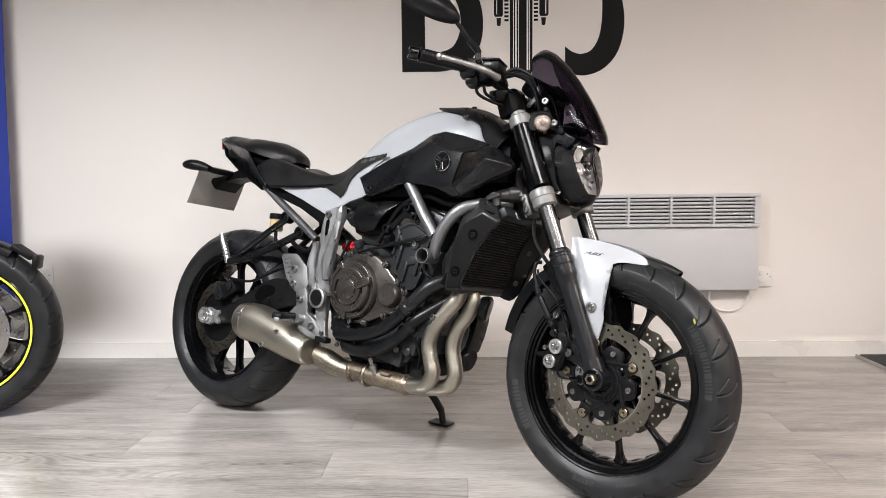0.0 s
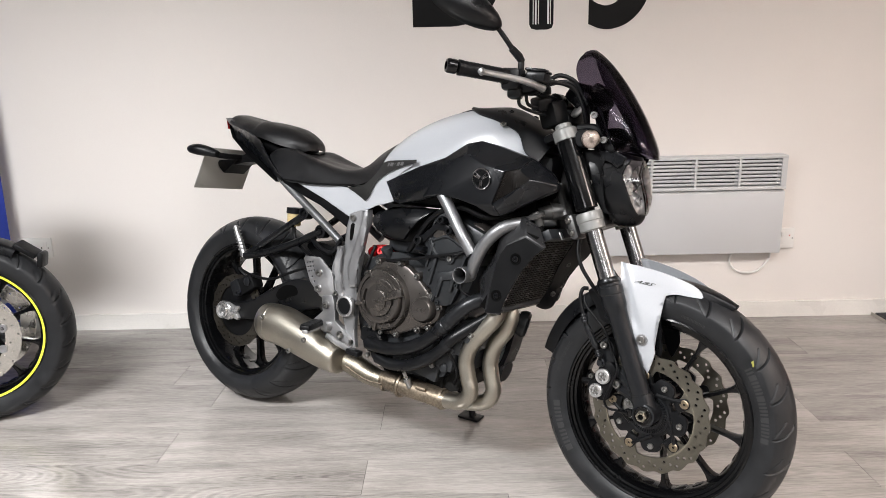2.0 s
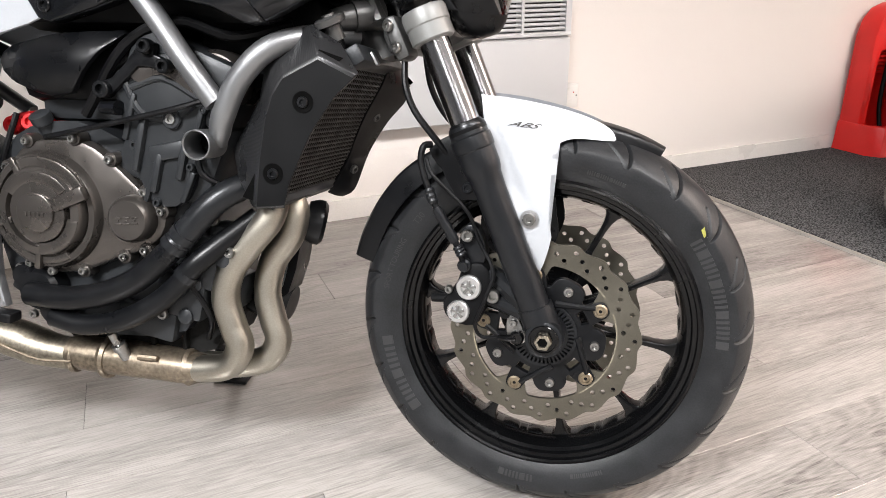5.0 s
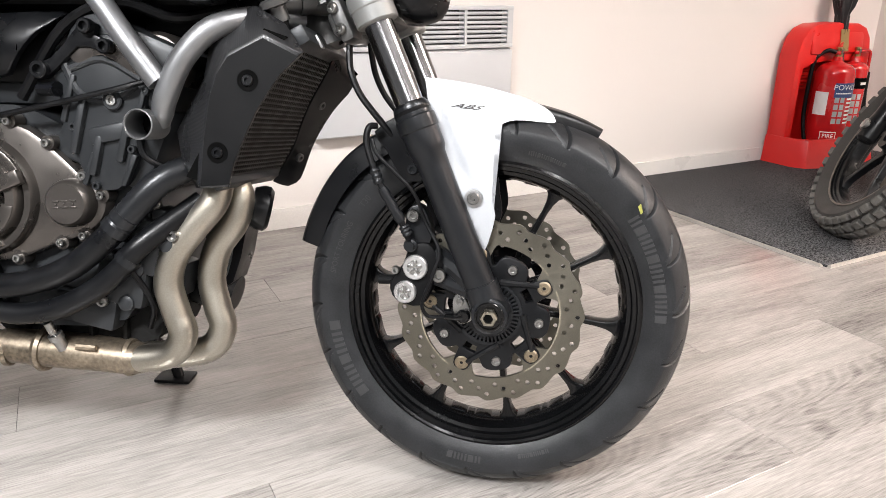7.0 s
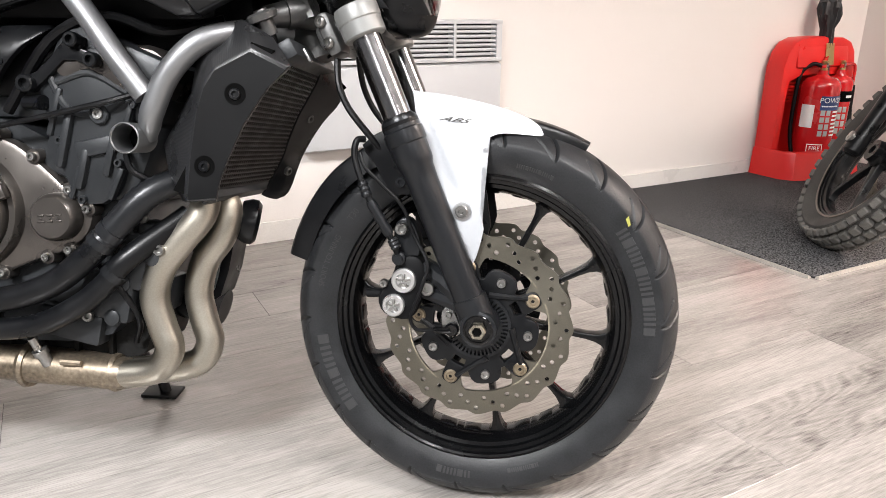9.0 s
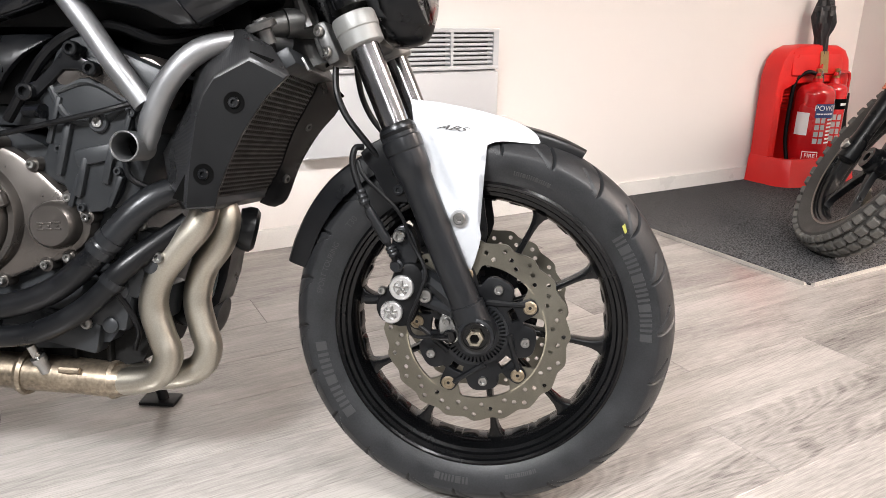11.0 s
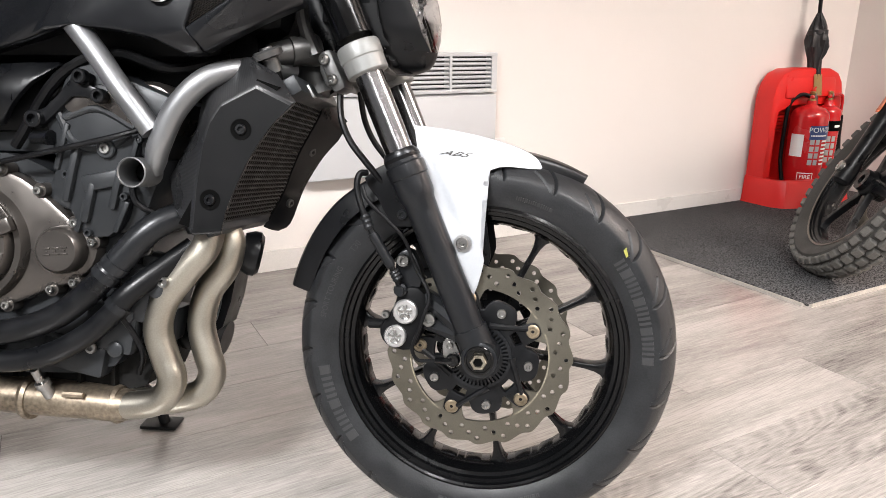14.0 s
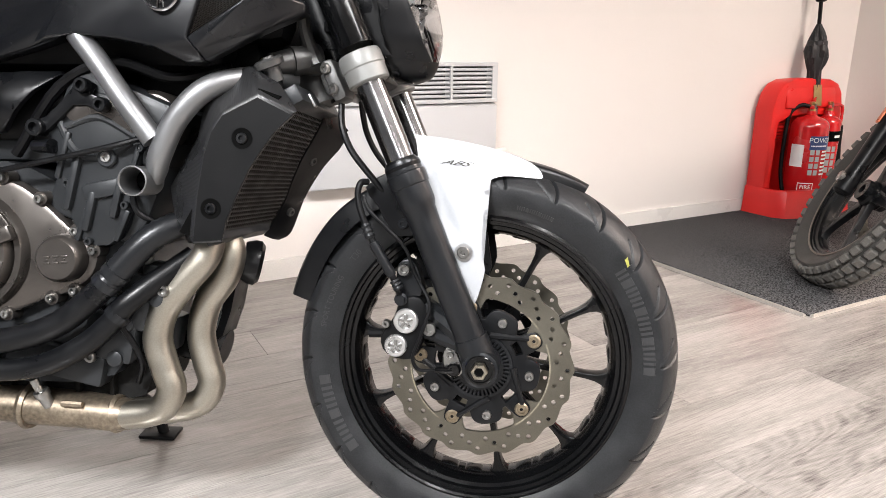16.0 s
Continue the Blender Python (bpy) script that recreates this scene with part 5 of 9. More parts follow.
def build_tank():
    rows = [
        [(0.522, 0, 0.825), (0.522, 0.02, 0.820), (0.530, 0.05, 0.800), (0.545, 0.075, 0.765)],
        [(0.560, 0, 0.874), (0.560, 0.04, 0.866), (0.565, 0.080, 0.835), (0.575, 0.110, 0.770)],
        [(0.620, 0, 0.926), (0.620, 0.055, 0.912), (0.622, 0.108, 0.868), (0.625, 0.132, 0.790)],
        [(0.700, 0, 0.964), (0.700, 0.062, 0.952), (0.700, 0.122, 0.908), (0.700, 0.147, 0.810)],
        [(0.780, 0, 0.991), (0.780, 0.066, 0.978), (0.780, 0.130, 0.932), (0.780, 0.158, 0.820)],
        [(0.860, 0, 1.003), (0.860, 0.066, 0.991), (0.860, 0.130, 0.946), (0.860, 0.158, 0.830)],
        [(0.940, 0, 1.000), (0.940, 0.060, 0.988), (0.940, 0.122, 0.944), (0.940, 0.146, 0.840)],
        [(1.010, 0, 0.972), (1.010, 0.052, 0.962), (1.010, 0.104, 0.930), (1.010, 0.124, 0.840)],
        [(1.055, 0, 0.932), (1.055, 0.045, 0.925), (1.055, 0.088, 0.900), (1.055, 0.104, 0.830)],
    ]
    t = part("fuel_tank", loft(rows, 5), M_WHITE, bike, "glossy white fuel tank shell")
    cover = [
        [(0.835, 0, 1.007), (0.838, 0.030, 1.003), (0.842, 0.055, 0.998), (0.846, 0.072, 0.992)],
        [(0.880, 0, 1.010), (0.882, 0.045, 1.003), (0.885, 0.078, 0.988), (0.888, 0.098, 0.975)],
        [(0.940, 0, 1.008), (0.942, 0.050, 0.999), (0.945, 0.086, 0.978), (0.950, 0.110, 0.958)],
        [(1.000, 0, 0.984), (1.002, 0.048, 0.976), (1.005, 0.086, 0.958), (1.012, 0.112, 0.928)],
        [(1.050, 0, 0.952), (1.050, 0.044, 0.946), (1.046, 0.082, 0.925), (1.038, 0.116, 0.880)],
        [(1.092, 0, 0.915), (1.090, 0.040, 0.912), (1.084, 0.075, 0.896), (1.070, 0.104, 0.860)],
    ]
    cover = [row[:2] + [(x, y + 0.003, z + 0.006) for x, y, z in row[2:]] for row in cover]
    c = part("tank_cover", loft(cover, 4, 0.004), M_BLACK, bike, "satin black plastic tank top cover")
    part("trim_strip", tube([(0.60, 0.0, 0.9135), (0.65, 0, 0.944), (0.72, 0, 0.9735), (0.79, 0, 0.9965), (0.84, 0, 1.003)], 0.004, 8), M_BLACK, t)
    for s in (-1, 1):
        part("bolt", bolt((0.968, s * 0.116, 0.953), (0.15, s * 0.6, 0.75), 0.0085, 0.004), M_STEEL, t)
        part("bolt", bolt((0.965, s * 0.072, 0.990), (0.15, s * 0.4, 0.9), 0.007, 0.004), M_BLACK, c)
    pt = {"U1": (0.627, 0.142, 0.787), "U2": (0.749, 0.158, 0.835), "U3": (0.832, 0.166, 0.861), "U4": (0.889, 0.155, 0.900), "U5": (0.928, 0.150, 0.909), "U6": (0.987, 0.148, 0.895), "U7": (1.068, 0.140, 0.870), "U8": (1.121, 0.135, 0.836), "U9": (1.145, 0.150, 0.811),
          "C1": (0.909, 0.185, 0.872), "C2": (0.975, 0.200, 0.847), "C3": (1.030, 0.205, 0.835), "C4": (1.059, 0.192, 0.842), "F1": (0.839, 0.176, 0.842), "F2": (0.787, 0.176, 0.757), "I1": (0.999, 0.202, 0.755), "I2": (1.097, 0.203, 0.818), "S1": (1.011, 0.200, 0.740),
          "L1": (1.144, 0.150, 0.798), "L2": (1.092, 0.175, 0.768), "L3": (1.017, 0.182, 0.727), "L4": (0.993, 0.185, 0.724), "L5": (0.945, 0.190, 0.746), "L6": (0.887, 0.180, 0.758), "L7": (0.828, 0.172, 0.765), "L8": (0.768, 0.165, 0.747), "L9": (0.685, 0.150, 0.729), "L10": (0.660, 0.145, 0.735)}
    cover_faces = ("U1 U2 F1 F2 L8 L9 L10", "U2 U3 F1", "U3 U4 C1 F1", "U4 U5 U6 C2 C1", "U6 U7 C4 C3 C2", "F1 C1 C2 C3 I1 L5 L6 L7 F2", "F2 L7 L8", "I1 S1 L3 L4 L5")
    scoop_faces = ("U7 U8 C4", "C4 U8 U9 I2", "I2 U9 L1 L2 L3 S1", "I1 I2 S1")

    def faceted(faces, s, bevel, drop=0.010):
        bm = bmesh.new()
        vs = {}
        for f in faces:
            loop = []
            for k in f.split():
                if k not in vs:
                    x, y, z = pt[k]
                    vs[k] = bm.verts.new((x, s * y, z))
                loop.append(vs[k])
            bm.faces.new(loop)
        bmesh.ops.recalc_face_normals(bm, faces=bm.faces)
        rim = [e for e in bm.edges if len(e.link_faces) == 1]
        g = bmesh.ops.extrude_edge_only(bm, edges=rim)
        for v in g["geom"]:
            if isinstance(v, bmesh.types.BMVert):
                v.co.y -= s * drop
        bmesh.ops.recalc_face_normals(bm, faces=bm.faces)
        bm.normal_update()
        es = [e for e in bm.edges if len(e.link_faces) == 2 and e.calc_face_angle(0) > 0.06]
        bmesh.ops.bevel(bm, geom=es, offset=bevel, segments=3, affect="EDGES", profile=0.5, clamp_overlap=True)
        return bm

    for s in (-1, 1):
        p = part("side_cover", faceted(cover_faces, s, 0.004, 0.025), M_GREY_PAINT, bike, "dark metallic grey faceted tank side cover", 60)
        part("bolt", lathe((0.678, s * 0.149, 0.752), (0, s, 0), [(0.010, 0), (0.010, 0.004), (0.008, 0.006), (0.005, 0.006), (0.0045, 0.002), (0, 0.002)], 18), M_BLACK, p)
        e = Vector((0.968, s * 0.2035, 0.813))
        nrm = Vector((-0.06, s * 0.99, -0.05))
        bd = part("badge", lathe(e, nrm, [(0.0265, -0.004), (0.0265, 0.003), (0.0245, 0.0045), (0.0230, 0.0045), (0.0225, 0.0025), (0.0, 0.0025)], 40), M_CHROME, p, "round chrome badge with three spokes")
        part("badge_field", lathe(e, nrm, [(0.0222, 0.0027), (0.0, 0.0032)], 40), M_GLOSS, bd)
        bm = bmesh.new()
        a, u, v = frame_of(nrm)
        for k in range(3):
            t = radians(90 + 120 * k)
            dr = u * math.cos(t) + v * math.sin(t)
            pr = a.cross(dr)
            for o in (-0.0045, 0.0, 0.0045):
                add_tube(bm, [e + a * 0.004 + dr * 0.003 + pr * o * 0.5, e + a * 0.004 + dr * (0.0215 if o else 0.017) + pr * o], 0.0014, 6)
        part("badge_spokes", bm, M_CHROME, bd)
        p = part("air_scoop", faceted(scoop_faces, s, 0.004, 0.020), M_GREY_PAINT, bike, "satin black air scoop with a mesh inlet", 60)
        bm = bmesh.new()
        bm.faces.new([bm.verts.new((pt[k][0], s * (pt[k][1] - 0.010), pt[k][2])) for k in ("I1", "C3", "C4", "I2")])
        # dark sheet behind the mesh, coloured as the shade inside the scoop
        part("inlet_backing", bm, M_DARK, p)
        bm = bmesh.new()
        q = [Vector((pt[k][0], s * (pt[k][1] - 0.006), pt[k][2])) for k in ("I1", "C3", "C4", "I2")]
        for i in range(1, 20):
            f = i / 20
            add_tube(bm, [q[0].lerp(q[3], f), q[1].lerp(q[2], f)], 0.0009, 4, cap=False)
            add_tube(bm, [q[0].lerp(q[1], f), q[3].lerp(q[2], f)], 0.0009, 4, cap=False)
        part("inlet_mesh", bm, M_MESH, p, "brownish mesh in the inlet")
    decal = [(v.x, v.y) for v in spline([(0.478, 0.761, 0), (0.520, 0.765, 0), (0.554, 0.779, 0), (0.594, 0.813, 0), (0.619, 0.841, 0), (0.683, 0.848, 0), (0.740, 0.851, 0)], 3)] + [(v.x, v.y) for v in spline([(0.741, 0.843, 0), (0.682, 0.828, 0), (0.628, 0.808, 0), (0.594, 0.785, 0), (0.577, 0.760, 0), (0.565, 0.738, 0), (0.552, 0.727, 0)], 3)] + [(0.515, 0.744)]
    dd = bulge((0.49, 0.757, 0.130), (0.56, 0.73, 0.137), (0.56, 0.785, 0.134), (0.62, 0.835, 0.141), (0.62, 0.785, 0.146), (0.73, 0.848, 0.161), (0.66, 0.80, 0.152), (0.60, 0.80, 0.141))
    for s in (-1, 1):
        p = part("tank_decal_panel", panel(decal, dd, 0.004, 0.016, s), M_DECAL, bike, "dark grey side panel with model lettering")
        bm = bmesh.new()
        for x0, w in ((0.630, 0.006), (0.639, 0.012), (0.655, 0.004), (0.666, 0.010), (0.680, 0.011)):
            sl = (x0 - 0.64) * 0.10
            z0, z1 = (0.8295, 0.8395) if w > 0.005 else (0.8335, 0.8360)
            q = [(x0, z0 + sl), (x0 + w, z0 + sl), (x0 + w + 0.004, z1 + sl), (x0 + 0.004, z1 + sl)]
            bm.faces.new([bm.verts.new((x, s * (dd(x, z) + 0.0008), z)) for x, z in q])
        part("model_lettering", bm, M_MODEL, p, "light grey model lettering bars")
        white = [(0.262, 0.764), (0.330, 0.766), (0.430, 0.764), (0.484, 0.758), (0.515, 0.748), (0.540, 0.736), (0.556, 0.746), (0.576, 0.775), (0.612, 0.803), (0.665, 0.831), (0.712, 0.843), (0.722, 0.834), (0.690, 0.818), (0.652, 0.792), (0.640, 0.770), (0.650, 0.746), (0.662, 0.736), (0.640, 0.728), (0.590, 0.716), (0.552, 0.700), (0.520, 0.685), (0.492, 0.675), (0.440, 0.697), (0.383, 0.721), (0.304, 0.749)]
        wd = bulge((0.27, 0.764, 0.122), (0.45, 0.76, 0.122), (0.48, 0.685, 0.125), (0.37, 0.72, 0.124), (0.56, 0.715, 0.129), (0.63, 0.73, 0.138), (0.70, 0.83, 0.150), (0.63, 0.785, 0.138))
        part("side_panel", panel(white, wd, 0.005, 0.016, s), M_WHITE, bike, "white side panel under the seat")
    air = [(0.566, 0.679), (0.573, 0.692), (0.589, 0.701), (0.673, 0.716), (0.775, 0.722), (0.780, 0.716), (0.748, 0.690), (0.704, 0.640), (0.694, 0.631), (0.660, 0.626), (0.636, 0.630), (0.596, 0.645), (0.574, 0.662)]
    ad = bulge((0.57, 0.68, 0.116), (0.60, 0.65, 0.124), (0.68, 0.62, 0.122), (0.72, 0.63, 0.126), (0.715, 0.675, 0.146), (0.65, 0.675, 0.140), (0.695, 0.699, 0.142), (0.60, 0.70, 0.118), (0.68, 0.717, 0.122), (0.778, 0.72, 0.118))
    for s in (-1, 1):
        part("airbox_cover", panel(air, ad, 0.010, 0.012, s, 0.003), M_BLACK, bike, "satin black airbox side cover")
    a = part("airbox", box(0.80, 0, 0.785, 0.44, 0.22, 0.12, 0.03), M_MATT, bike)
    part("throttle_body", box(0.68, 0, 0.665, 0.20, 0.21, 0.10, 0.03), M_MATT, a)
    part("snorkel", box(1.04, 0, 0.83, 0.12, 0.16, 0.12, 0.03), M_MATT, a)
    part("battery_box", box(0.960, 0.02, 0.730, 0.20, 0.18, 0.11, 0.03), M_MATT, a)


def build_seat():
    rows = [
        [(0.120, 0, 0.842), (0.120, 0.05, 0.844), (0.122, 0.088, 0.850), (0.126, 0.106, 0.836)],
        [(0.160, 0, 0.850), (0.160, 0.05, 0.854), (0.162, 0.098, 0.862), (0.170, 0.120, 0.806)],
        [(0.225, 0, 0.850), (0.225, 0.05, 0.853), (0.226, 0.102, 0.858), (0.228, 0.130, 0.764)],
        [(0.300, 0, 0.834), (0.300, 0.05, 0.834), (0.300, 0.102, 0.834), (0.300, 0.132, 0.760)],
        [(0.370, 0, 0.819), (0.370, 0.05, 0.818), (0.370, 0.100, 0.814), (0.370, 0.130, 0.760)],
        [(0.435, 0, 0.815), (0.435, 0.05, 0.812), (0.437, 0.098, 0.801), (0.440, 0.126, 0.762)],
        [(0.480, 0, 0.838), (0.482, 0.04, 0.830), (0.485, 0.084, 0.806), (0.492, 0.118, 0.766)],
        [(0.518, 0, 0.876), (0.522, 0.034, 0.864), (0.530, 0.070, 0.834), (0.545, 0.108, 0.786)],
        [(0.585, 0, 0.912), (0.588, 0.030, 0.902), (0.595, 0.060, 0.880), (0.602, 0.100, 0.820)],
    ]
    s = part("rider_seat", loft(rows, 4), M_SEAT, bike, "black vinyl rider seat")
    part("piping", tube([(0.228, -0.1305, 0.768), (0.300, -0.1325, 0.765), (0.370, -0.1305, 0.765), (0.440, -0.1265, 0.767), (0.498, -0.1185, 0.771)], 0.0022, 6), M_SOFT, s)
    pill = [
        [(-0.140, 0, 0.955), (-0.140, 0.03, 0.953), (-0.136, 0.050, 0.944), (-0.132, 0.052, 0.938)],
        [(-0.113, 0, 0.974), (-0.112, 0.04, 0.968), (-0.105, 0.065, 0.950), (-0.102, 0.070, 0.936)],
        [(-0.030, 0, 0.962), (-0.030, 0.05, 0.956), (-0.025, 0.085, 0.936), (-0.022, 0.092, 0.918)],
        [(0.025, 0, 0.951), (0.025, 0.055, 0.945), (0.030, 0.092, 0.922), (0.034, 0.099, 0.902)],
        [(0.040, 0, 0.953), (0.042, 0.055, 0.948), (0.050, 0.093, 0.921), (0.054, 0.100, 0.898)],
        [(0.100, 0, 0.946), (0.100, 0.058, 0.939), (0.100, 0.092, 0.912), (0.100, 0.100, 0.887)],
        [(0.152, 0, 0.936), (0.151, 0.055, 0.927), (0.149, 0.084, 0.900), (0.148, 0.092, 0.874)],
        [(0.200, 0, 0.915), (0.198, 0.045, 0.906), (0.194, 0.068, 0.888), (0.188, 0.075, 0.866)],
        [(0.230, 0, 0.892), (0.226, 0.036, 0.886), (0.216, 0.055, 0.874), (0.206, 0.060, 0.860)],
        [(0.240, 0, 0.866), (0.234, 0.032, 0.863), (0.222, 0.048, 0.858), (0.210, 0.052, 0.856)],
    ]
    s = part("pillion_seat", loft(pill, 4), M_SEAT, bike, "black vinyl pillion seat pad")
    bm = bmesh.new()
    add_box(bm, pose(0.06, 0, 0.868, 0, 14, 0), 0.30, 0.13, 0.040, 0.012)
    part("seat_base", bm, M_MATT, bike)
    tail = [(-0.164, 0.959), (-0.092, 0.957), (-0.066, 0.936), (0.000, 0.916), (0.075, 0.896), (0.112, 0.882), (0.124, 0.852), (0.158, 0.810), (0.205, 0.776), (0.185, 0.760), (0.114, 0.790), (0.028, 0.830), (-0.085, 0.880), (-0.135, 0.902), (-0.155, 0.925)]
    for q in (-1, 1):
        t = part("tail_panel", panel(tail, bulge((-0.164, 0.955, 0.042), (-0.08, 0.93, 0.066), (0.0, 0.90, 0.092), (0.06, 0.87, 0.104), (0.12, 0.82, 0.108), (0.19, 0.768, 0.112)), 0.005, 0.016, q), M_GREY_PAINT, bike, "dark grey tail side panel")
        low = [(0.185, 0.768), (0.262, 0.764), (0.320, 0.746), (0.383, 0.722), (0.480, 0.678), (0.468, 0.640), (0.420, 0.666), (0.355, 0.698), (0.270, 0.726), (0.195, 0.756)]
        part("tail_undertray", panel(low, lambda x, z: 0.105, 0.01, 0.03, q), M_MATT, bike)
    bm = bmesh.new()
    add_loft(bm, [[(-0.150, 0, 0.955), (-0.150, 0.03, 0.954), (-0.148, 0.04, 0.950)], [(-0.146, 0, 0.925), (-0.146, 0.03, 0.923), (-0.140, 0.042, 0.920)], [(-0.108, 0, 0.895), (-0.108, 0.03, 0.893), (-0.106, 0.06, 0.892)], [(0.0, 0, 0.838), (0.0, 0.05, 0.838), (0.0, 0.09, 0.838)], [(0.165, 0, 0.757), (0.165, 0.05, 0.757), (0.165, 0.11, 0.757)]], 2, smooth_v=False)
    part("tail_belly", bm, M_MATT, bike)
    part("tail_light", loft([[(-0.166, 0, 0.956), (-0.166, 0.02, 0.955), (-0.164, 0.038, 0.952)], [(-0.158, 0, 0.924), (-0.158, 0.02, 0.923), (-0.155, 0.04, 0.922)]], 3, smooth_v=False), M_RED, bike, "dark red rear light lens")
    hold = part("plate_holder", plate(rounded([(0.02, 0.838), (-0.04, 0.846), (-0.09, 0.830), (-0.130, 0.818), (-0.165, 0.808), (-0.160, 0.798), (-0.130, 0.800), (-0.100, 0.804), (-0.06, 0.812), (0.03, 0.818)], 2), -0.035, 0.035, bevel=0.004), M_MATT, bike, "black plastic number plate holder")
    bm = bmesh.new()
    add_box(bm, pose(-0.205, 0, 0.782, 0, 24, 0), 0.004, 0.215, 0.155, 0.0015)
    part("number_plate", bm, M_PLATE, hold, "blank grey number plate seen from behind")
    bm = bmesh.new()
    for y in (-0.085, -0.075, 0.08, 0.09):
        add_bolt(bm, (-0.233, y, 0.722), (0.9, 0, -0.4), 0.003, 0.004)
    part("plate_bolt", bm, M_STEEL, hold)
    bm = plate(rounded([(-0.100, 0.822), (-0.150, 0.815), (-0.185, 0.812), (-0.190, 0.795), (-0.160, 0.770), (-0.150, 0.775), (-0.12, 0.800)], 2), -0.045, 0.045, bevel=0.004)
    part("bracket", bm, M_MATT, hold)
    for q in (-1, 1):
        ind = part("rear_indicator", tube([(-0.090, q * 0.03, 0.826), (-0.095, q * 0.085, 0.826), (-0.105, q * 0.115, 0.828)], 0.010, 10), M_MATT, bike, "black rear indicator on a stalk")
        bm = rings([(-0.208, q * 0.158, 0.842, 0.006, 0.006, 2), (-0.195, q * 0.155, 0.842, 0.016, 0.014, 2), (-0.165, q * 0.150, 0.842, 0.022, 0.019, 2), (-0.130, q * 0.138, 0.838, 0.019, 0.017, 2), (-0.100, q * 0.122, 0.830, 0.012, 0.011, 2)], 16)
        part("housing", bm, M_BLACK, ind)


def build_frame():
    for s in (-1, 1):
        f = part("frame_tube", tube([(0.808, s * 0.150, 0.785), (0.853, s * 0.158, 0.732), (0.898, s * 0.166, 0.673), (0.936, s * 0.164, 0.622)], 0.0158, 16), M_SILVER, bike, "silver painted tubular frame diagonal")
        part("down_tube", tube([(1.105, s * 0.065, 0.722), (1.055, s * 0.125, 0.713), (1.011, s * 0.158, 0.695), (0.972, s * 0.166, 0.655), (0.946, s * 0.164, 0.606), (0.936, s * 0.156, 0.582), (0.930, s * 0.146, 0.566)], [0.0162, 0.0162, 0.0162, 0.0162, 0.0162, 0.0150, 0.010], 16), M_SILVER, f, "silver painted curved frame tube")
        bm = bmesh.new()
        add_lathe(bm, (0.913, s * 0.118, 0.5655), (0, s, 0), [(0.0205, 0.010), (0.0210, 0.060), (0.0210, 0.064), (0.0195, 0.065), (0.0182, 0.063), (0.0178, 0.010)], 30, closed=True)
        part("engine_mount", bm, M_SILVER, f, "open silver engine mount tube")
        part("mount_core", lathe((0.913, s * 0.118, 0.5655), (0, s, 0), [(0.0178, 0.016), (0.009, 0.016), (0.009, 0.030), (0.0, 0.031)], 16), M_DARK, f)
        part("subframe_tube", tube([(0.165, s * 0.090, 0.772), (0.235, s * 0.092, 0.726), (0.330, s * 0.096, 0.668), (0.440, s * 0.100, 0.598)], 0.0125, 14), M_SILVER, bike, "silver subframe tube")
    part("steering_head", tube([(1.135, 0, 0.690), (1.070, 0, 0.850)], 0.036, 20), M_YOKE, bike, "cast steering head")
    bm = bmesh.new()
    add_tube(bm, [(1.082, -0.100, 0.736), (1.108, -0.082, 0.745), (1.138, -0.055, 0.752)], [0.017, 0.019, 0.024], 14)
    add_tube(bm, [(1.118, -0.060, 0.815), (1.126, -0.070, 0.780), (1.142, -0.072, 0.740)], [0.010, 0.010, 0.014], 10)
    add_tube(bm, [(1.107, -0.084, 0.7445), (1.116, -0.078, 0.7465)], 0.0215, 14)
    part("head_gusset", bm, M_YOKE, bike, "cast aluminium steering head gusset")
    for s in (-1, 1):
        hang = [(0.499, 0.686), (0.530, 0.698), (0.566, 0.703), (0.570, 0.668), (0.560, 0.635), (0.545, 0.601), (0.520, 0.560), (0.505, 0.530), (0.515, 0.495), (0.527, 0.471), (0.548, 0.462), (0.552, 0.440), (0.546, 0.400), (0.552, 0.350), (0.561, 0.302), (0.530, 0.296), (0.520, 0.350), (0.503, 0.393), (0.488, 0.425), (0.470, 0.457), (0.455, 0.500), (0.451, 0.524), (0.460, 0.545), (0.470, 0.560), (0.489, 0.589), (0.490, 0.638)]
        hd = bulge((0.53, 0.69, 0.132), (0.52, 0.60, 0.136), (0.48, 0.53, 0.142), (0.51, 0.42, 0.148), (0.54, 0.31, 0.146))
        h = part("footrest_hanger", panel(hang, hd, 0.014, 0.012, s, 0.004), M_WEB, bike, "bright cast aluminium footrest hanger plate")
        for rib in ([(0.549, 0.700), (0.566, 0.703), (0.570, 0.668), (0.562, 0.607), (0.543, 0.548), (0.549, 0.478), (0.526, 0.474), (0.512, 0.530), (0.530, 0.600), (0.548, 0.672)], [(0.474, 0.588), (0.494, 0.593), (0.482, 0.527), (0.503, 0.465), (0.512, 0.438), (0.494, 0.434), (0.466, 0.504), (0.460, 0.534)]):
            part("rib", panel(rib, lambda x, z: hd(x, z) + 0.009, 0.014, 0.014, s, 0.006), M_CAST, h)
        # no opening is cut: a dark patch paints the shade of a slot
        part("slot_shade", panel(rounded([(0.508, 0.655), (0.520, 0.657), (0.517, 0.615), (0.509, 0.612)], 2), lambda x, z: hd(x, z) + 0.0015, 0.002, 0.02, s, 0), M_DARK, h)
        for x, z, r in ((0.515, 0.675, 0.010), (0.478, 0.582, 0.008), (0.545, 0.318, 0.008), (0.480, 0.450, 0.008)):
            part("bolt", bolt((x, s * (hd(x, z) + 0.001), z), (0, s, 0), r, 0.008), M_STEEL, h)
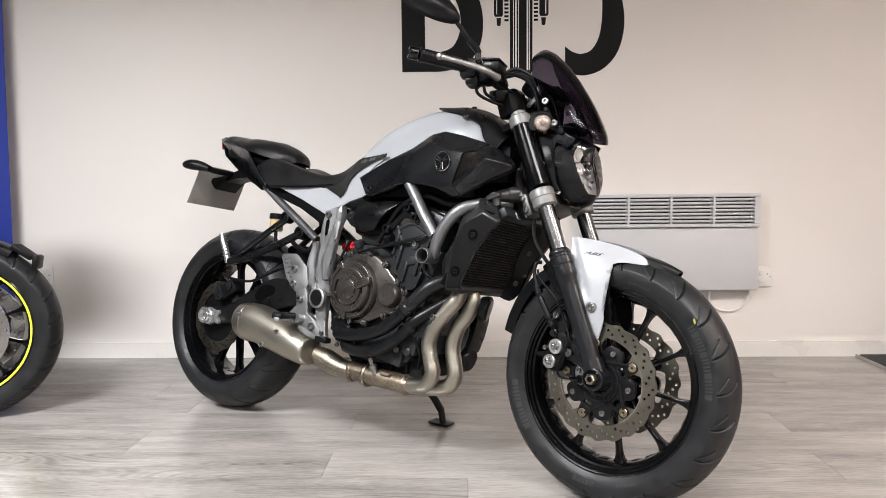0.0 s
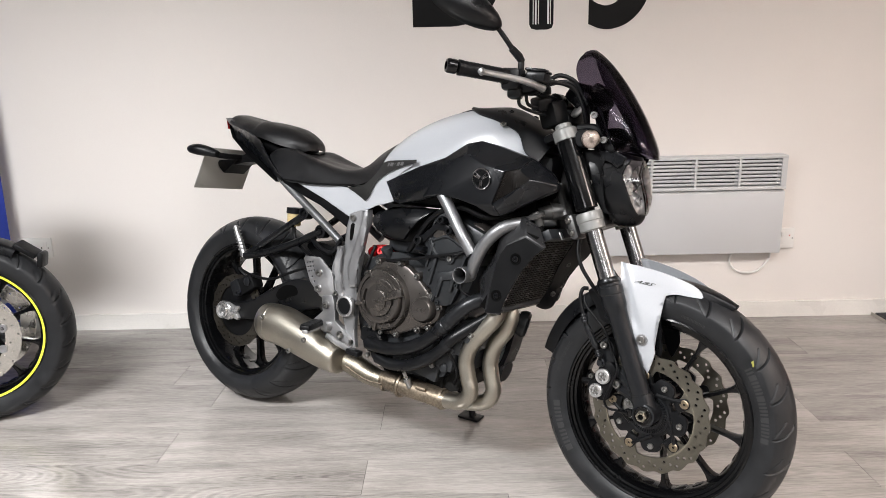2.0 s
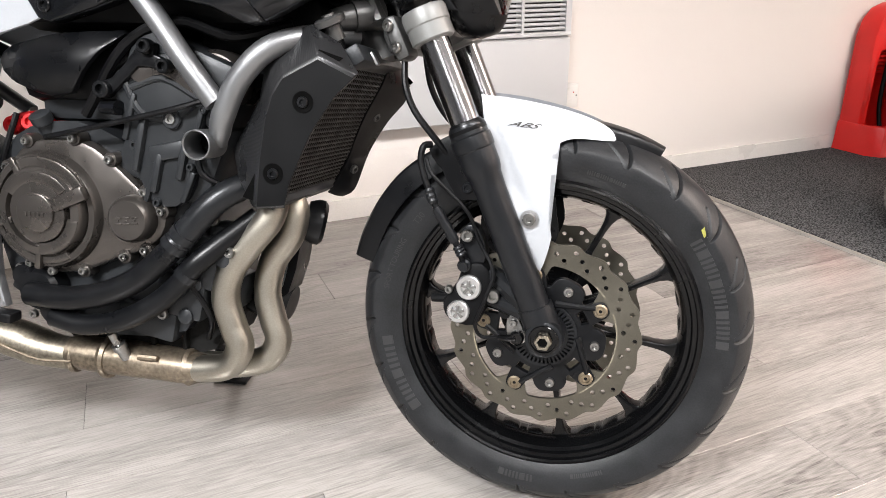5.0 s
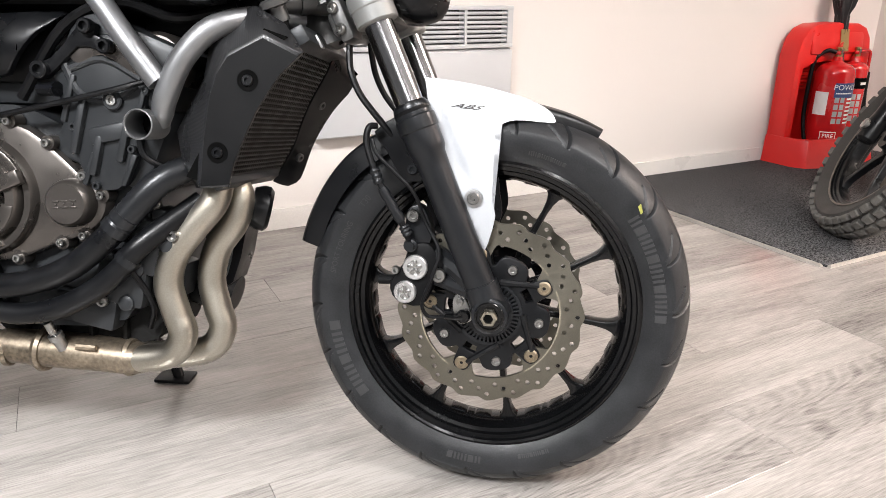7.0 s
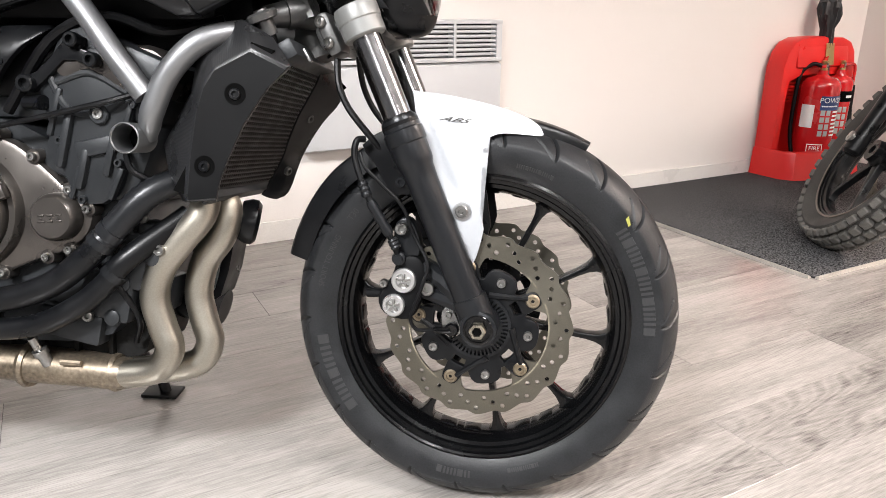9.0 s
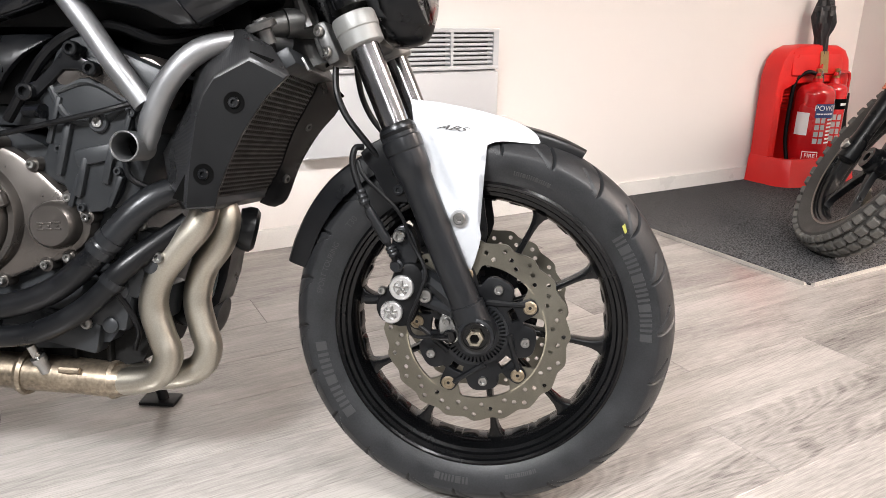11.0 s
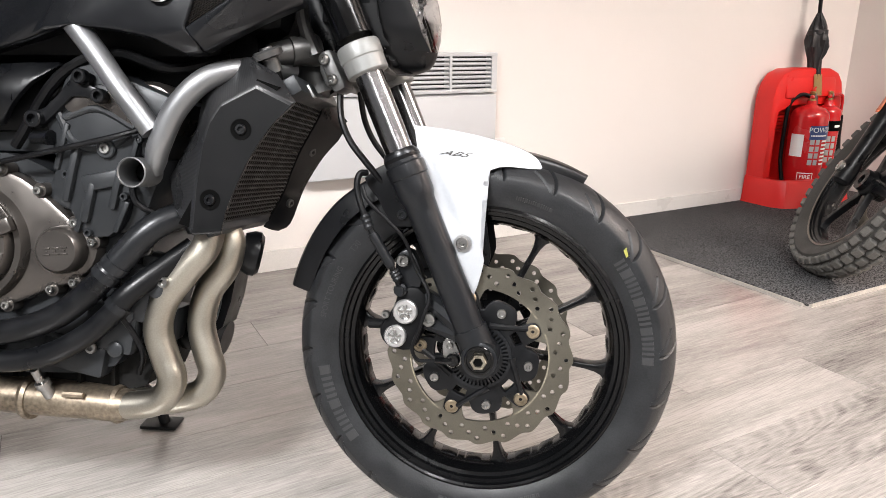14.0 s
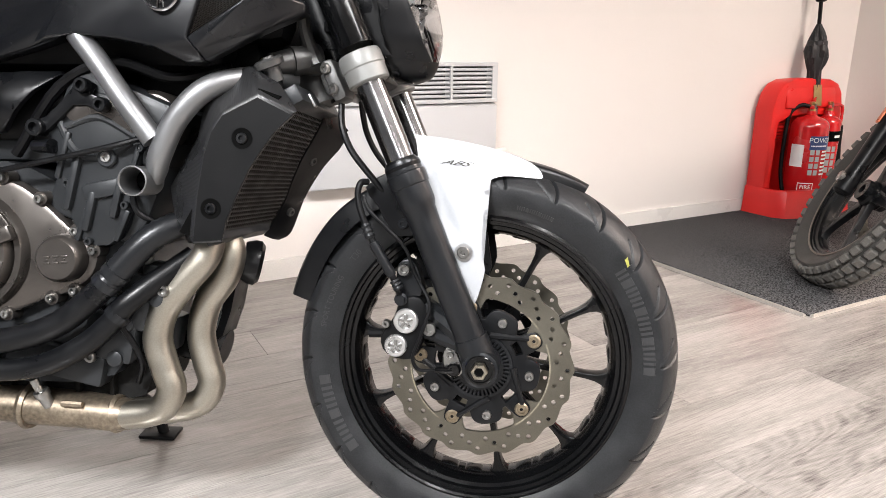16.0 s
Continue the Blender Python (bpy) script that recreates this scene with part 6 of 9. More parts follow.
        cap = part("pivot_cap", lathe((0.522, s * 0.148, 0.420), (0, s, 0), [(0.031, 0), (0.031, 0.012), (0.027, 0.015), (0.0245, 0.015), (0.0235, 0.009), (0, 0.009)], 32), M_ALU, h)
        part("plug", lathe((0.522, s * 0.155, 0.420), (0, s, 0), [(0.0232, 0.004), (0.021, 0.007), (0.0, 0.007)], 28), M_BLACK, h, "black plastic pivot plug")
        guard = [(0.346, 0.538), (0.352, 0.546), (0.408, 0.548), (0.420, 0.542), (0.462, 0.508), (0.474, 0.455), (0.468, 0.446), (0.428, 0.430), (0.418, 0.434), (0.376, 0.472)]
        holes = [(0.362 + 0.010 * (k % 3) + 0.004 * (k // 3), 0.527 - 0.0125 * (k // 3) + 0.0025 * (k % 3), 0.0030) for k in range(9)] + [(0.384, 0.487, 0.003), (0.394, 0.4745, 0.003)]
        g = part("heel_guard", plate(guard, s * 0.148, s * 0.153, holes, 0.001), M_CAST, bike, "drilled aluminium heel guard")
        for x, z in ((0.412, 0.502), (0.412, 0.455)):
            part("bolt", bolt((x, s * 0.153, z), (0, s, 0), 0.0105, 0.008), M_STEEL, g)
        low = [(0.428, 0.436), (0.470, 0.446), (0.480, 0.420), (0.486, 0.372), (0.520, 0.350), (0.545, 0.322), (0.540, 0.302), (0.500, 0.300), (0.470, 0.316), (0.440, 0.330), (0.398, 0.346), (0.402, 0.362), (0.436, 0.392)]
        b = part("footrest_bracket", plate(low, s * 0.138, s * 0.156, [(0.430, 0.360, 0.006)], 0.003), M_CAST, bike, "cast aluminium footrest bracket")
        for x, z, r in ((0.452, 0.412, 0.011), (0.402, 0.352, 0.009), (0.512, 0.334, 0.012), (0.455, 0.345, 0.009)):
            part("bolt", bolt((x, s * 0.157, z), (0, s, 0), r, 0.009), M_STEEL, b)
        peg = part("footrest", tube([(0.466, s * 0.148, 0.350), (0.462, s * 0.172, 0.351)], 0.014, 12), M_ALU, bike, "folding rider footrest with rubber pad")
        part("peg_core", turned(box(0, 0, 0, 0.020, 0.105, 0.014, 0.004), pose(0.452, s * 0.210, 0.350, 0, 0, s * -18)), M_CAST, peg)
        bm = turned(box(0, 0, 0, 0.032, 0.098, 0.016, 0.005), pose(0.451, s * 0.214, 0.358, 0, 0, s * -18))
        for q in range(9):
            part("ridge", turned(box(0, 0, 0, 0.028, 0.005, 0.004, 0.001), pose(0.451, s * 0.214, 0.358, 0, 0, s * -18) @ Matrix.Translation((0, -0.040 + 0.010 * q, 0.0085))), M_SOFT, peg)
        part("peg_rubber", bm, M_SOFT, peg, "ribbed black rubber pad")
        if s < 0:
            bm = tube([(0.470, -0.165, 0.325), (0.520, -0.172, 0.312), (0.570, -0.178, 0.304), (0.598, -0.184, 0.302)], [0.009, 0.009, 0.008, 0.008], 10)
            p = part("brake_pedal", bm, M_ALU, bike, "cast aluminium rear brake pedal")
            part("pedal_pad", turned(box(0, 0, 0, 0.045, 0.026, 0.016, 0.004), pose(0.594, -0.190, 0.304, 0, 5, 0)), M_SOFT, p)
        arm = part("pillion_bracket", tube([(0.286, s * 0.088, 0.666), (0.200, s * 0.096, 0.612), (0.110, s * 0.108, 0.548), (0.052, s * 0.116, 0.508)], [0.012, 0.011, 0.011, 0.013], 10), M_BLACK, bike, "black pillion footrest bracket")
        part("lower_arm", tube([(0.358, s * 0.092, 0.618), (0.250, s * 0.100, 0.570), (0.140, s * 0.110, 0.528), (0.052, s * 0.116, 0.508)], [0.013, 0.012, 0.012, 0.013], 10), M_BLACK, arm)
        for x, z, r in ((0.286, 0.667, 0.019), (0.358, 0.618, 0.021)):
            bm = lathe((x, s * 0.085, z), (0, s, 0), [(r, -0.01), (r, 0.018), (r * 0.8, 0.020), (r * 0.62, 0.020), (r * 0.55, 0.012), (r * 0.3, 0.012), (r * 0.3, 0.018), (0, 0.018)], 20)
            part("boss", bm, M_BLACK, arm)
        peg = part("pillion_footrest", tube([(0.046, s * 0.116, 0.505), (0.034, s * 0.120, 0.540), (0.018, s * 0.124, 0.575), (0.008, s * 0.127, 0.602)], [0.012, 0.010, 0.0095, 0.008], 8), M_POLISH, arm, "folded aluminium pillion footrest")
        bm = bmesh.new()
        for k in range(7):
            u = k / 6
            add_box(bm, pose(0.040 - 0.030 * u, s * 0.123, 0.530 + 0.065 * u, 0, -22, 0), 0.022, 0.014, 0.0035, 0.0008)
        part("serration", bm, M_POLISH, arm)
    res = part("fluid_reservoir", lathe((0.224, -0.078, 0.622), (0, 0, 1), [(0.018, 0), (0.022, 0.004), (0.023, 0.038), (0.019, 0.040)], 20), M_AMBER, bike, "small amber brake fluid reservoir")
    part("cap", lathe((0.224, -0.078, 0.662), (0, 0, 1), [(0.025, 0), (0.026, 0.003), (0.026, 0.015), (0.024, 0.018), (0, 0.018)], 20), M_BLACK, res)
    part("reservoir_hose", tube([(0.224, -0.078, 0.622), (0.236, -0.08, 0.58), (0.30, -0.09, 0.545), (0.38, -0.10, 0.520), (0.43, -0.115, 0.47)], 0.006, 8), M_SOFT, res)


def build_swingarm():
    for s in (-1, 1):
        arm = [(-0.055, 0.338), (0.055, 0.352), (0.110, 0.374), (0.180, 0.415), (0.250, 0.450), (0.310, 0.468), (0.380, 0.466), (0.450, 0.448), (0.530, 0.430), (0.530, 0.392), (0.450, 0.385), (0.380, 0.384), (0.300, 0.362), (0.200, 0.330), (0.100, 0.302), (-0.055, 0.290)]
        d = bulge((-0.05, 0.315, 0.122), (0.10, 0.34, 0.128), (0.28, 0.42, 0.126), (0.45, 0.42, 0.112), (0.53, 0.41, 0.105))
        a = part("swingarm", panel(rounded(arm, 2), d, 0.034, 0.02, s, 0.006), M_BLACK, bike, "satin black swingarm")
        hole = rounded([(0.212, 0.398), (0.228, 0.424), (0.262, 0.442), (0.296, 0.440), (0.300, 0.418), (0.270, 0.404), (0.232, 0.388)], 3)
        # dark patch on the arm's face, painted as the shade of a hollow
        part("recess", panel(hole, lambda x, z: d(x, z) + 0.001, 0.002, 0.02, s, 0), M_DARK, a)
        block = [(-0.052, 0.334), (-0.040, 0.344), (0.000, 0.346), (0.030, 0.338), (0.046, 0.340), (0.048, 0.332), (0.036, 0.316), (0.048, 0.300), (0.044, 0.292), (0.030, 0.296), (0.000, 0.286), (-0.040, 0.288), (-0.052, 0.298)]
        part("axle_adjuster", plate(block, s * 0.120, s * 0.134, bevel=0.004), M_POLISH, a, "bright aluminium chain adjuster block")
        part("axle_nut", lathe((-0.020, s * 0.132, 0.316), (0, s, 0), [(0.027, 0), (0.027, 0.010), (0.024, 0.015), (0.018, 0.015), (0.015, 0.004), (0.008, 0.004), (0.008, 0.012), (0, 0.012)], 28), M_POLISH, a, "hollow bright axle end")
        part("adjuster_bolt", tube([(-0.045, s * 0.124, 0.316), (-0.080, s * 0.124, 0.314)], 0.004, 8), M_BLACK, a)
    part("hugger", plate(rounded([(0.330, 0.520), (0.270, 0.560), (0.300, 0.580), (0.380, 0.570), (0.460, 0.520), (0.470, 0.480), (0.40, 0.490)], 3), -0.06, 0.06, bevel=0.006), M_MATT, bike)
    cal = part("rear_caliper", turned(box(0, 0, 0, 0.085, 0.046, 0.055, 0.010), pose(0.058, -0.100, 0.412, 0, -30, 0)), M_MATT, bike, "black rear brake caliper")
    bm = bmesh.new()
    add_box(bm, pose(0.020, -0.118, 0.398, 0, -30, 0), 0.04, 0.02, 0.05, 0.006)
    add_lathe(bm, (0.075, -0.12, 0.425), (0, -1, 0), [(0.014, 0), (0.014, 0.008), (0.010, 0.010), (0, 0.010)], 16)
    add_bolt(bm, (0.035, -0.122, 0.380), (0, -1, 0), 0.009, 0.008)
    part("slider", bm, M_FORK, cal)
    part("rear_hose", tube([(0.060, -0.11, 0.435), (0.030, -0.120, 0.462), (0.090, -0.125, 0.450), (0.180, -0.125, 0.448), (0.250, -0.12, 0.475), (0.330, -0.115, 0.505), (0.420, -0.11, 0.520)], 0.0045, 8), M_SOFT, cal)
    part("hugger_stay", tube([(0.43, -0.095, 0.60), (0.42, -0.10, 0.55), (0.44, -0.10, 0.50)], 0.006, 8), M_BLACK, bike)
    part("shock_link", turned(box(0, 0, 0, 0.10, 0.09, 0.12, 0.02), pose(0.47, 0.0, 0.45)), M_MATT, bike)
    part("wiring", tube([(0.30, -0.08, 0.60), (0.36, -0.11, 0.575), (0.42, -0.115, 0.56), (0.45, -0.11, 0.60)], 0.008, 8), M_SOFT, bike)


def build_engine():
    bm = bmesh.new()
    add_plate(bm, rounded([(0.555, 0.540), (0.600, 0.580), (0.680, 0.590), (0.760, 0.560), (0.850, 0.500), (0.885, 0.430), (0.870, 0.340), (0.840, 0.270), (0.700, 0.255), (0.600, 0.280), (0.545, 0.340), (0.530, 0.440)], 2), -0.105, 0.115, bevel=0.010)
    e = part("engine", bm, M_ENGINE, bike, "dark grey twin-cylinder engine crankcase")
    s = part("sump", plate(rounded([(0.600, 0.300), (0.860, 0.330), (0.890, 0.300), (0.880, 0.245), (0.850, 0.225), (0.700, 0.215), (0.620, 0.235)], 2), -0.075, 0.080, bevel=0.012), M_SUMP, e, "dirty cast oil sump")
    bm = bmesh.new()
    for k in range(4):
        add_box(bm, pose(0.66 + 0.055 * k, -0.080, 0.262), 0.008, 0.014, 0.060, 0.002)
    part("sump_rib", bm, M_SUMP, e)
    cyl = turned(box(0, 0, 0, 0.155, 0.235, 0.13, 0.012), pose(0.838, 0, 0.552, 0, 22, 0))
    part("cylinder_block", cyl, M_ENGINE, e, "dark grey cylinder block")
    head = turned(box(0, 0, 0, 0.175, 0.255, 0.10, 0.014), pose(0.862, 0, 0.655, 0, 22, 0))
    part("cylinder_head", head, M_ENGINE, e, "dark grey cylinder head")
    part("cam_cover", lathe((0.905, -0.04, 0.650), (0, -1, 0), [(0.048, 0), (0.048, 0.060), (0.042, 0.070), (0.030, 0.072), (0.0, 0.072)], 32), M_BRONZE, e, "bronze-grey cam cover")
    rc = bmesh.new()
    add_plate(rc, rounded([(0.760, 0.655), (0.785, 0.672), (0.842, 0.690), (0.905, 0.672), (0.912, 0.640), (0.890, 0.560), (0.878, 0.500), (0.850, 0.470), (0.806, 0.480), (0.780, 0.560), (0.768, 0.610)], 2), -0.118, -0.132, bevel=0.005)
    part("timing_cover", rc, M_ENGINE, e, "dark grey timing chest cover")
    bm = bmesh.new()
    for pts in ([(0.780, 0.650), (0.805, 0.605), (0.850, 0.598), (0.888, 0.620)], [(0.790, 0.642), (0.840, 0.655), (0.895, 0.628)]):
        add_tube(bm, [(x, -0.131, z) for x, z in pts], 0.006, 8)
    for x, z, hgt in ((0.800, 0.560, 0.08), (0.868, 0.545, 0.07), (0.825, 0.52, 0.06)):
        add_box(bm, pose(x, -0.134, z, 0, 14, 0), 0.012, 0.014, hgt, 0.004)
    add_box(bm, pose(0.846, -0.134, 0.552, 0, -12, 0), 0.060, 0.012, 0.024, 0.004)
    for x, z, hgt, lean in ((0.786, 0.600, 0.070, 16), (0.892, 0.590, 0.060, 18), (0.812, 0.500, 0.050, 20), (0.872, 0.500, 0.050, 24)):
        add_box(bm, pose(x, -0.131, z, 0, lean, 0), 0.009, 0.012, hgt, 0.003)
    part("casting_rib", bm, M_ENGINE, e)
    rim = [(0.795, 0.662), (0.842, 0.681), (0.897, 0.664), (0.903, 0.640), (0.892, 0.632), (0.842, 0.660), (0.806, 0.648)]
    part("gasket_land", plate(rounded(rim, 3), -0.130, -0.137, bevel=0.002), M_BRONZE, e, "bronze-grey head cover edge")
    for x, z in ((0.792, 0.560), (0.878, 0.530), (0.822, 0.476), (0.902, 0.612)):
        part("bolt", bolt((x, -0.132, z), (0, -1, 0), 0.0062, 0.007), M_ENGINE, e)
    part("bolt", bolt((0.853, -0.131, 0.598), (0, -1, 0), 0.0145, 0.008), M_ENGINE, e)
    part("bolt", bolt((0.853, -0.136, 0.598), (0, -1, 0), 0.008, 0.006), M_STEEL, e)
    spots = ((0.755, 0.638, 0.0125), (0.825, 0.698, 0.0105), (0.852, 0.671, 0.0105))
    bm = plate([(0.746, 0.647), (0.767, 0.655), (0.789, 0.675), (0.811, 0.701), (0.824, 0.708), (0.836, 0.702), (0.834, 0.687), (0.850, 0.681), (0.860, 0.670), (0.849, 0.661), (0.826, 0.670), (0.808, 0.670), (0.777, 0.641), (0.758, 0.626), (0.745, 0.635)], -0.130, -0.142, bevel=0.003)
    b = part("engine_bracket", bm, M_BLACK, e, "black engine mounting bracket")
    for x, z, r in spots:
        part("bolt", lathe((x, -0.140, z), (0, -1, 0), [(r, 0), (r, 0.012), (r * 0.85, 0.014), (r * 0.55, 0.014), (r * 0.5, 0.006), (0, 0.006)], 18), M_BLACK, b)
    part("sensor", tube([(0.742, -0.130, 0.612), (0.775, -0.140, 0.612)], [0.009, 0.011], 10), M_BLACK, e)
    part("clutch_cable", tube([(0.64, -0.125, 0.566), (0.705, -0.14, 0.578), (0.80, -0.146, 0.598), (0.885, -0.148, 0.618), (0.94, -0.12, 0.64)], 0.0042, 8), M_SOFT, e, "black clutch cable")
    # the round clutch cover with its forward flange
    c = (0.638, 0.456)
    fl = rounded([(0.566, 0.440), (0.570, 0.500), (0.596, 0.548), (0.650, 0.566), (0.705, 0.560), (0.745, 0.535), (0.795, 0.490), (0.830, 0.462), (0.822, 0.425), (0.790, 0.400), (0.745, 0.385), (0.690, 0.362), (0.630, 0.358), (0.590, 0.378)], 3)
    k = part("clutch_cover", plate(fl, -0.095, -0.128, bevel=0.008), M_BRONZE, e, "bronze-grey engine cover")
    part("dome", lathe((c[0], -0.124, c[1]), (0, -1, 0), [(0.092, 0), (0.089, 0.012), (0.085, 0.018), (0.076, 0.018), (0.0745, 0.010), (0.0715, 0.010), (0.070, 0.022), (0.066, 0.027), (0.054, 0.029), (0.0525, 0.020), (0.047, 0.020), (0.045, 0.030), (0.035, 0.032), (0.0, 0.032)], 56), M_BRONZE, k)
    bm = bmesh.new()
    for t, w in ((22, 0.022),):
        p = arc_pt(c, 0.056, t, -0.152)
        add_box(bm, pose(p.x, p.y, p.z, 0, -t, 0), 0.062, 0.014, w, 0.004)
    add_lathe(bm, (c[0], -0.124, c[1]), (0, -1, 0), [(0.030, 0.031), (0.030, 0.036), (0.028, 0.037), (0.0, 0.037)], 36)
    for r0, r1, a0, a1, h in ((0.044, 0.062, 35, 150, 0.1540), (0.064, 0.083, 28, 118, 0.1470), (0.047, 0.066, -95, -10, 0.1530), (0.068, 0.082, -150, -60, 0.1450)):
        arc = [arc_pt(c, r1, a0 + (a1 - a0) * q / 12) for q in range(13)] + [arc_pt(c, r0, a1 - (a1 - a0) * q / 12) for q in range(13)]
        add_plate(bm, [(p.x, p.z) for p in arc], -0.130, -h, bevel=0.003)
    for a in (118, 196, 262):
        p = arc_pt(c, 0.070, a, -0.146)
        add_box(bm, pose(p.x, p.y, p.z, 0, -a, 0), 0.040, 0.010, 0.011, 0.003)
    for u in range(-2, 3):
        add_box(bm, pose(c[0] + 0.007 * u, -0.1615, c[1] - 0.002), 0.0045, 0.002, 0.007, 0.0005)
    part("boss", bm, M_BRONZE, k)
    q = part("crank_cap", lathe((0.782, -0.126, 0.450), (0, -1, 0), [(0.036, 0), (0.035, 0.016), (0.033, 0.022), (0.029, 0.026), (0.0, 0.027)], 36), M_BRONZE, k, "round inspection cap")
    bm = bmesh.new()
    for u in (-1, 0, 1):
        for z0, w in ((0.0045, 0.010), (-0.0045, 0.010), (0.0, 0.003)):
            add_box(bm, pose(0.782 + 0.013 * u, -0.1535, 0.450 + z0 + 0.001 * u), w, 0.002, 0.0022, 0.0004)
    part("cap_lettering", bm, M_BRONZE, q, "raised lettering bars")
    for x, z in ((0.575, 0.520), (0.612, 0.560), (0.690, 0.566), (0.747, 0.536), (0.800, 0.490), (0.826, 0.462), (0.795, 0.402), (0.760, 0.390), (0.690, 0.364), (0.600, 0.372), (0.568, 0.430)):
        t = lathe((x, -0.108, z), (0, -1, 0), [(0.0115, 0), (0.0105, 0.022), (0.0, 0.022)], 16)
        part("boss_pad", t, M_BRONZE, k)
        part("bolt", bolt((x, -0.130, z), (0, -1, 0), 0.0064, 0.007), M_STEEL, k)
    part("oil_filler", lathe((0.628, -0.090, 0.560), (-0.1, -0.5, 0.85), [(0.012, 0), (0.012, 0.03), (0.016, 0.032), (0.016, 0.046), (0.012, 0.048), (0, 0.048)], 14), M_ENGINE, e)
    # red fittings above the cover, each on a plain nut
    for x, z in ((0.560, 0.578), (0.592, 0.582), (0.618, 0.580)):
        cap = part("injector_cap", lathe((x, -0.085, z), (0.1, -0.8, 0.35), [(0.007, -0.004), (0.013, -0.003), (0.0145, 0.004), (0.0145, 0.012), (0.012, 0.016), (0.007, 0.016), (0.006, 0.010), (0, 0.010)], 18), M_RED, e, "red anodised fitting")
        part("nut", lathe((x + 0.004, -0.088, z - 0.020), (0, -0.2, -1), [(0.010, 0), (0.010, 0.012), (0.008, 0.014), (0.006, 0.030), (0, 0.030)], 6), M_YOKE, cap)
    part("fuel_rail", tube([(0.545, -0.070, 0.590), (0.590, -0.072, 0.596), (0.640, -0.070, 0.592)], 0.008, 10), M_RED, e, "red anodised rail")
    part("throttle_body", turned(box(0, 0, 0, 0.16, 0.18, 0.05, 0.012), pose(0.69, 0, 0.615)), M_ENGINE, e)
    # water pump and the two coolant hoses
    bm = bmesh.new()
    for x, z, r in ((0.612, 0.330, 0.034), (0.640, 0.302, 0.030), (0.590, 0.352, 0.020)):
        add_lathe(bm, (x, -0.098, z), (0, -1, 0), [(r, 0), (r, 0.034), (r * 0.85, 0.042), (0, 0.044)], 26)
    add_box(bm, pose(0.585, -0.125, 0.335, 0, 30, 0), 0.03, 0.03, 0.02, 0.006)
    p = part("water_pump", bm, M_BLACK, e, "black water pump housing")
    for x, z in ((0.585, 0.365), (0.640, 0.362), (0.662, 0.300), (0.600, 0.290)):
        part("bolt", bolt((x, -0.132, z), (0, -1, 0), 0.007, 0.007), M_STEEL, p)
    h1 = [(0.610, -0.150, 0.328), (0.680, -0.156, 0.327), (0.740, -0.158, 0.338), (0.792, -0.156, 0.361), (0.838, -0.154, 0.398), (0.872, -0.150, 0.434), (0.920, -0.135, 0.486), (0.975, -0.10, 0.515)]
    h2 = [(0.640, -0.140, 0.290), (0.695, -0.146, 0.283), (0.760, -0.148, 0.295), (0.818, -0.146, 0.325), (0.856, -0.142, 0.358), (0.888, -0.138, 0.394), (0.960, -0.09, 0.455)]
    for h, r in ((h1, 0.0185), (h2, 0.0165)):
        q = part("coolant_hose", tube(h, r, 16, 6), M_BLACK, bike, "thick black rubber coolant hose")
        pa = [Vector(v) for v in h]
        for i0, f in ((4, 0.55), (4, 0.95)) if r > 0.018 else ((4, 0.35),):
            a = pa[i0].lerp(pa[i0 + 1], f)
            d = (pa[i0 + 1] - pa[i0]).normalized()
            part("hose_clip", lathe(a - d * 0.006, d, [(r + 0.0005, 0), (r + 0.0025, 0), (r + 0.0025, 0.012), (r + 0.0005, 0.012)], 20, closed=True), M_FORK, q)
    run = spline(h1, 14)[-34:-2]
    bm = tube(run, [0.0192 + 0.0012 * (k2 % 2) for k2 in range(len(run))], 16, smooth=False)
    part("hose_sleeve", bm, M_FORK, bike, "braided protective hose sleeve")
    bm = bmesh.new()
    for x, y, z, sx, sy, sz in ((0.880, -0.095, 0.385, 0.050, 0.05, 0.085), (0.902, -0.085, 0.420, 0.035, 0.05, 0.045), (0.840, -0.100, 0.330, 0.08, 0.04, 0.07), (0.780, -0.098, 0.285, 0.10, 0.04, 0.05), (0.90, -0.06, 0.33, 0.04, 0.08, 0.06)):
        add_box(bm, pose(x, y, z, 0, 12, 0), sx, sy, sz, 0.008)
    for x, z in ((0.850, 0.300), (0.915, 0.392), (0.868, 0.352)):
        add_lathe(bm, (x, -0.12, z), (0, -1, 0), [(0.012, -0.02), (0.012, 0.004), (0.008, 0.006), (0, 0.006)], 14)
    part("lower_casting", bm, M_ENGINE, e)
    for x, z in ((0.855, 0.402), (0.760, 0.300), (0.905, 0.452), (0.815, 0.302), (0.928, 0.405)):
        part("bolt", bolt((x, -0.122, z), (0, -1, 0), 0.0085, 0.008), M_STEEL, e)
    of = part("oil_filter", lathe((0.900, 0.035, 0.300), (1, 0, -0.25), [(0.034, -0.02), (0.036, 0.0), (0.036, 0.055), (0.030, 0.064), (0, 0.065)], 28), M_BLACK, e, "black oil filter")
    bx = plate(rounded([(0.935, 0.460), (0.985, 0.440), (0.992, 0.400), (0.968, 0.312), (0.935, 0.300), (0.920, 0.330), (0.925, 0.400)], 2), 0.00, 0.07, bevel=0.006)
    part("coolant_tank", bx, M_BLACK, bike, "black coolant overflow tank")
    part("coolant_sight", plate(rounded([(0.940, 0.420), (0.972, 0.400), (0.960, 0.325), (0.935, 0.312)], 3), -0.006, 0.001, bevel=0.002), mat("grey_translucent_plastic", (0.09, 0.105, 0.105), 0.35, 0.0, 0.15, 20, 200, 0.05), bike, "dull grey tank window")
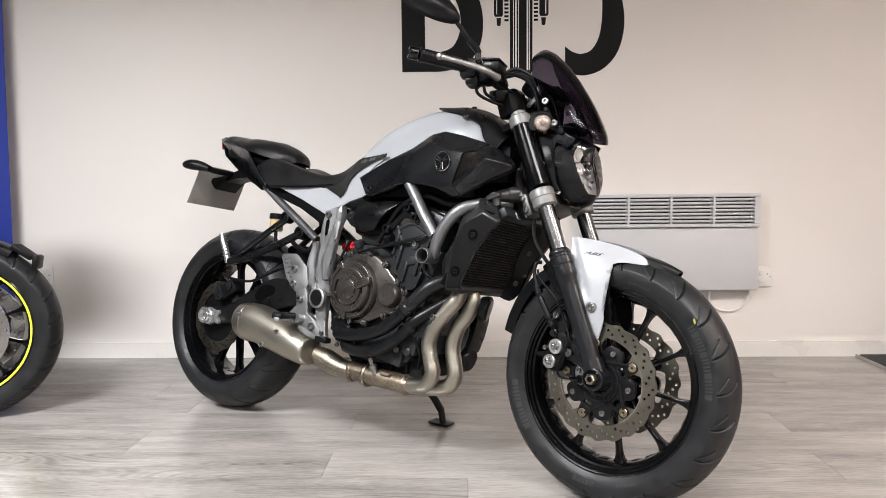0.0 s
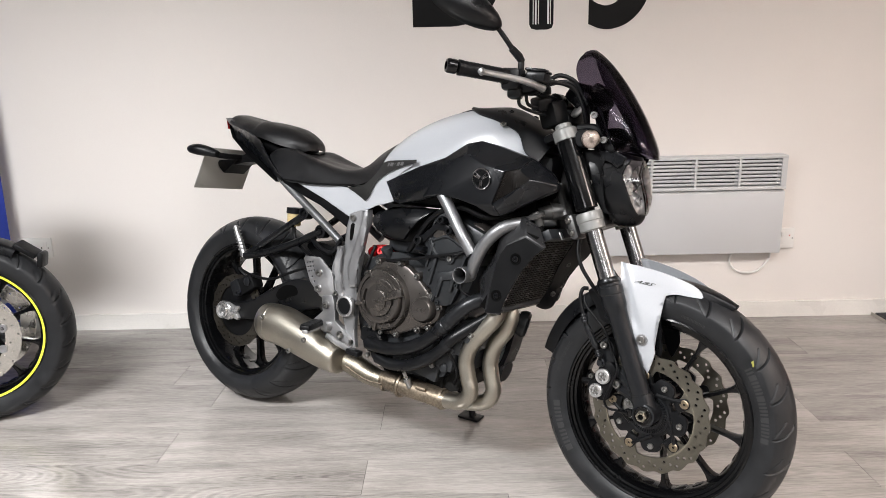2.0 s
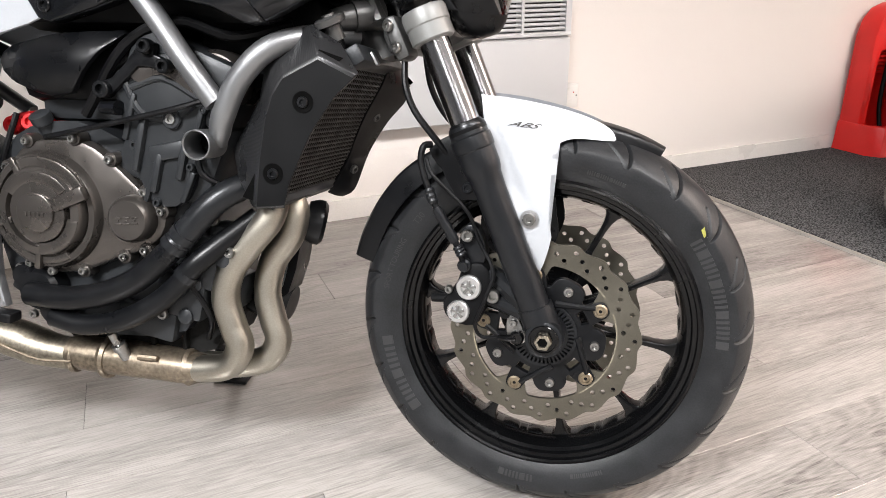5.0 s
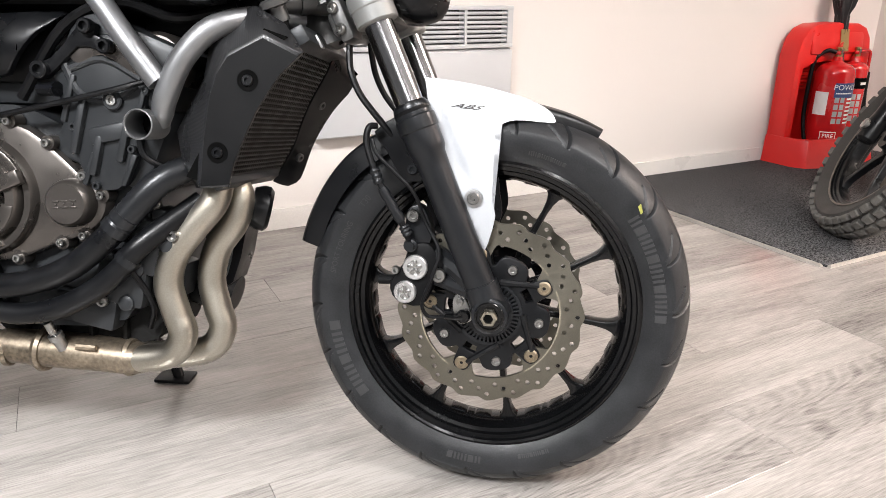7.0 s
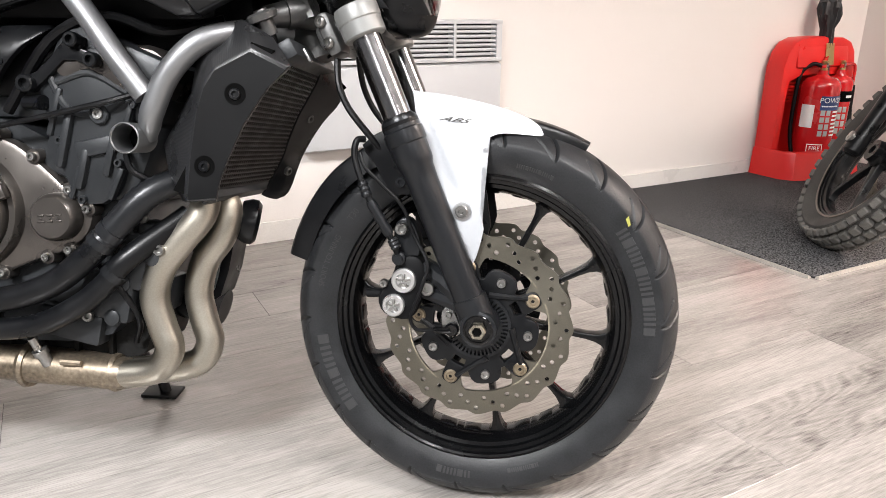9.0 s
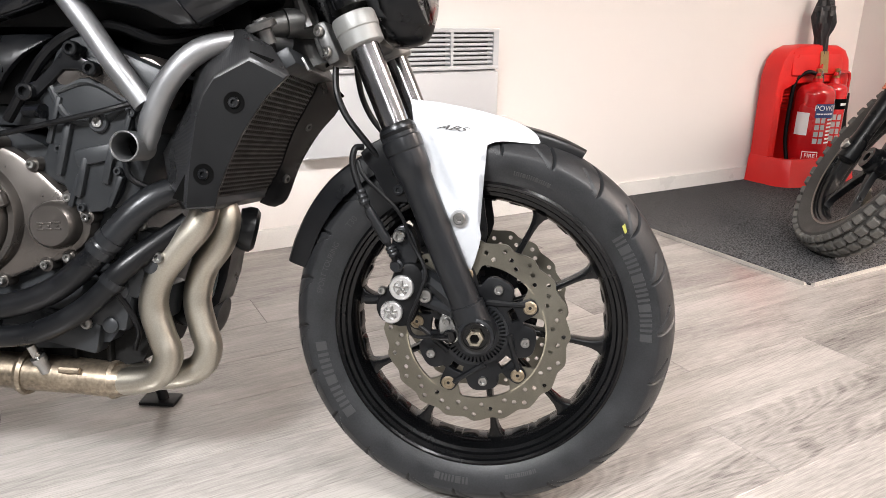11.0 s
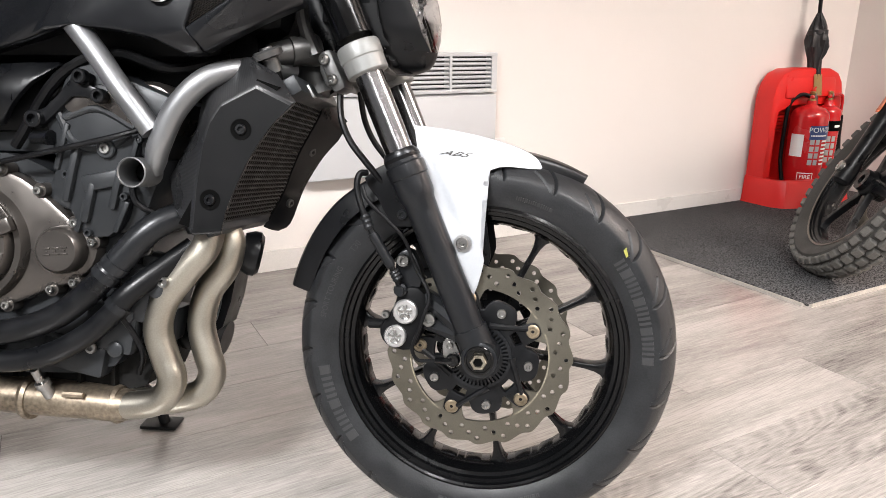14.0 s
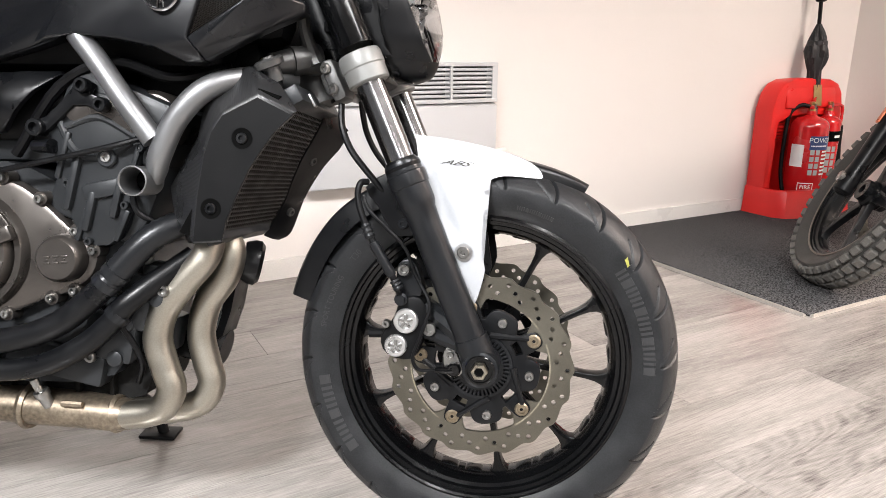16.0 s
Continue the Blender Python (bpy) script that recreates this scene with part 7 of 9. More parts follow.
    part("horn", lathe((1.020, -0.020, 0.440), (0.8, 0.3, -0.2), [(0.030, -0.01), (0.036, 0.004), (0.036, 0.014), (0.030, 0.020), (0.0, 0.022)], 26), M_BLACK, bike, "round black horn")
    part("wiring_loom", tube([(0.70, -0.11, 0.60), (0.78, -0.125, 0.70), (0.86, -0.12, 0.735), (0.94, -0.11, 0.715), (1.02, -0.09, 0.735)], 0.008, 8), M_SOFT, bike)
    for pts in ([(0.600, -0.10, 0.555), (0.585, -0.125, 0.520), (0.560, -0.13, 0.47), (0.555, -0.12, 0.40)], [(0.575, -0.10, 0.60), (0.56, -0.11, 0.55), (0.548, -0.12, 0.50)], [(0.78, -0.115, 0.415), (0.85, -0.13, 0.37), (0.885, -0.11, 0.30), (0.87, -0.09, 0.255)], [(0.885, -0.13, 0.55), (0.90, -0.14, 0.52), (0.93, -0.12, 0.50)]):
        part("wiring", tube(pts, 0.0045, 8), M_SOFT, bike)


def build_radiator():
    def fx(z):
        return 1.019 + (z - 0.495) * 0.57

    lo, hi = 0.486, 0.684
    rad = bmesh.new()
    add_plate(rad, [(fx(lo) - 0.040, lo + 0.01), (fx(lo) - 0.010, lo), (fx(hi) - 0.010, hi), (fx(hi) - 0.040, hi + 0.01)], -0.172, 0.098, bevel=0.003)
    r = part("radiator", rad, M_DARK, bike, "black radiator core with a mesh guard")
    bm = bmesh.new()
    nz, ny = 26, 30
    dz, dy = (hi - lo - 0.022) / nz, 0.262 / ny
    for i in range(nz + 1):
        z = lo + 0.012 + dz * i
        add_box(bm, pose(fx(z), -0.039, z, 0, -29, 0), 0.0016, 0.262, 0.0030)
        for j in range(ny + 1):
            if i < nz:
                y = -0.170 + dy * (j + 0.5 * (i % 2))
                add_box(bm, Matrix.Translation((fx(z + dz / 2), y, z + dz / 2)) @ pose(0, 0, 0, 0, 29.2, 0), 0.0015, 0.0022, dz * 1.1)
    part("guard_mesh", bm, M_GUARD, r, "fine dark metal radiator mesh")
    for z, h in ((lo + 0.002, 0.020), (hi + 0.004, 0.026)):
        part("tank_rail", turned(box(0, 0, 0, 0.026, 0.240, h, 0.003), pose(fx(z) - 0.006, -0.022, z, 0, -29, 0)), M_ENGINE, r)
    part("rail_clip", turned(box(0, 0, 0, 0.004, 0.014, 0.020, 0.001), pose(fx(hi + 0.004) + 0.010, -0.085, hi + 0.004, 0, -29, 0)), M_ALU, r)
    # the far side's shroud, turned forward
    rows = [[(1.098, 0.070, 0.700), (1.108, 0.085, 0.704), (1.112, 0.102, 0.703)], [(1.124, 0.050, 0.684), (1.130, 0.075, 0.692), (1.133, 0.102, 0.690)], [(1.122, 0.035, 0.660), (1.136, 0.070, 0.668), (1.141, 0.102, 0.673)], [(1.108, 0.030, 0.632), (1.130, 0.068, 0.636), (1.147, 0.102, 0.638)],
            [(1.090, 0.034, 0.602), (1.102, 0.066, 0.600), (1.114, 0.102, 0.598)], [(1.070, 0.050, 0.566), (1.080, 0.072, 0.563), (1.089, 0.102, 0.560)], [(1.052, 0.070, 0.534), (1.062, 0.085, 0.532), (1.074, 0.102, 0.530)], [(1.022, 0.074, 0.484), (1.042, 0.088, 0.482), (1.054, 0.102, 0.479)], [(1.014, 0.076, 0.474), (1.024, 0.088, 0.468), (1.032, 0.102, 0.465)]]
    part("shroud", loft(rows, 3, 0.003, mirror=False), M_BLACK, r, "black plastic radiator shroud")
    for x, y, z in ((1.100, 0.064, 0.605), (1.058, 0.078, 0.517)):
        part("bolt", bolt((x, y, z), (0.85, -0.4, -0.4), 0.0075, 0.006), M_YOKE, r)
    flat = [(1.089, 0.686), (1.139, 0.662), (1.113, 0.638), (1.094, 0.612), (1.076, 0.585), (1.059, 0.549), (1.043, 0.512), (1.036, 0.483), (0.994, 0.479), (1.001, 0.545), (1.011, 0.603), (1.022, 0.636), (1.038, 0.660)]
    rear = [(1.063, 0.729, 0.142), (1.106, 0.705, 0.142), (1.007, 0.690, 0.142), (0.988, 0.630, 0.138), (0.943, 0.557, 0.130), (0.949, 0.517, 0.130), (0.973, 0.478, 0.140)]
    for s in (-1, 1):
        cd = lambda x, z: 0.178
        bm = bmesh.new()
        fv = [bm.verts.new((x, s * 0.178, z)) for x, z in flat]
        rv = [bm.verts.new((x, s * y, z)) for x, z, y in rear]
        bm.faces.new(fv)
        n = len(flat)
        # the bevelled faces from the flat one's top and rear edge down to the outer edge
        for quad in ((fv[0], fv[1], rv[1], rv[0]), (fv[0], rv[0], rv[2], fv[12]), (fv[12], rv[2], fv[11]), (fv[11], rv[2], rv[3], fv[10]), (fv[10], rv[3], rv[4], fv[9]), (fv[9], rv[4], rv[5], fv[8]), (fv[8], rv[5], rv[6], fv[7])):
            bm.faces.new(quad)
        ins = [bm.verts.new((v.co.x - 0.004, s * 0.166, v.co.z - 0.002)) for v in fv[1:8]]
        for i in range(6):
            bm.faces.new((fv[1 + i], fv[2 + i], ins[i + 1], ins[i]))
        bmesh.ops.recalc_face_normals(bm, faces=bm.faces)
        es = [e for e in bm.edges if len(e.link_faces) == 2 and e.calc_face_angle(0) > 0.25]
        bmesh.ops.bevel(bm, geom=es, offset=0.004, segments=3, affect="EDGES", profile=0.5)
        p = part("radiator_cover", bm, M_CARBON, bike, "matt black carbon-look radiator side cover", 50)
        inner = [(x + (1.05 - x) * 0.05, z + (0.58 - z) * 0.05) for x, z in flat]
        part("flat_panel", plate(inner, s * 0.1778, s * 0.1788), M_MATT, p, "plain matt black centre panel")
        for x, z in ((1.066, 0.626), (1.022, 0.530)):
            # dark disc round the bolt, coloured as the shade of a sunk seat
            part("recess", lathe((x, s * (cd(x, z) - 0.004), z), (0, s, 0), [(0.0145, 0.0), (0.0145, 0.0056), (0.0135, 0.0056), (0.0125, 0.0052), (0, 0.0052)], 24), M_DARK, p)
            part("bolt", bolt((x, s * (cd(x, z)), z), (0, s, 0), 0.0075, 0.005), M_BLACK, p)
    part("radiator_cap", lathe((1.090, -0.128, 0.728), (-0.35, -0.30, 1), [(0.012, -0.02), (0.012, 0), (0.021, 0.002), (0.022, 0.010), (0.018, 0.013), (0.010, 0.013), (0.009, 0.016), (0, 0.016)], 18), M_YOKE, r, "aluminium radiator cap")
    part("filler_neck", tube([(1.098, -0.118, 0.690), (1.091, -0.126, 0.724)], 0.011, 12), M_MATT, r)


def carbon_mat():
    """Black plastic moulded with a twill weave."""
    m = mat("carbon_look_plastic", (0.012, 0.0122, 0.013), 0.30, 0.0, 0.2, 15, 500, 0.0, spec=0.5)
    n, l = m.node_tree.nodes, m.node_tree.links
    tc, mp, wv, bp = n.new("ShaderNodeTexCoord"), n.new("ShaderNodeMapping"), n.new("ShaderNodeTexWave"), n.new("ShaderNodeBump")
    mp.inputs["Rotation"].default_value = (0, radians(38), radians(20))
    wv.inputs["Scale"].default_value = 120
    l.new(tc.outputs["Object"], mp.inputs[0])
    l.new(mp.outputs[0], wv.inputs["Vector"])
    bp.inputs["Strength"].default_value, bp.inputs["Distance"].default_value = 0.14, 0.0008
    l.new(wv.outputs["Fac"], bp.inputs["Height"])
    l.new(bp.outputs[0], n["Principled BSDF"].inputs["Normal"])
    return m


M_CARBON = carbon_mat()


def build_exhaust():
    h1 = [(0.962, -0.075, 0.530), (0.984, -0.088, 0.492), (0.982, -0.098, 0.456), (0.952, -0.102, 0.418), (0.920, -0.103, 0.375), (0.908, -0.103, 0.330), (0.918, -0.102, 0.285), (0.928, -0.102, 0.250), (0.908, -0.102, 0.218), (0.860, -0.100, 0.207), (0.810, -0.098, 0.205)]
    h2 = [(0.955, -0.035, 0.530), (0.982, -0.045, 0.494), (1.004, -0.052, 0.460), (0.995, -0.055, 0.420), (0.968, -0.056, 0.380), (0.956, -0.056, 0.330), (0.964, -0.056, 0.285), (0.972, -0.056, 0.250), (0.954, -0.058, 0.218), (0.905, -0.066, 0.206), (0.810, -0.080, 0.203)]
    ex = part("exhaust", tube(h1, 0.0218, 20, 6), M_EXH, bike, "brushed stainless exhaust header")
    part("second_header", tube(h2, 0.0218, 20, 6), M_EXH, ex, "brushed stainless exhaust header")
    part("collector", rings([(0.860, -0.096, 0.206, 0.024, 0.023, 2), (0.835, -0.094, 0.206, 0.030, 0.025, 2.4), (0.790, -0.092, 0.209, 0.034, 0.025, 2.6), (0.720, -0.094, 0.213, 0.033, 0.027, 2.4), (0.665, -0.100, 0.217, 0.030, 0.027, 2.2), (0.640, -0.104, 0.221, 0.026, 0.025, 2)], 24), M_HEAT, ex, "heat-tinted dirty stainless collector")
    part("link_pipe", tube([(0.660, -0.101, 0.214), (0.620, -0.104, 0.217), (0.580, -0.108, 0.226), (0.545, -0.112, 0.238), (0.510, -0.118, 0.246), (0.470, -0.124, 0.252)], [0.024, 0.027, 0.031, 0.032, 0.029, 0.026], 24), M_LINK, ex, "grimy stainless link pipe")
    bm = bmesh.new()
    for y in (-0.1405, -0.085):
        add_tube(bm, [(0.655, y + 0.008, 0.214), (0.610, y - 0.001, 0.216), (0.575, y - 0.004, 0.226), (0.535, y - 0.004, 0.240), (0.500, y, 0.249)], 0.0022, 8)
    part("seam", bm, M_HEAT, ex, "pressed weld seam along the link pipe")
    for x, y, z, r, d in ((0.838, -0.094, 0.206, 0.028, (1, 0, 0.05)), (0.645, -0.102, 0.215, 0.0285, (1, 0.1, -0.1)), (0.700, -0.096, 0.2135, 0.034, (1, 0, -0.06))):
        part("clamp_band", lathe((x, y, z), d, [(r - 0.004, -0.007), (r, -0.006), (r + 0.002, 0), (r, 0.006), (r - 0.004, 0.007)], 28), M_HEAT, ex)
    bm = bmesh.new()
    add_lathe(bm, (0.742, -0.122, 0.232), (-0.25, -0.35, 0.9), [(0.009, -0.01), (0.009, 0.008), (0.0115, 0.009), (0.0115, 0.018), (0.007, 0.020), (0.0065, 0.040), (0, 0.040)], 12)
    part("oxygen_sensor", bm, M_STEEL, ex, "oxygen sensor with its cable")
    part("sensor_cable", tube([(0.732, -0.136, 0.270), (0.715, -0.140, 0.285), (0.66, -0.130, 0.275), (0.62, -0.11, 0.270)], 0.0035, 8), M_SOFT, ex)
    part("collector_bolt", tube([(0.800, -0.125, 0.228), (0.770, -0.128, 0.230)], 0.005, 8), M_HEAT, ex)
    mf = part("muffler", rings([(0.190, -0.150, 0.322, 0.028, 0.028, 2.0), (0.193, -0.150, 0.322, 0.044, 0.046, 2.0), (0.204, -0.150, 0.321, 0.052, 0.056, 2.1), (0.228, -0.150, 0.319, 0.056, 0.060, 2.2), (0.285, -0.150, 0.316, 0.057, 0.061, 2.2), (0.360, -0.150, 0.299, 0.056, 0.059, 2.2), (0.430, -0.149, 0.280, 0.055, 0.0545, 2.3), (0.478, -0.148, 0.266, 0.052, 0.0485, 2.3), (0.503, -0.147, 0.259, 0.048, 0.0430, 2.3), (0.511, -0.146, 0.257, 0.042, 0.0370, 2.2), (0.514, -0.145, 0.256, 0.020, 0.018, 2)], 32), M_EXH, ex, "short stubby brushed stainless silencer")
    # shallow dark dish: the outlet's inner shade is painted, the end is closed
    part("tail_hole_shade", lathe((0.179, -0.150, 0.318), (-1, 0, 0.25), [(0.026, -0.004), (0.028, 0.002), (0.023, 0.003), (0.021, -0.002), (0.0, -0.002)], 24), M_DARK, mf)
    for x, y, z in ((0.412, -0.200, 0.306), (0.352, -0.200, 0.262), (0.238, -0.203, 0.345)):
        part("bolt", bolt((x, y, z), (0, -1, 0.1), 0.008, 0.006), M_STEEL, mf)
    part("seam_ring", rings([(0.232, -0.150, 0.3190, 0.0562, 0.0602, 2.2), (0.236, -0.150, 0.3187, 0.0575, 0.0618, 2.2), (0.240, -0.150, 0.3184, 0.0566, 0.0606, 2.2)], 32), M_EXH, mf)


def build_stand():
    st = part("side_stand", tube([(0.640, 0.100, 0.300), (0.680, 0.150, 0.200), (0.720, 0.205, 0.140), (0.742, 0.236, 0.090)], [0.014, 0.013, 0.012, 0.012], 12), M_BLACK, bike, "black steel side stand, folded out")
    part("foot", turned(box(0, 0, 0, 0.075, 0.045, 0.008, 0.003), pose(0.745, 0.240, 0.0505, 10.5, 0, 0)), M_BLACK, st)
    part("lower_leg", tube([(0.742, 0.236, 0.090), (0.752, 0.240, 0.052)], 0.011, 12), M_BLACK, st)


for build in (build_front_wheel, build_rear_wheel, build_fork, build_fender, build_brakes, build_headlight, build_screen, build_bars, build_tank, build_seat, build_frame, build_swingarm, build_engine, build_radiator, build_exhaust, build_stand):
    build()


# ---- the wall: heater, sockets, lettering, banner ----
def build_heater():
    x0, x1, z0, z1, yf = 0.572, 1.326, 0.302, 0.722, 3.156
    h = thing("panel_heater", pose((x0 + x1) / 2, NORTH, (z0 + z1) / 2), "white electric panel heater with louvred vents on the wall", "heater")
    m = h.matrix_world.inverted()
    bm = bmesh.new()
    # body with an open top band for the louvres
    add_box(bm, pose((x0 + x1) / 2, (yf + NORTH) / 2 + 0.006, (z0 + 0.578) / 2), x1 - x0, NORTH - yf - 0.012, 0.578 - z0, 0.006)
    part("body", turned(bm, m), M_HEATER, h)
    part("front_panel", turned(box((x0 + x1) / 2, yf + 0.003, (z0 + 0.572) / 2 + 0.002, x1 - x0 - 0.004, 0.008, 0.566 - z0, 0.003), m), M_HEATER, h)
    bm = bmesh.new()
    w = (x1 - x0 - 0.026) / 4
    zl, zh = 0.594, 0.708
    add_box(bm, pose((x0 + x1) / 2, (yf + NORTH) / 2, (0.580 + zl) / 2), x1 - x0, NORTH - yf, zl - 0.580, 0.002)
    add_box(bm, pose((x0 + x1) / 2, (yf + NORTH) / 2, (zh + z1) / 2), x1 - x0, NORTH - yf, z1 - zh, 0.003)
    for k in range(5):
        xx = x0 + 0.013 + w * k
        ww = 0.022 if k in (0, 4) else 0.010
        add_box(bm, pose(min(max(xx, x0 + 0.011), x1 - 0.011), (yf + NORTH) / 2, (zl + zh) / 2), ww, NORTH - yf - 0.002, zh - zl + 0.004)
    part("grille_frame", turned(bm, m), M_HEATER, h)
    for k in range(4):
        for i in range(7):
            z = zl + 0.008 + (zh - zl - 0.006) * i / 7
            part("slat", turned(box(x0 + 0.013 + w * (k + 0.5), yf + 0.009, z + 0.003, w - 0.004, 0.010, 0.0050, 0, (38, 0, 0)), m), M_HEATER, h)
    # dark backing sheet: the shade between the slats is put into its colour
    part("grille_back", turned(box((x0 + x1) / 2, NORTH - 0.016, (zl + zh) / 2, x1 - x0 - 0.03, 0.012, zh - zl), m), mat("painted_gap_shade", (0.05, 0.049, 0.047), 0.6, 0.3), h)
    c = tagged(put("heater_cable", tube([(1.300, NORTH - 0.03, 0.305), (1.302, NORTH - 0.012, 0.262), (1.262, NORTH - 0.010, 0.214), (1.205, NORTH - 0.010, 0.206), (1.160, NORTH - 0.010, 0.222), (1.135, NORTH - 0.012, 0.262), (1.135, NORTH - 0.03, 0.305)], 0.0045, 8, 6), M_SOCKET), "white power cable looped under the heater", "cable")


def wall_plate(x, z, w, label, double):
    s = thing("wall_socket", pose(x, NORTH, z), label, "socket")
    part("plate", box(0, -0.006, 0, w, 0.012, 0.088, 0.003), M_SOCKET, s)
    for dx in ((-0.036, 0.036) if double else (0.0,)):
        part("rocker", box(dx + (0.012 if double else -0.006), -0.0135, 0.016, 0.014, 0.006, 0.024, 0.002), M_SOCKET, s)
        if double:
            bm = bmesh.new()
            for ex, ez, sx, sz in ((0, 0.012, 0.004, 0.009), (-0.011, -0.012, 0.007, 0.004), (0.011, -0.012, 0.007, 0.004)):
                add_box(bm, pose(dx - 0.006 + ex, -0.0122, -0.012 + ez), sx, 0.001, sz)
            # dark chips on the plate paint the shade inside the pin holes
            part("pin_hole_shade", bm, M_DARK, s)
    for dx in (-w * 0.4, w * 0.4):
        part("screw", bolt((dx, -0.012, 0), (0, -1, 0), 0.003, 0.0012), M_STEEL, s)
    if not double:
        part("fuse_carrier", box(-0.002, -0.0135, -0.018, 0.026, 0.004, 0.014, 0.001), M_SOCKET, s)
        part("neon", box(0.022, -0.0125, 0.012, 0.005, 0.003, 0.005, 0.001), M_RED, s)


def build_logo():
    def ribbon(inner, outer):
        return [(v.x, v.y) for v in spline([(x, z, 0) for x, z in inner], 8)] + [(v.x, v.y) for v in spline([(x, z, 0) for x, z in outer[::-1]], 8)]

    b = thing("wall_letter", pose(0, 0, 0), "large black vinyl letter shape with a round bowl on the wall", "wall sticker", "logo on the wall")
    part("stem", plate([(-0.205, 1.262), (-0.104, 1.262), (-0.104, 2.02), (-0.205, 2.02)], NORTH - 0.0015, NORTH + 0.001), M_VINYL, b)
    part("bowl", plate(ribbon([(-0.104, 1.345), (-0.04, 1.345), (0.018, 1.370), (0.048, 1.440), (0.045, 1.520), (0.015, 1.580), (-0.04, 1.600), (-0.104, 1.600)], [(-0.104, 1.262), (-0.02, 1.264), (0.070, 1.290), (0.128, 1.360), (0.147, 1.450), (0.135, 1.550), (0.090, 1.625), (0.03, 1.665), (-0.104, 1.680)]), NORTH - 0.0015, NORTH + 0.001), M_VINYL, b)
    part("upper_bowl", plate(ribbon([(-0.104, 1.740), (-0.03, 1.745), (0.020, 1.79), (0.030, 1.85), (0.0, 1.92), (-0.04, 1.94), (-0.104, 1.945)], [(-0.104, 1.682), (0.03, 1.668), (0.090, 1.72), (0.120, 1.83), (0.090, 1.95), (0.02, 2.01), (-0.104, 2.02)]), NORTH - 0.0015, NORTH + 0.001), M_VINYL, b)
    s = thing("wall_letter", pose(0, 0, 0), "large black vinyl hook-shaped letter on the wall", "wall sticker", "logo on the wall")
    part("hook", plate(ribbon([(0.499, 1.360), (0.530, 1.338), (0.570, 1.328), (0.612, 1.345), (0.642, 1.395), (0.655, 1.470), (0.655, 1.560), (0.640, 1.630), (0.600, 1.70), (0.545, 1.76)], [(0.499, 1.258), (0.545, 1.240), (0.596, 1.238), (0.660, 1.262), (0.716, 1.320), (0.745, 1.400), (0.750, 1.490), (0.730, 1.590), (0.690, 1.70), (0.62, 1.79)]), NORTH - 0.0015, NORTH + 0.001), M_VINYL, s)
    part("upper_hook", plate(ribbon([(0.545, 1.7605), (0.52, 1.82), (0.54, 1.90), (0.60, 1.94), (0.68, 1.90)], [(0.62, 1.7905), (0.605, 1.83), (0.61, 1.86), (0.63, 1.87), (0.68, 1.84)][::1]), NORTH - 0.0015, NORTH + 0.001), M_VINYL, s)
    f = thing("wall_emblem", pose(0, 0, 0), "black vinyl fork and wheel emblem with white lines on the wall", "wall sticker", "logo on the wall")
    part("tube", plate([(0.262, 1.262), (0.270, 1.246), (0.290, 1.241), (0.335, 1.241), (0.352, 1.246), (0.359, 1.262), (0.359, 2.02), (0.262, 2.02)], NORTH - 0.0015, NORTH + 0.001), M_VINYL, f)
    for x, w in ((0.276, 0.003), (0.285, 0.006), (0.297, 0.003), (0.334, 0.007), (0.345, 0.003)):
        part("line", plate([(x, 1.262), (x + w, 1.262), (x + w, 2.0), (x, 2.0)], NORTH - 0.0032, NORTH - 0.0012), M_PAPER, f)
    for s2 in (-1, 1):
        c = 0.3105
        q = lambda x: c + s2 * x
        part("side_tube", plate([(q(0.078), 1.498), (q(0.082), 1.490), (q(0.112), 1.490), (q(0.117), 1.498), (q(0.117), 2.0), (q(0.078), 2.0)], NORTH - 0.0015, NORTH + 0.001), M_VINYL, f)
        part("foot", plate([(q(0.088), 1.455), (q(0.092), 1.451), (q(0.100), 1.451), (q(0.104), 1.455), (q(0.106), 1.484), (q(0.086), 1.484)], NORTH - 0.0015, NORTH + 0.001), M_VINYL, f)
        part("line", plate([(q(0.103), 1.50), (q(0.107), 1.50), (q(0.107), 2.0), (q(0.103), 2.0)], NORTH - 0.0032, NORTH - 0.0012), M_PAPER, f)
        for i in range(22):
            z = 1.470 + 0.0165 * i
            part("rib", plate([(q(0.054), z), (q(0.072), z), (q(0.072), z + 0.009), (q(0.054), z + 0.009)], NORTH - 0.0015, NORTH + 0.001), M_VINYL, f)


def build_banner():
    b = thing("roller_banner", pose(-2.345, 3.14, 0), "tall dark blue roller banner with white lettering", "banner")
    part("sheet", plate([(-0.40, 0.07), (0.398, 0.07), (0.443, 2.03), (-0.36, 2.03)], -0.001, 0.001), M_BLUE, b)
    part("base", box(0, 0, 0.035, 0.86, 0.16, 0.07, 0.012), M_ALU, b, "silver roller base")
    part("top_rail", box(0.04, 0, 2.035, 0.83, 0.02, 0.022, 0.004), M_ALU, b)
    for words, size, x, z in (("?", 0.085, 0.388, 1.545), ("ce?", 0.036, 0.372, 1.335)):
        part("lettering", turned(text_mesh(words, size), pose(x, -0.0022, z, 90, 0, 0)), M_PAPER, b, "white printed lettering")
    part("ring_print", lathe((0.308, -0.0015, 0.715), (0, -1, 0), [(0.030, 0), (0.040, 0), (0.040, 0.001), (0.030, 0.001)], 30, closed=True), M_PAPER, b)
    bm = bmesh.new()
    for k in range(3):
        add_box(bm, pose(0.308, -0.002, 0.715, 0, 60 * k, 0), 0.050, 0.001, 0.006)
    part("star_print", bm, M_PAPER, b)


build_heater()
wall_plate(1.362, 0.357, 0.088, "white fused spur switch on the wall beside the heater", False)
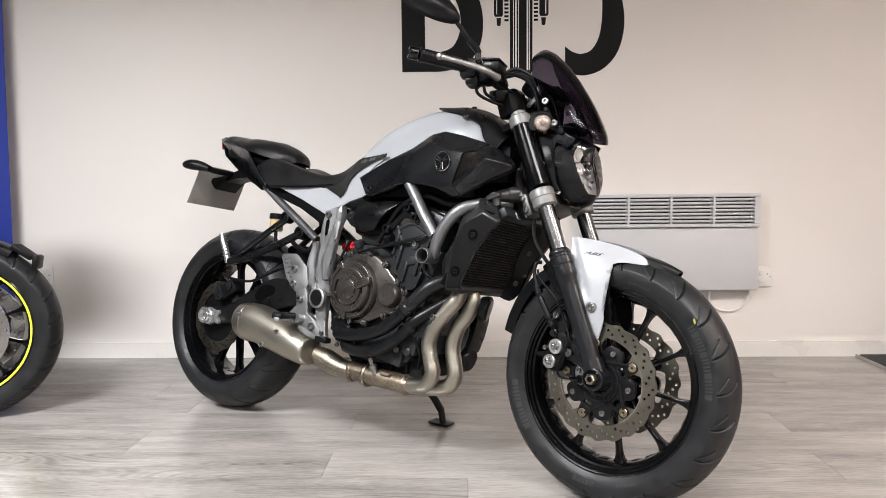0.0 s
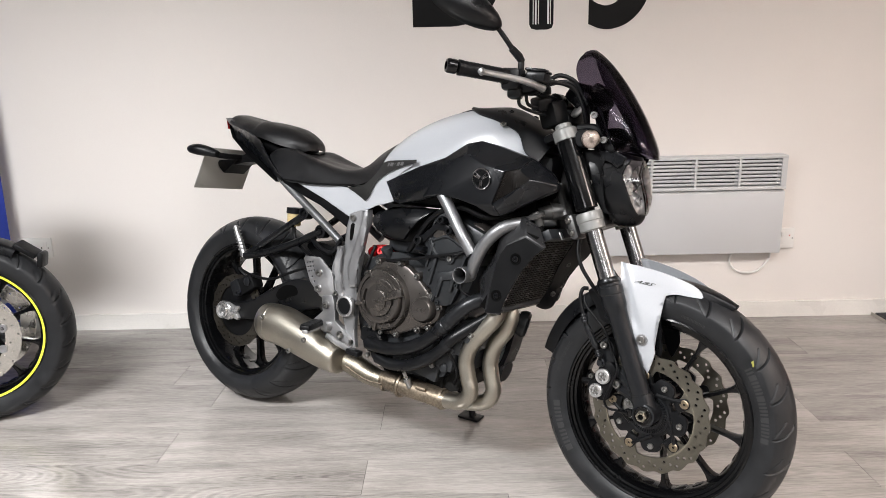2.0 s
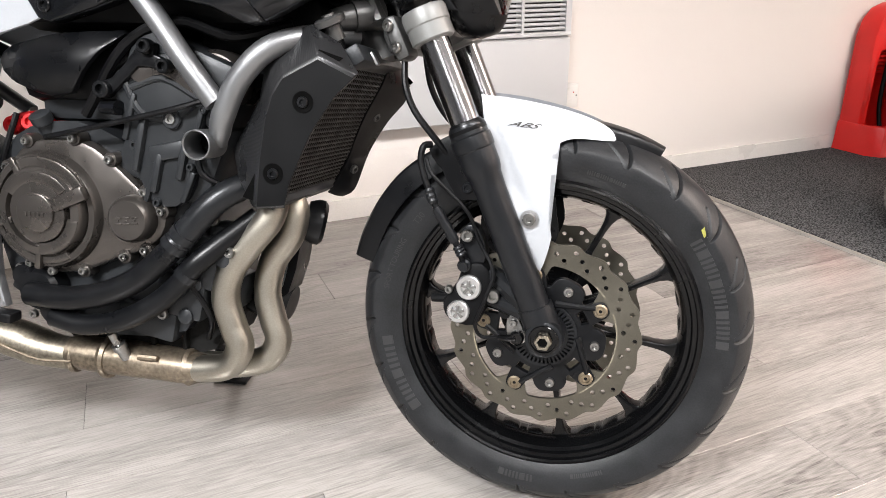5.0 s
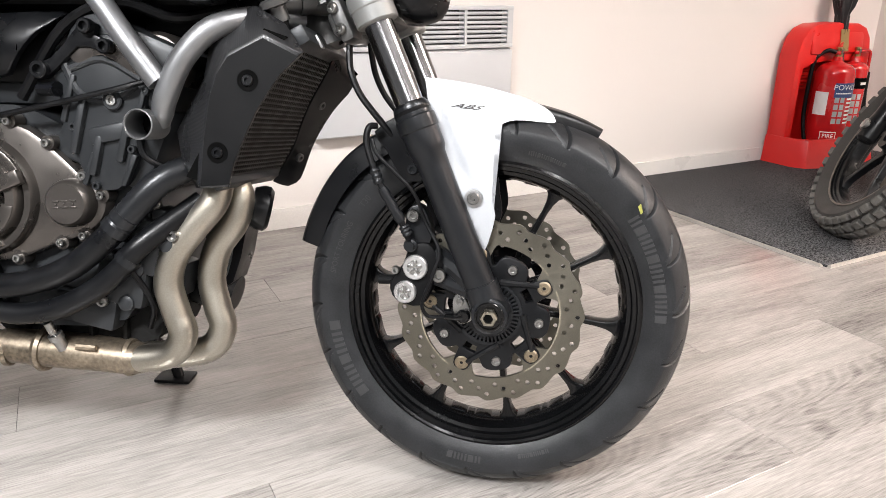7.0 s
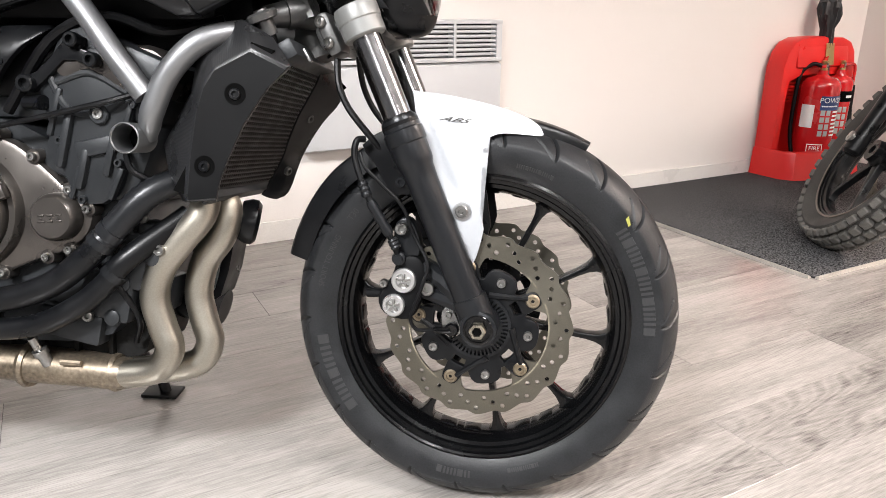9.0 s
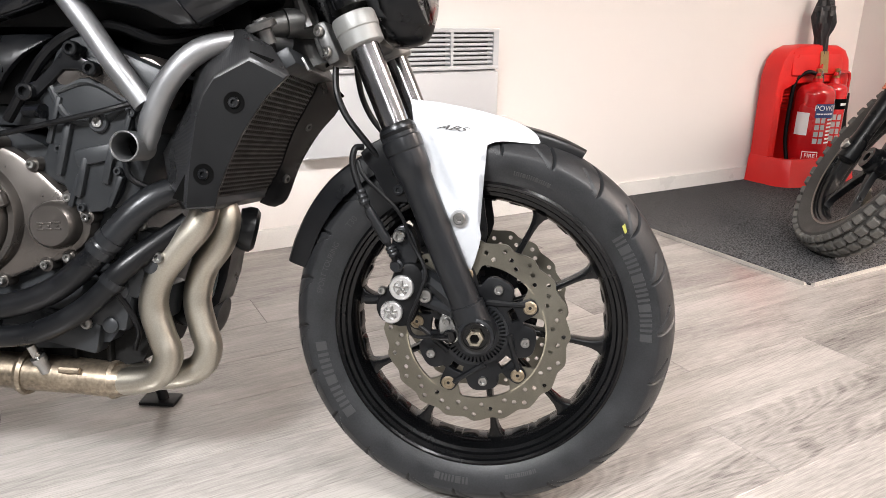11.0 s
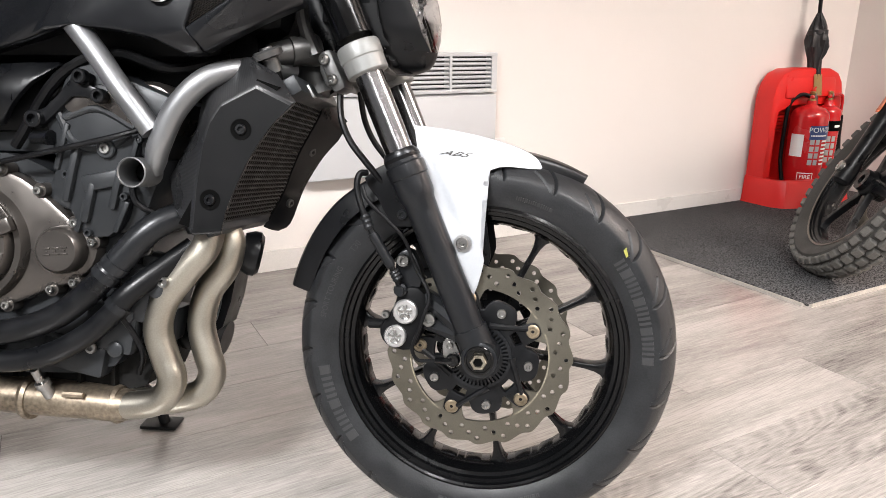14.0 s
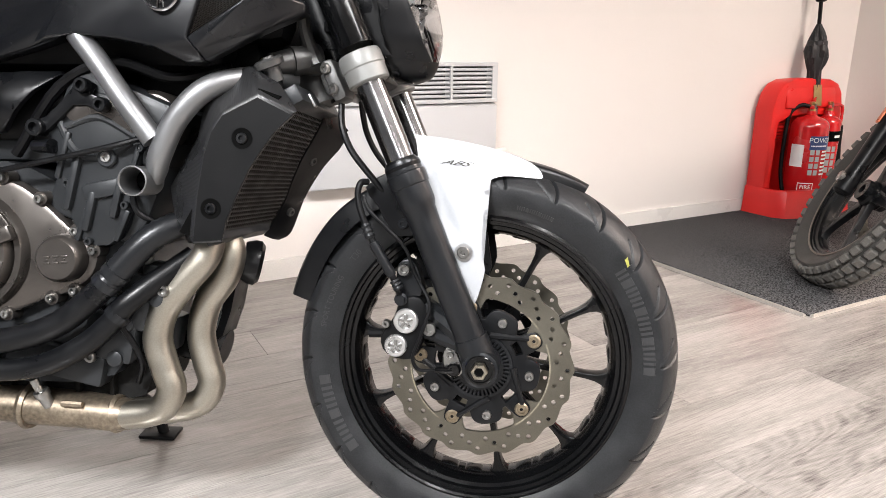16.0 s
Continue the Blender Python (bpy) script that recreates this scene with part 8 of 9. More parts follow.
wall_plate(-1.882, 0.383, 0.148, "white double wall socket above the skirting", True)
build_logo()
build_banner()


# ---- the carpet ----
def build_carpet():
    x0, y0 = 1.79, 2.128
    bm = bmesh.new()
    add_box(bm, pose((x0 + EAST) / 2, (y0 + NORTH - 0.012) / 2, 0.005), EAST - 0.012 - x0, NORTH - 0.012 - y0, 0.010, 0.003)
    tagged(put("carpet", bm, M_CARPET), "charcoal loop pile carpet laid in the corner", "carpet")
    for m, ln in ((pose(x0 - 0.004, (y0 + NORTH) / 2, 0, 0, 0, 90), NORTH - y0 - 0.02), (pose((x0 + EAST) / 2, y0 - 0.004, 0, 0, 0, 0), EAST - x0 - 0.02)):
        t = bmesh.new()
        add_plate(t, [(-0.009, 0.0), (-0.008, 0.003), (-0.003, 0.0075), (0.004, 0.0115), (0.007, 0.0115), (0.007, 0.0)], -ln / 2, ln / 2)
        tagged(put("carpet_trim", turned(t, m @ pose(0, 0, 0, 0, 0, -90) if ln > 1.3 else m @ pose(0, 0, 0, 0, 0, 90)), M_STRIP), "pale metal edge strip of the carpet", "trim", kind="structure")


build_carpet()


# ---- fire point ----
def build_fire_point():
    s = thing("extinguisher_stand", pose(3.095, 3.20, 0.010), "red moulded plastic double fire extinguisher stand", "stand")
    w = 0.265
    arch = [(-w, 0.0), (-w, 0.50), (-w + 0.020, 0.57), (-w + 0.06, 0.615), (-w + 0.12, 0.635), (0, 0.640), (w - 0.12, 0.635), (w - 0.06, 0.615), (w - 0.02, 0.57), (w, 0.50), (w, 0.0)]
    part("back", plate(arch, -0.018, 0.0, bevel=0.004), M_REDPLASTIC, s)
    inner = [(-w + 0.052, 0.02), (-w + 0.052, 0.36), (-w + 0.060, 0.435), (-0.14, 0.460), (0, 0.466), (0.14, 0.460), (w - 0.060, 0.435), (w - 0.052, 0.36), (w - 0.052, 0.02)]
    part("rim", loop_plate([[(x, z) for x, z in arch], inner], -0.016, -0.098, 0.014), M_REDPLASTIC, s, "deep rounded rim of the stand")
    bm = bmesh.new()
    front = [(-w, 0.02), (-w, -0.14), (-w + 0.03, -0.19), (-0.14, -0.222), (0, -0.232), (0.14, -0.222), (w - 0.03, -0.19), (w, -0.14), (w, 0.02)]
    rows = [[(x * kx, y * k - 0.02, z) for x, y in front] for k, kx, z in ((1.06, 1.05, 0.0), (1.04, 1.04, 0.02), (1.0, 1.02, 0.118), (0.97, 1.01, 0.128), (0.86, 0.93, 0.128), (0.84, 0.92, 0.115), (0.82, 0.91, 0.085))]
    vs = grid_faces(bm, rows)
    bm.faces.new(vs[-1])
    part("tray", bm, M_REDPLASTIC, s, "deep red base tray")
    part("brow", turned(box(0, 0, 0, 0.38, 0.05, 0.11, 0.02), pose(0, -0.082, 0.550, -8, 0, 0)), M_REDPLASTIC, s)
    for k in range(6):
        part("grip_rib", box(-0.150, -0.030, 0.425 - 0.017 * k, 0.120, 0.024, 0.010, 0.003), M_REDPLASTIC, s)
    part("notice", box(0.030, -0.110, 0.560, 0.06, 0.002, 0.10, 0, (-8, 0, 0)), M_BRASS, s, "small yellow notice")
    for x, y, r, top, kind in ((3.048, 3.055, 0.086, 0.475, "powder"), (3.228, 3.085, 0.062, 0.470, "gas")):
        e = thing("fire_extinguisher", pose(x, y, 0.098, 0, 0, 12), "red fire extinguisher with a navy band and black hose" if kind == "powder" else "slim red gas extinguisher with a black band", "extinguisher", "fire extinguishers")
        h = top - 0.098
        c = part("cylinder", lathe((0, 0, 0), (0, 0, 1), [(r * 0.93, 0), (r, 0.012), (r, h - r * 0.55), (r * 0.94, h - r * 0.32), (r * 0.74, h - r * 0.10), (r * 0.42, h), (0.022, h + 0.008), (0.020, h + 0.026), (0, h + 0.026)], 40), M_REDCYL, e)
        a0 = -90
        def wrap(z0, z1, c0, c1, m, nm, lab=""):
            bm = bmesh.new()
            rows = [[(math.cos(radians(c0 + (c1 - c0) * j / 12)) * (r + 0.0012), math.sin(radians(c0 + (c1 - c0) * j / 12)) * (r + 0.0012), z) for j in range(13)] for z in (z0, z1)]
            grid_faces(bm, rows)
            part(nm, bm, m, e, lab)
        def wrapped_text(words, size, z, mid, m):
            bm = text_mesh(words, size)
            for v in bm.verts:
                a = radians(mid) + v.co.x / r
                v.co = (math.cos(a) * (r + 0.0020), math.sin(a) * (r + 0.0020), z + v.co.y)
            part("lettering", bm, m, e)
        if kind == "powder":
            wrap(h - 0.150, h - 0.085, -150, -55, M_NAVY, "band", "navy blue label band")
            wrapped_text("POWDER", 0.034, h - 0.105, -106, M_PAPER)
            wrap(h - 0.134, h - 0.128, -146, -90, M_PAPER, "small_print")
            wrap(0.145, 0.250, -206, -165, M_PAPER, "paper_label", "blank white paper label")
            for i in range(4):
                for j in range(2):
                    wrap(0.108 + 0.032 * i, 0.132 + 0.032 * i, -146 + 17 * j, -133 + 17 * j, M_BAR, "pictogram")
            for i in range(7):
                wrap(0.108 + 0.018 * i, 0.116 + 0.018 * i, -108, -80, M_PAPER, "small_print")
            wrap(0.030, 0.070, -170, -124, M_PAPER, "label_frame")
            wrap(0.0335, 0.0665, -168, -126, M_REDCYL, "label_field")
            bm = text_mesh("FIRE", 0.026)
            for v in bm.verts:
                a = radians(-147) + v.co.x / r
                v.co = (math.cos(a) * (r + 0.0028), math.sin(a) * (r + 0.0028), 0.050 + v.co.y)
            for ob in [o for o in e.children if o.name.startswith("label_field")]:
                ob.scale = (1.004, 1.004, 1)
            part("lettering", bm, M_PAPER, e)
        else:
            wrap(h - 0.120, h - 0.070, -165, -55, M_DARK, "band", "black label band")
            wrap(h - 0.102, h - 0.090, -120, -80, M_PAPER, "small_print")
            for i in range(4):
                for j in range(2):
                    wrap(0.10 + 0.034 * i, 0.126 + 0.034 * i, -148 + 24 * j, -130 + 24 * j, M_BAR, "pictogram")
            wrap(0.035, 0.060, -150, -110, M_PAPER, "small_print")
        v = part("valve", lathe((0, 0, h + 0.024), (0, 0, 1), [(0.017, 0), (0.017, 0.012), (0.012, 0.014), (0.012, 0.034), (0.015, 0.036), (0.015, 0.044), (0, 0.046)], 16), M_BRASS, e, "brass valve")
        bm = bmesh.new()
        add_box(bm, pose(0.022, 0, h + 0.062, 0, -24, 0), 0.115, 0.020, 0.008, 0.003)
        add_box(bm, pose(0.020, 0, h + 0.044, 0, 4, 0), 0.095, 0.018, 0.007, 0.003)
        part("handle", turned(bm, pose(0, 0, 0, 0, 0, 20)), M_REDCYL, e, "red squeeze handle")
        part("pin_ring", lathe((0.0, -0.014, h + 0.050), (0, -1, 0), [(0.009, 0), (0.011, 0.001), (0.009, 0.002)], 14), M_STEEL, e)
        if kind == "powder":
            part("hose", tube([(-0.012, 0.006, h + 0.046), (-0.04, 0.036, h + 0.052), (-0.072, 0.070, h + 0.01), (-0.082, 0.076, h - 0.12), (-0.080, 0.074, 0.12), (-0.084, 0.050, 0.012)], 0.0095, 12, 6), M_SOFT, e, "black rubber discharge hose")
        else:
            part("swivel_pipe", tube([(0.012, -0.01, h + 0.048), (0.075, -0.02, h + 0.050), (0.098, -0.024, h + 0.030), (0.100, -0.025, h - 0.055)], 0.007, 10, 5), M_REDCYL, e, "red swivel pipe")
            part("horn", lathe((0.100, -0.025, h - 0.05), (0, 0, -1), [(0.013, 0), (0.015, 0.02), (0.017, 0.10), (0.030, 0.22), (0.028, 0.22), (0, 0.20)], 20), M_SOFT, e, "black discharge horn")
    u = thing("umbrella", Matrix.Translation((3.135, 3.095, 0.14)) @ pose(0, 0, 0, -3, -1, 0), "rolled black umbrella leaning in the corner behind the extinguishers", "umbrella")
    rows = []
    n = 40
    for k in range(25):
        z = 0.02 + 0.74 * k / 24
        base = 0.016 + 0.011 * k / 17
        if k > 17:
            base = 0.010 + 0.034 * max(0.0, math.sin(math.pi * (k - 15.5) / 8.5))
        row = []
        for j in range(n):
            a = 2 * math.pi * j / n
            f = 1 + 0.15 * math.sin(8 * a + k * 0.25) + 0.30 * noise.noise(Vector((math.cos(a) * 1.6, math.sin(a) * 1.6, k * (0.75 if k > 17 else 0.30)))) + (0.12 * math.sin(13 * a + k) if k > 17 else 0)
            row.append((base * f * math.cos(a), base * f * math.sin(a), z))
        rows.append(row)
    bm = bmesh.new()
    vs = grid_faces(bm, rows, closed_u=True)
    bm.faces.new(vs[0])
    bm.faces.new(vs[-1])
    part("canopy", bm, M_FABRIC, u, "rolled black nylon canopy")
    part("strap", lathe((0, 0, 0.66), (0, 0, 1), [(0.036, 0), (0.045, 0.002), (0.045, 0.022), (0.036, 0.024)], 24, closed=True), M_FABRIC, u)
    part("shaft", tube([(0, 0, 0.0), (0, 0, 0.87)], 0.009, 12), M_SOFT, u)
    part("handle", lathe((0, 0, 0.86), (0, 0, 1), [(0.016, 0), (0.024, 0.004), (0.025, 0.02), (0.022, 0.05), (0.023, 0.26), (0.018, 0.28), (0, 0.285)], 20), M_SOFT, u, "straight black handle")
    part("ferrule", lathe((0, 0, 0.0), (0, 0, -1), [(0.010, 0), (0.007, 0.10), (0, 0.105)], 12), M_BLACK, u)


build_fire_point()


# ---- the other two motorcycles, of which the front ends stand in the room ----
def build_blue_side_bike():
    b = thing("motorcycle", pose(-1.628, 2.385, 0, -4, 0, 15), "black motorcycle with a yellow rim stripe and polished discs", "motorcycle")
    c = (0.0, 0.300)
    w = part("front_wheel", rim_mesh(c, 0.226, 0.050), M_GLOSS, b, "gloss black wheel with a yellow rim stripe")
    part("hub", hub_mesh(c, 0.05, 0.05), M_GLOSS, w)
    for k in range(10):
        part("spoke", spoke_mesh(c, 0.226, 10, 20 + 36 * k, 0.05, 0.006), M_GLOSS, w)
    part("tyre", tyre_mesh(c, 0.300, 0.120, 0.222, 22, 360, 40), M_RUBBER, w, "black road tyre")
    part("rim_stripe", lathe((0, 0, 0.300), (0, -1, 0), [(0.2135, 0.0508), (0.2205, 0.0522), (0.2205, 0.0532), (0.2135, 0.0518)], 90, closed=True), M_YELLOW, w, "thin fluorescent yellow rim stripe")
    for s in (-1, 1):
        y = s * 0.074
        holes = [(0.145 * 0 + r * math.cos(t), 0.300 + r * math.sin(t), 0.0032) for k in range(30) for r, t in (((0.150, 0.138, 0.126)[k % 3], 2 * math.pi * k / 30),)]
        n = 90
        out = [(0.158 * math.cos(2 * math.pi * k / n), 0.300 + 0.158 * math.sin(2 * math.pi * k / n)) for k in range(n)]
        bm = bmesh.new()
        loops = [out, [(0.112 * math.cos(2 * math.pi * k / 60), 0.300 + 0.112 * math.sin(2 * math.pi * k / 60)) for k in range(60)]]
        loops += [[(hx + hr * math.cos(t), hz + hr * math.sin(t)) for t in (2 * math.pi * k / 8 for k in range(8))] for hx, hz, hr in holes]
        edges = []
        for lp in loops:
            vs = [bm.verts.new((x, y, z)) for x, z in lp]
            edges += [bm.edges.new((vs[i], vs[(i + 1) % len(vs)])) for i in range(len(vs))]
        bmesh.ops.triangle_fill(bm, edges=edges, use_beauty=True)
        g = bmesh.ops.extrude_face_region(bm, geom=bm.faces[:])
        for v in g["geom"]:
            if isinstance(v, bmesh.types.BMVert):
                v.co.y = y + s * 0.005
        d = part("brake_disc", bm, M_POLISHED, w, "polished drilled round brake disc")
        bm = bmesh.new()
        for k in range(5):
            t = 72 * k + 12
            add_plate(bm, [(p.x, p.z) for p in (arc_pt(c, r, t + o) for r, o in ((0.045, -20), (0.112, -7), (0.118, 0), (0.112, 7), (0.045, 20)))], y - s * 0.002, y + s * 0.008, bevel=0.002)
        add_lathe(bm, (0, y, 0.300), (0, s, 0), [(0.028, -0.01), (0.05, -0.01), (0.05, 0.006), (0.028, 0.006)], 30, closed=True)
        part("carrier", bm, M_BLACK, d)
        for k in range(10):
            p = arc_pt(c, 0.110, 36 * k + 12, y + s * 0.006)
            part("bobbin", lathe(p, (0, s, 0), [(0.013, 0), (0.013, 0.003), (0.007, 0.004), (0.006, 0.002), (0, 0.002)], 16), M_CAST, d, "pale disc rivet")
        low, top = Vector((0.0, s * 0.105, 0.300)), Vector((-0.275, s * 0.105, 0.92))
        ax = (top - low).normalized()
        f = part("fork_leg", lathe(low - ax * 0.02, ax, [(0.026, 0), (0.028, 0.02), (0.028, 0.10), (0.024, 0.12), (0.022, 0.30), (0.029, 0.305), (0.029, 0.68), (0.0, 0.685)], 24), M_BLACK, b, "black fork leg")
        cal = plate(rounded([(-0.15, 0.30), (-0.155, 0.36), (-0.12, 0.40), (-0.09, 0.40), (-0.075, 0.35), (-0.09, 0.30)], 3), s * 0.055, s * 0.105, bevel=0.008)
        part("brake_caliper", cal, M_MATT, f)
    part("axle_cap", lathe((0, -0.125, 0.300), (0, -1, 0), [(0.016, -0.02), (0.016, 0.006), (0.010, 0.008), (0, 0.008)], 18), M_STEEL, w)
    rows = []
    for k in range(14):
        a = 58 + 96 * k / 13
        hw = 0.066 - 0.018 * abs(k - 6) / 7
        rows.append([arc_pt(c, 0.322, a), arc_pt(c, 0.319, a, hw * 0.55), arc_pt(c, 0.311, a, hw * 0.9), arc_pt(c, 0.288, a, hw)])
    g = part("mudguard", loft(rows, 3, 0.003), M_BLACK, b, "black front mudguard")
    part("mudguard_tip", turned(box(0, 0, 0, 0.075, 0.085, 0.018, 0.006), pose(0.190, 0, 0.560, 0, 38, 0)), M_MATT, g)
    part("tip_pad", turned(box(0, 0, 0, 0.020, 0.070, 0.050, 0.008), pose(0.232, -0.010, 0.525, 0, 8, 0)), M_SOFT, g)
    hl = part("headlight", rings([(-0.20, 0, 0.95, 0.085, 0.120, 2.6), (-0.04, 0, 0.945, 0.100, 0.122, 2.6), (0.045, 0, 0.925, 0.090, 0.105, 2.4), (0.098, 0, 0.905, 0.060, 0.075, 2.2), (0.112, 0, 0.895, 0.03, 0.04, 2)], 24), M_BLACK, b, "black headlight fairing")
    part("trim_line", tube([(-0.04, -0.092, 1.035), (0.030, -0.088, 0.985), (0.055, -0.080, 0.955), (0.060, -0.076, 0.935)], 0.004, 8), M_YELLOW, hl, "yellow accent line")
    part("fairing_blade", panel([(0.030, 1.075), (0.080, 1.010), (0.118, 0.965), (0.128, 0.975), (0.09, 1.04), (0.05, 1.09)], lambda x, z: 0.085, 0.006, 0.02, -1), M_GREY_PAINT, hl)
    part("side_edge", tube([(0.116, -0.040, 0.958), (0.128, -0.038, 0.915), (0.122, -0.036, 0.870), (0.100, -0.034, 0.845)], 0.006, 8), M_CHROME, hl)
    part("steering_block", box(-0.26, 0, 0.80, 0.10, 0.22, 0.30, 0.02), M_MATT, b)
    part("engine_block", box(-0.62, 0, 0.50, 0.50, 0.30, 0.36, 0.03), M_MATT, b)
    part("fuel_tank", rings([(-0.36, 0, 0.88, 0.12, 0.09, 2.6), (-0.50, 0, 0.93, 0.17, 0.11, 2.6), (-0.70, 0, 0.90, 0.15, 0.10, 2.6), (-0.86, 0, 0.84, 0.09, 0.06, 2.6)], 20), M_BLACK, b)
    w = part("rear_wheel", rim_mesh((-1.40, 0.315), 0.226, 0.074), M_GLOSS, b)
    part("hub", hub_mesh((-1.40, 0.315), 0.05, 0.06), M_GLOSS, w)
    for k in range(10):
        part("spoke", spoke_mesh((-1.40, 0.315), 0.226, 10, 20 + 36 * k, 0.05, 0.008), M_GLOSS, w)
    part("tyre", tyre_mesh((-1.40, 0.315), 0.315, 0.18, 0.222, 20, 120, 24), M_RUBBER, w)
    part("swingarm", tube([(-0.75, -0.1, 0.42), (-1.10, -0.12, 0.36), (-1.40, -0.12, 0.315)], 0.025, 12), M_BLACK, b)
    part("seat", rings([(-0.84, 0, 0.83, 0.10, 0.03, 2.6), (-1.05, 0, 0.81, 0.13, 0.04, 2.6), (-1.35, 0, 0.88, 0.10, 0.04, 2.6), (-1.50, 0, 0.92, 0.05, 0.03, 2.6)], 16), M_SEAT, b)


def build_knobbly_bike():
    b = thing("motorcycle", pose(2.178, 2.362, 0.010, -17, 0, -168), "trail motorcycle with knobbly tyres and black fork on the carpet", "motorcycle")
    c = (0.0, 0.335)
    lock = Matrix.Translation((0.10, 0, 0)) @ Matrix.Rotation(radians(36), 4, Vector((-math.sin(radians(27)), 0, math.cos(radians(27))))) @ Matrix.Translation((-0.10, 0, 0))

    def fore(name, bm, material, parent, label=""):
        return part(name, turned(bm, lock), material, parent, label)

    w = fore("front_wheel", rim_mesh(c, 0.256, 0.036), M_BLACK, b, "black wheel with machined rim edge")
    fore("hub", hub_mesh(c, 0.045, 0.045), M_BLACK, w)
    for k in range(6):
        fore("spoke", spoke_mesh(c, 0.256, 6, 12 + 60 * k, 0.045, 0.010), M_BLACK, w)
    bm = bmesh.new()
    add_lathe(bm, (0, 0, c[1]), (0, 1, 0), [(0.252, -0.034), (0.275, -0.050), (0.300, -0.056), (0.318, -0.046), (0.326, -0.020), (0.326, 0.020), (0.318, 0.046), (0.300, 0.056), (0.275, 0.050), (0.252, 0.034), (0.258, 0.0)], 90, closed=True)
    fore("tyre", bm, M_KNOB, w, "dusty knobbly off-road tyre")
    bm = bmesh.new()
    n = 46
    for k in range(n):
        for j, (y, r, tilt, sy) in enumerate(((-0.047, 0.320, 38, 0.020), (-0.016, 0.331, 8, 0.024), (0.016, 0.331, -8, 0.024), (0.047, 0.320, -38, 0.020))):
            a = 360 * (k + 0.5 * (j % 2)) / n
            p = arc_pt(c, r, a, y)
            m = Matrix.Translation(p) @ Matrix.Rotation(radians(90 - a), 4, "Y") @ Matrix.Rotation(radians(tilt), 4, "X")
            add_box(bm, m, 0.031, sy * 1.12, 0.020, 0.003, 1)
    tagged(fore("knobbly_tread", bm, M_KNOBTOP, w), kind="stuff")
    fore("rim_edge", lathe((0, 0, c[1]), (0, -1, 0), [(0.250, 0.036), (0.256, 0.037), (0.256, 0.040), (0.250, 0.039)], 80, closed=True), M_RIMLIP, w, "dusty worn rim edge")
    fore("brake_disc", wave_disc(c, 0.140, 12, 0.095, 0.055, 0.060), M_DISC, w)
    for s in (-1, 1):
        low, top = Vector((0.0, s * 0.095, c[1])), Vector((-0.34, s * 0.095, c[1] + 0.66))
        ax = (top - low).normalized()
        f = fore("fork_leg", lathe(low - ax * 0.05, ax, [(0.020, 0), (0.030, 0.01), (0.030, 0.07), (0.026, 0.09), (0.029, 0.25), (0.034, 0.36), (0.034, 0.38), (0.022, 0.385), (0.021, 0.60), (0.030, 0.605), (0.030, 0.78), (0, 0.785)], 24), M_BLACK, b, "black fork leg with chrome tube")
        fore("stanchion", lathe(low + ax * 0.33, ax, [(0.0225, 0), (0.0225, 0.22)], 20), M_CHROME, f)
        fore("reflector", turned(box(0, 0, 0, 0.022, 0.006, 0.085, 0.003), Matrix.Translation(low + ax * 0.245 + Vector((0, s * 0.034, 0))) @ pose(0, 0, 0, 0, -27, 0)), mat("orange_reflector", (0.52, 0.13, 0.05), 0.3, 0.0, 0.1, 20, 200, 0.1), f, "orange side reflector")
        fore("axle_end", lathe(low + Vector((0, s * 0.022, 0)), (0, s, 0), [(0.018, 0), (0.018, 0.014), (0.012, 0.016), (0, 0.016)], 18), M_STEEL, f)
        ind = fore("indicator", tube([(-0.30, s * 0.10, 1.06), (-0.30, s * 0.19, 1.05)], 0.010, 10), M_MATT, b, "black indicator with a clear lens")
        fore("lens", turned(box(0, 0, 0, 0.060, 0.085, 0.060, 0.014), pose(-0.30, s * 0.215, 1.05)), M_BLACK, ind)
        fore("glass", turned(box(0, 0, 0, 0.012, 0.070, 0.045, 0.005), pose(-0.266, s * 0.215, 1.05)), M_CLEAR, ind)
    fore("brake_hose", tube([(0.03, 0.07, c[1] + 0.10), (-0.02, 0.13, c[1] + 0.22), (-0.14, 0.12, c[1] + 0.42), (-0.24, 0.08, c[1] + 0.60)], 0.006, 8), M_SOFT, b)
    fore("mudguard", loft([[arc_pt(c, 0.40, a), arc_pt(c, 0.397, a, 0.05), arc_pt(c, 0.38, a, 0.075)] for a in (60, 75, 90, 105, 120, 140)], 3, 0.003), M_BLACK, b, "black front mudguard")
    fore("steering_block", box(-0.34, 0, 0.98, 0.08, 0.22, 0.24, 0.02), M_MATT, b)
    fore("headlight", rings([(-0.36, 0, 1.06, 0.07, 0.08, 2.4), (-0.24, 0, 1.06, 0.08, 0.09, 2.4), (-0.21, 0, 1.06, 0.07, 0.08, 2.2)], 20), M_BLACK, b)
    part("engine_block", box(-0.70, 0, 0.52, 0.42, 0.28, 0.34, 0.03), M_MATT, b)
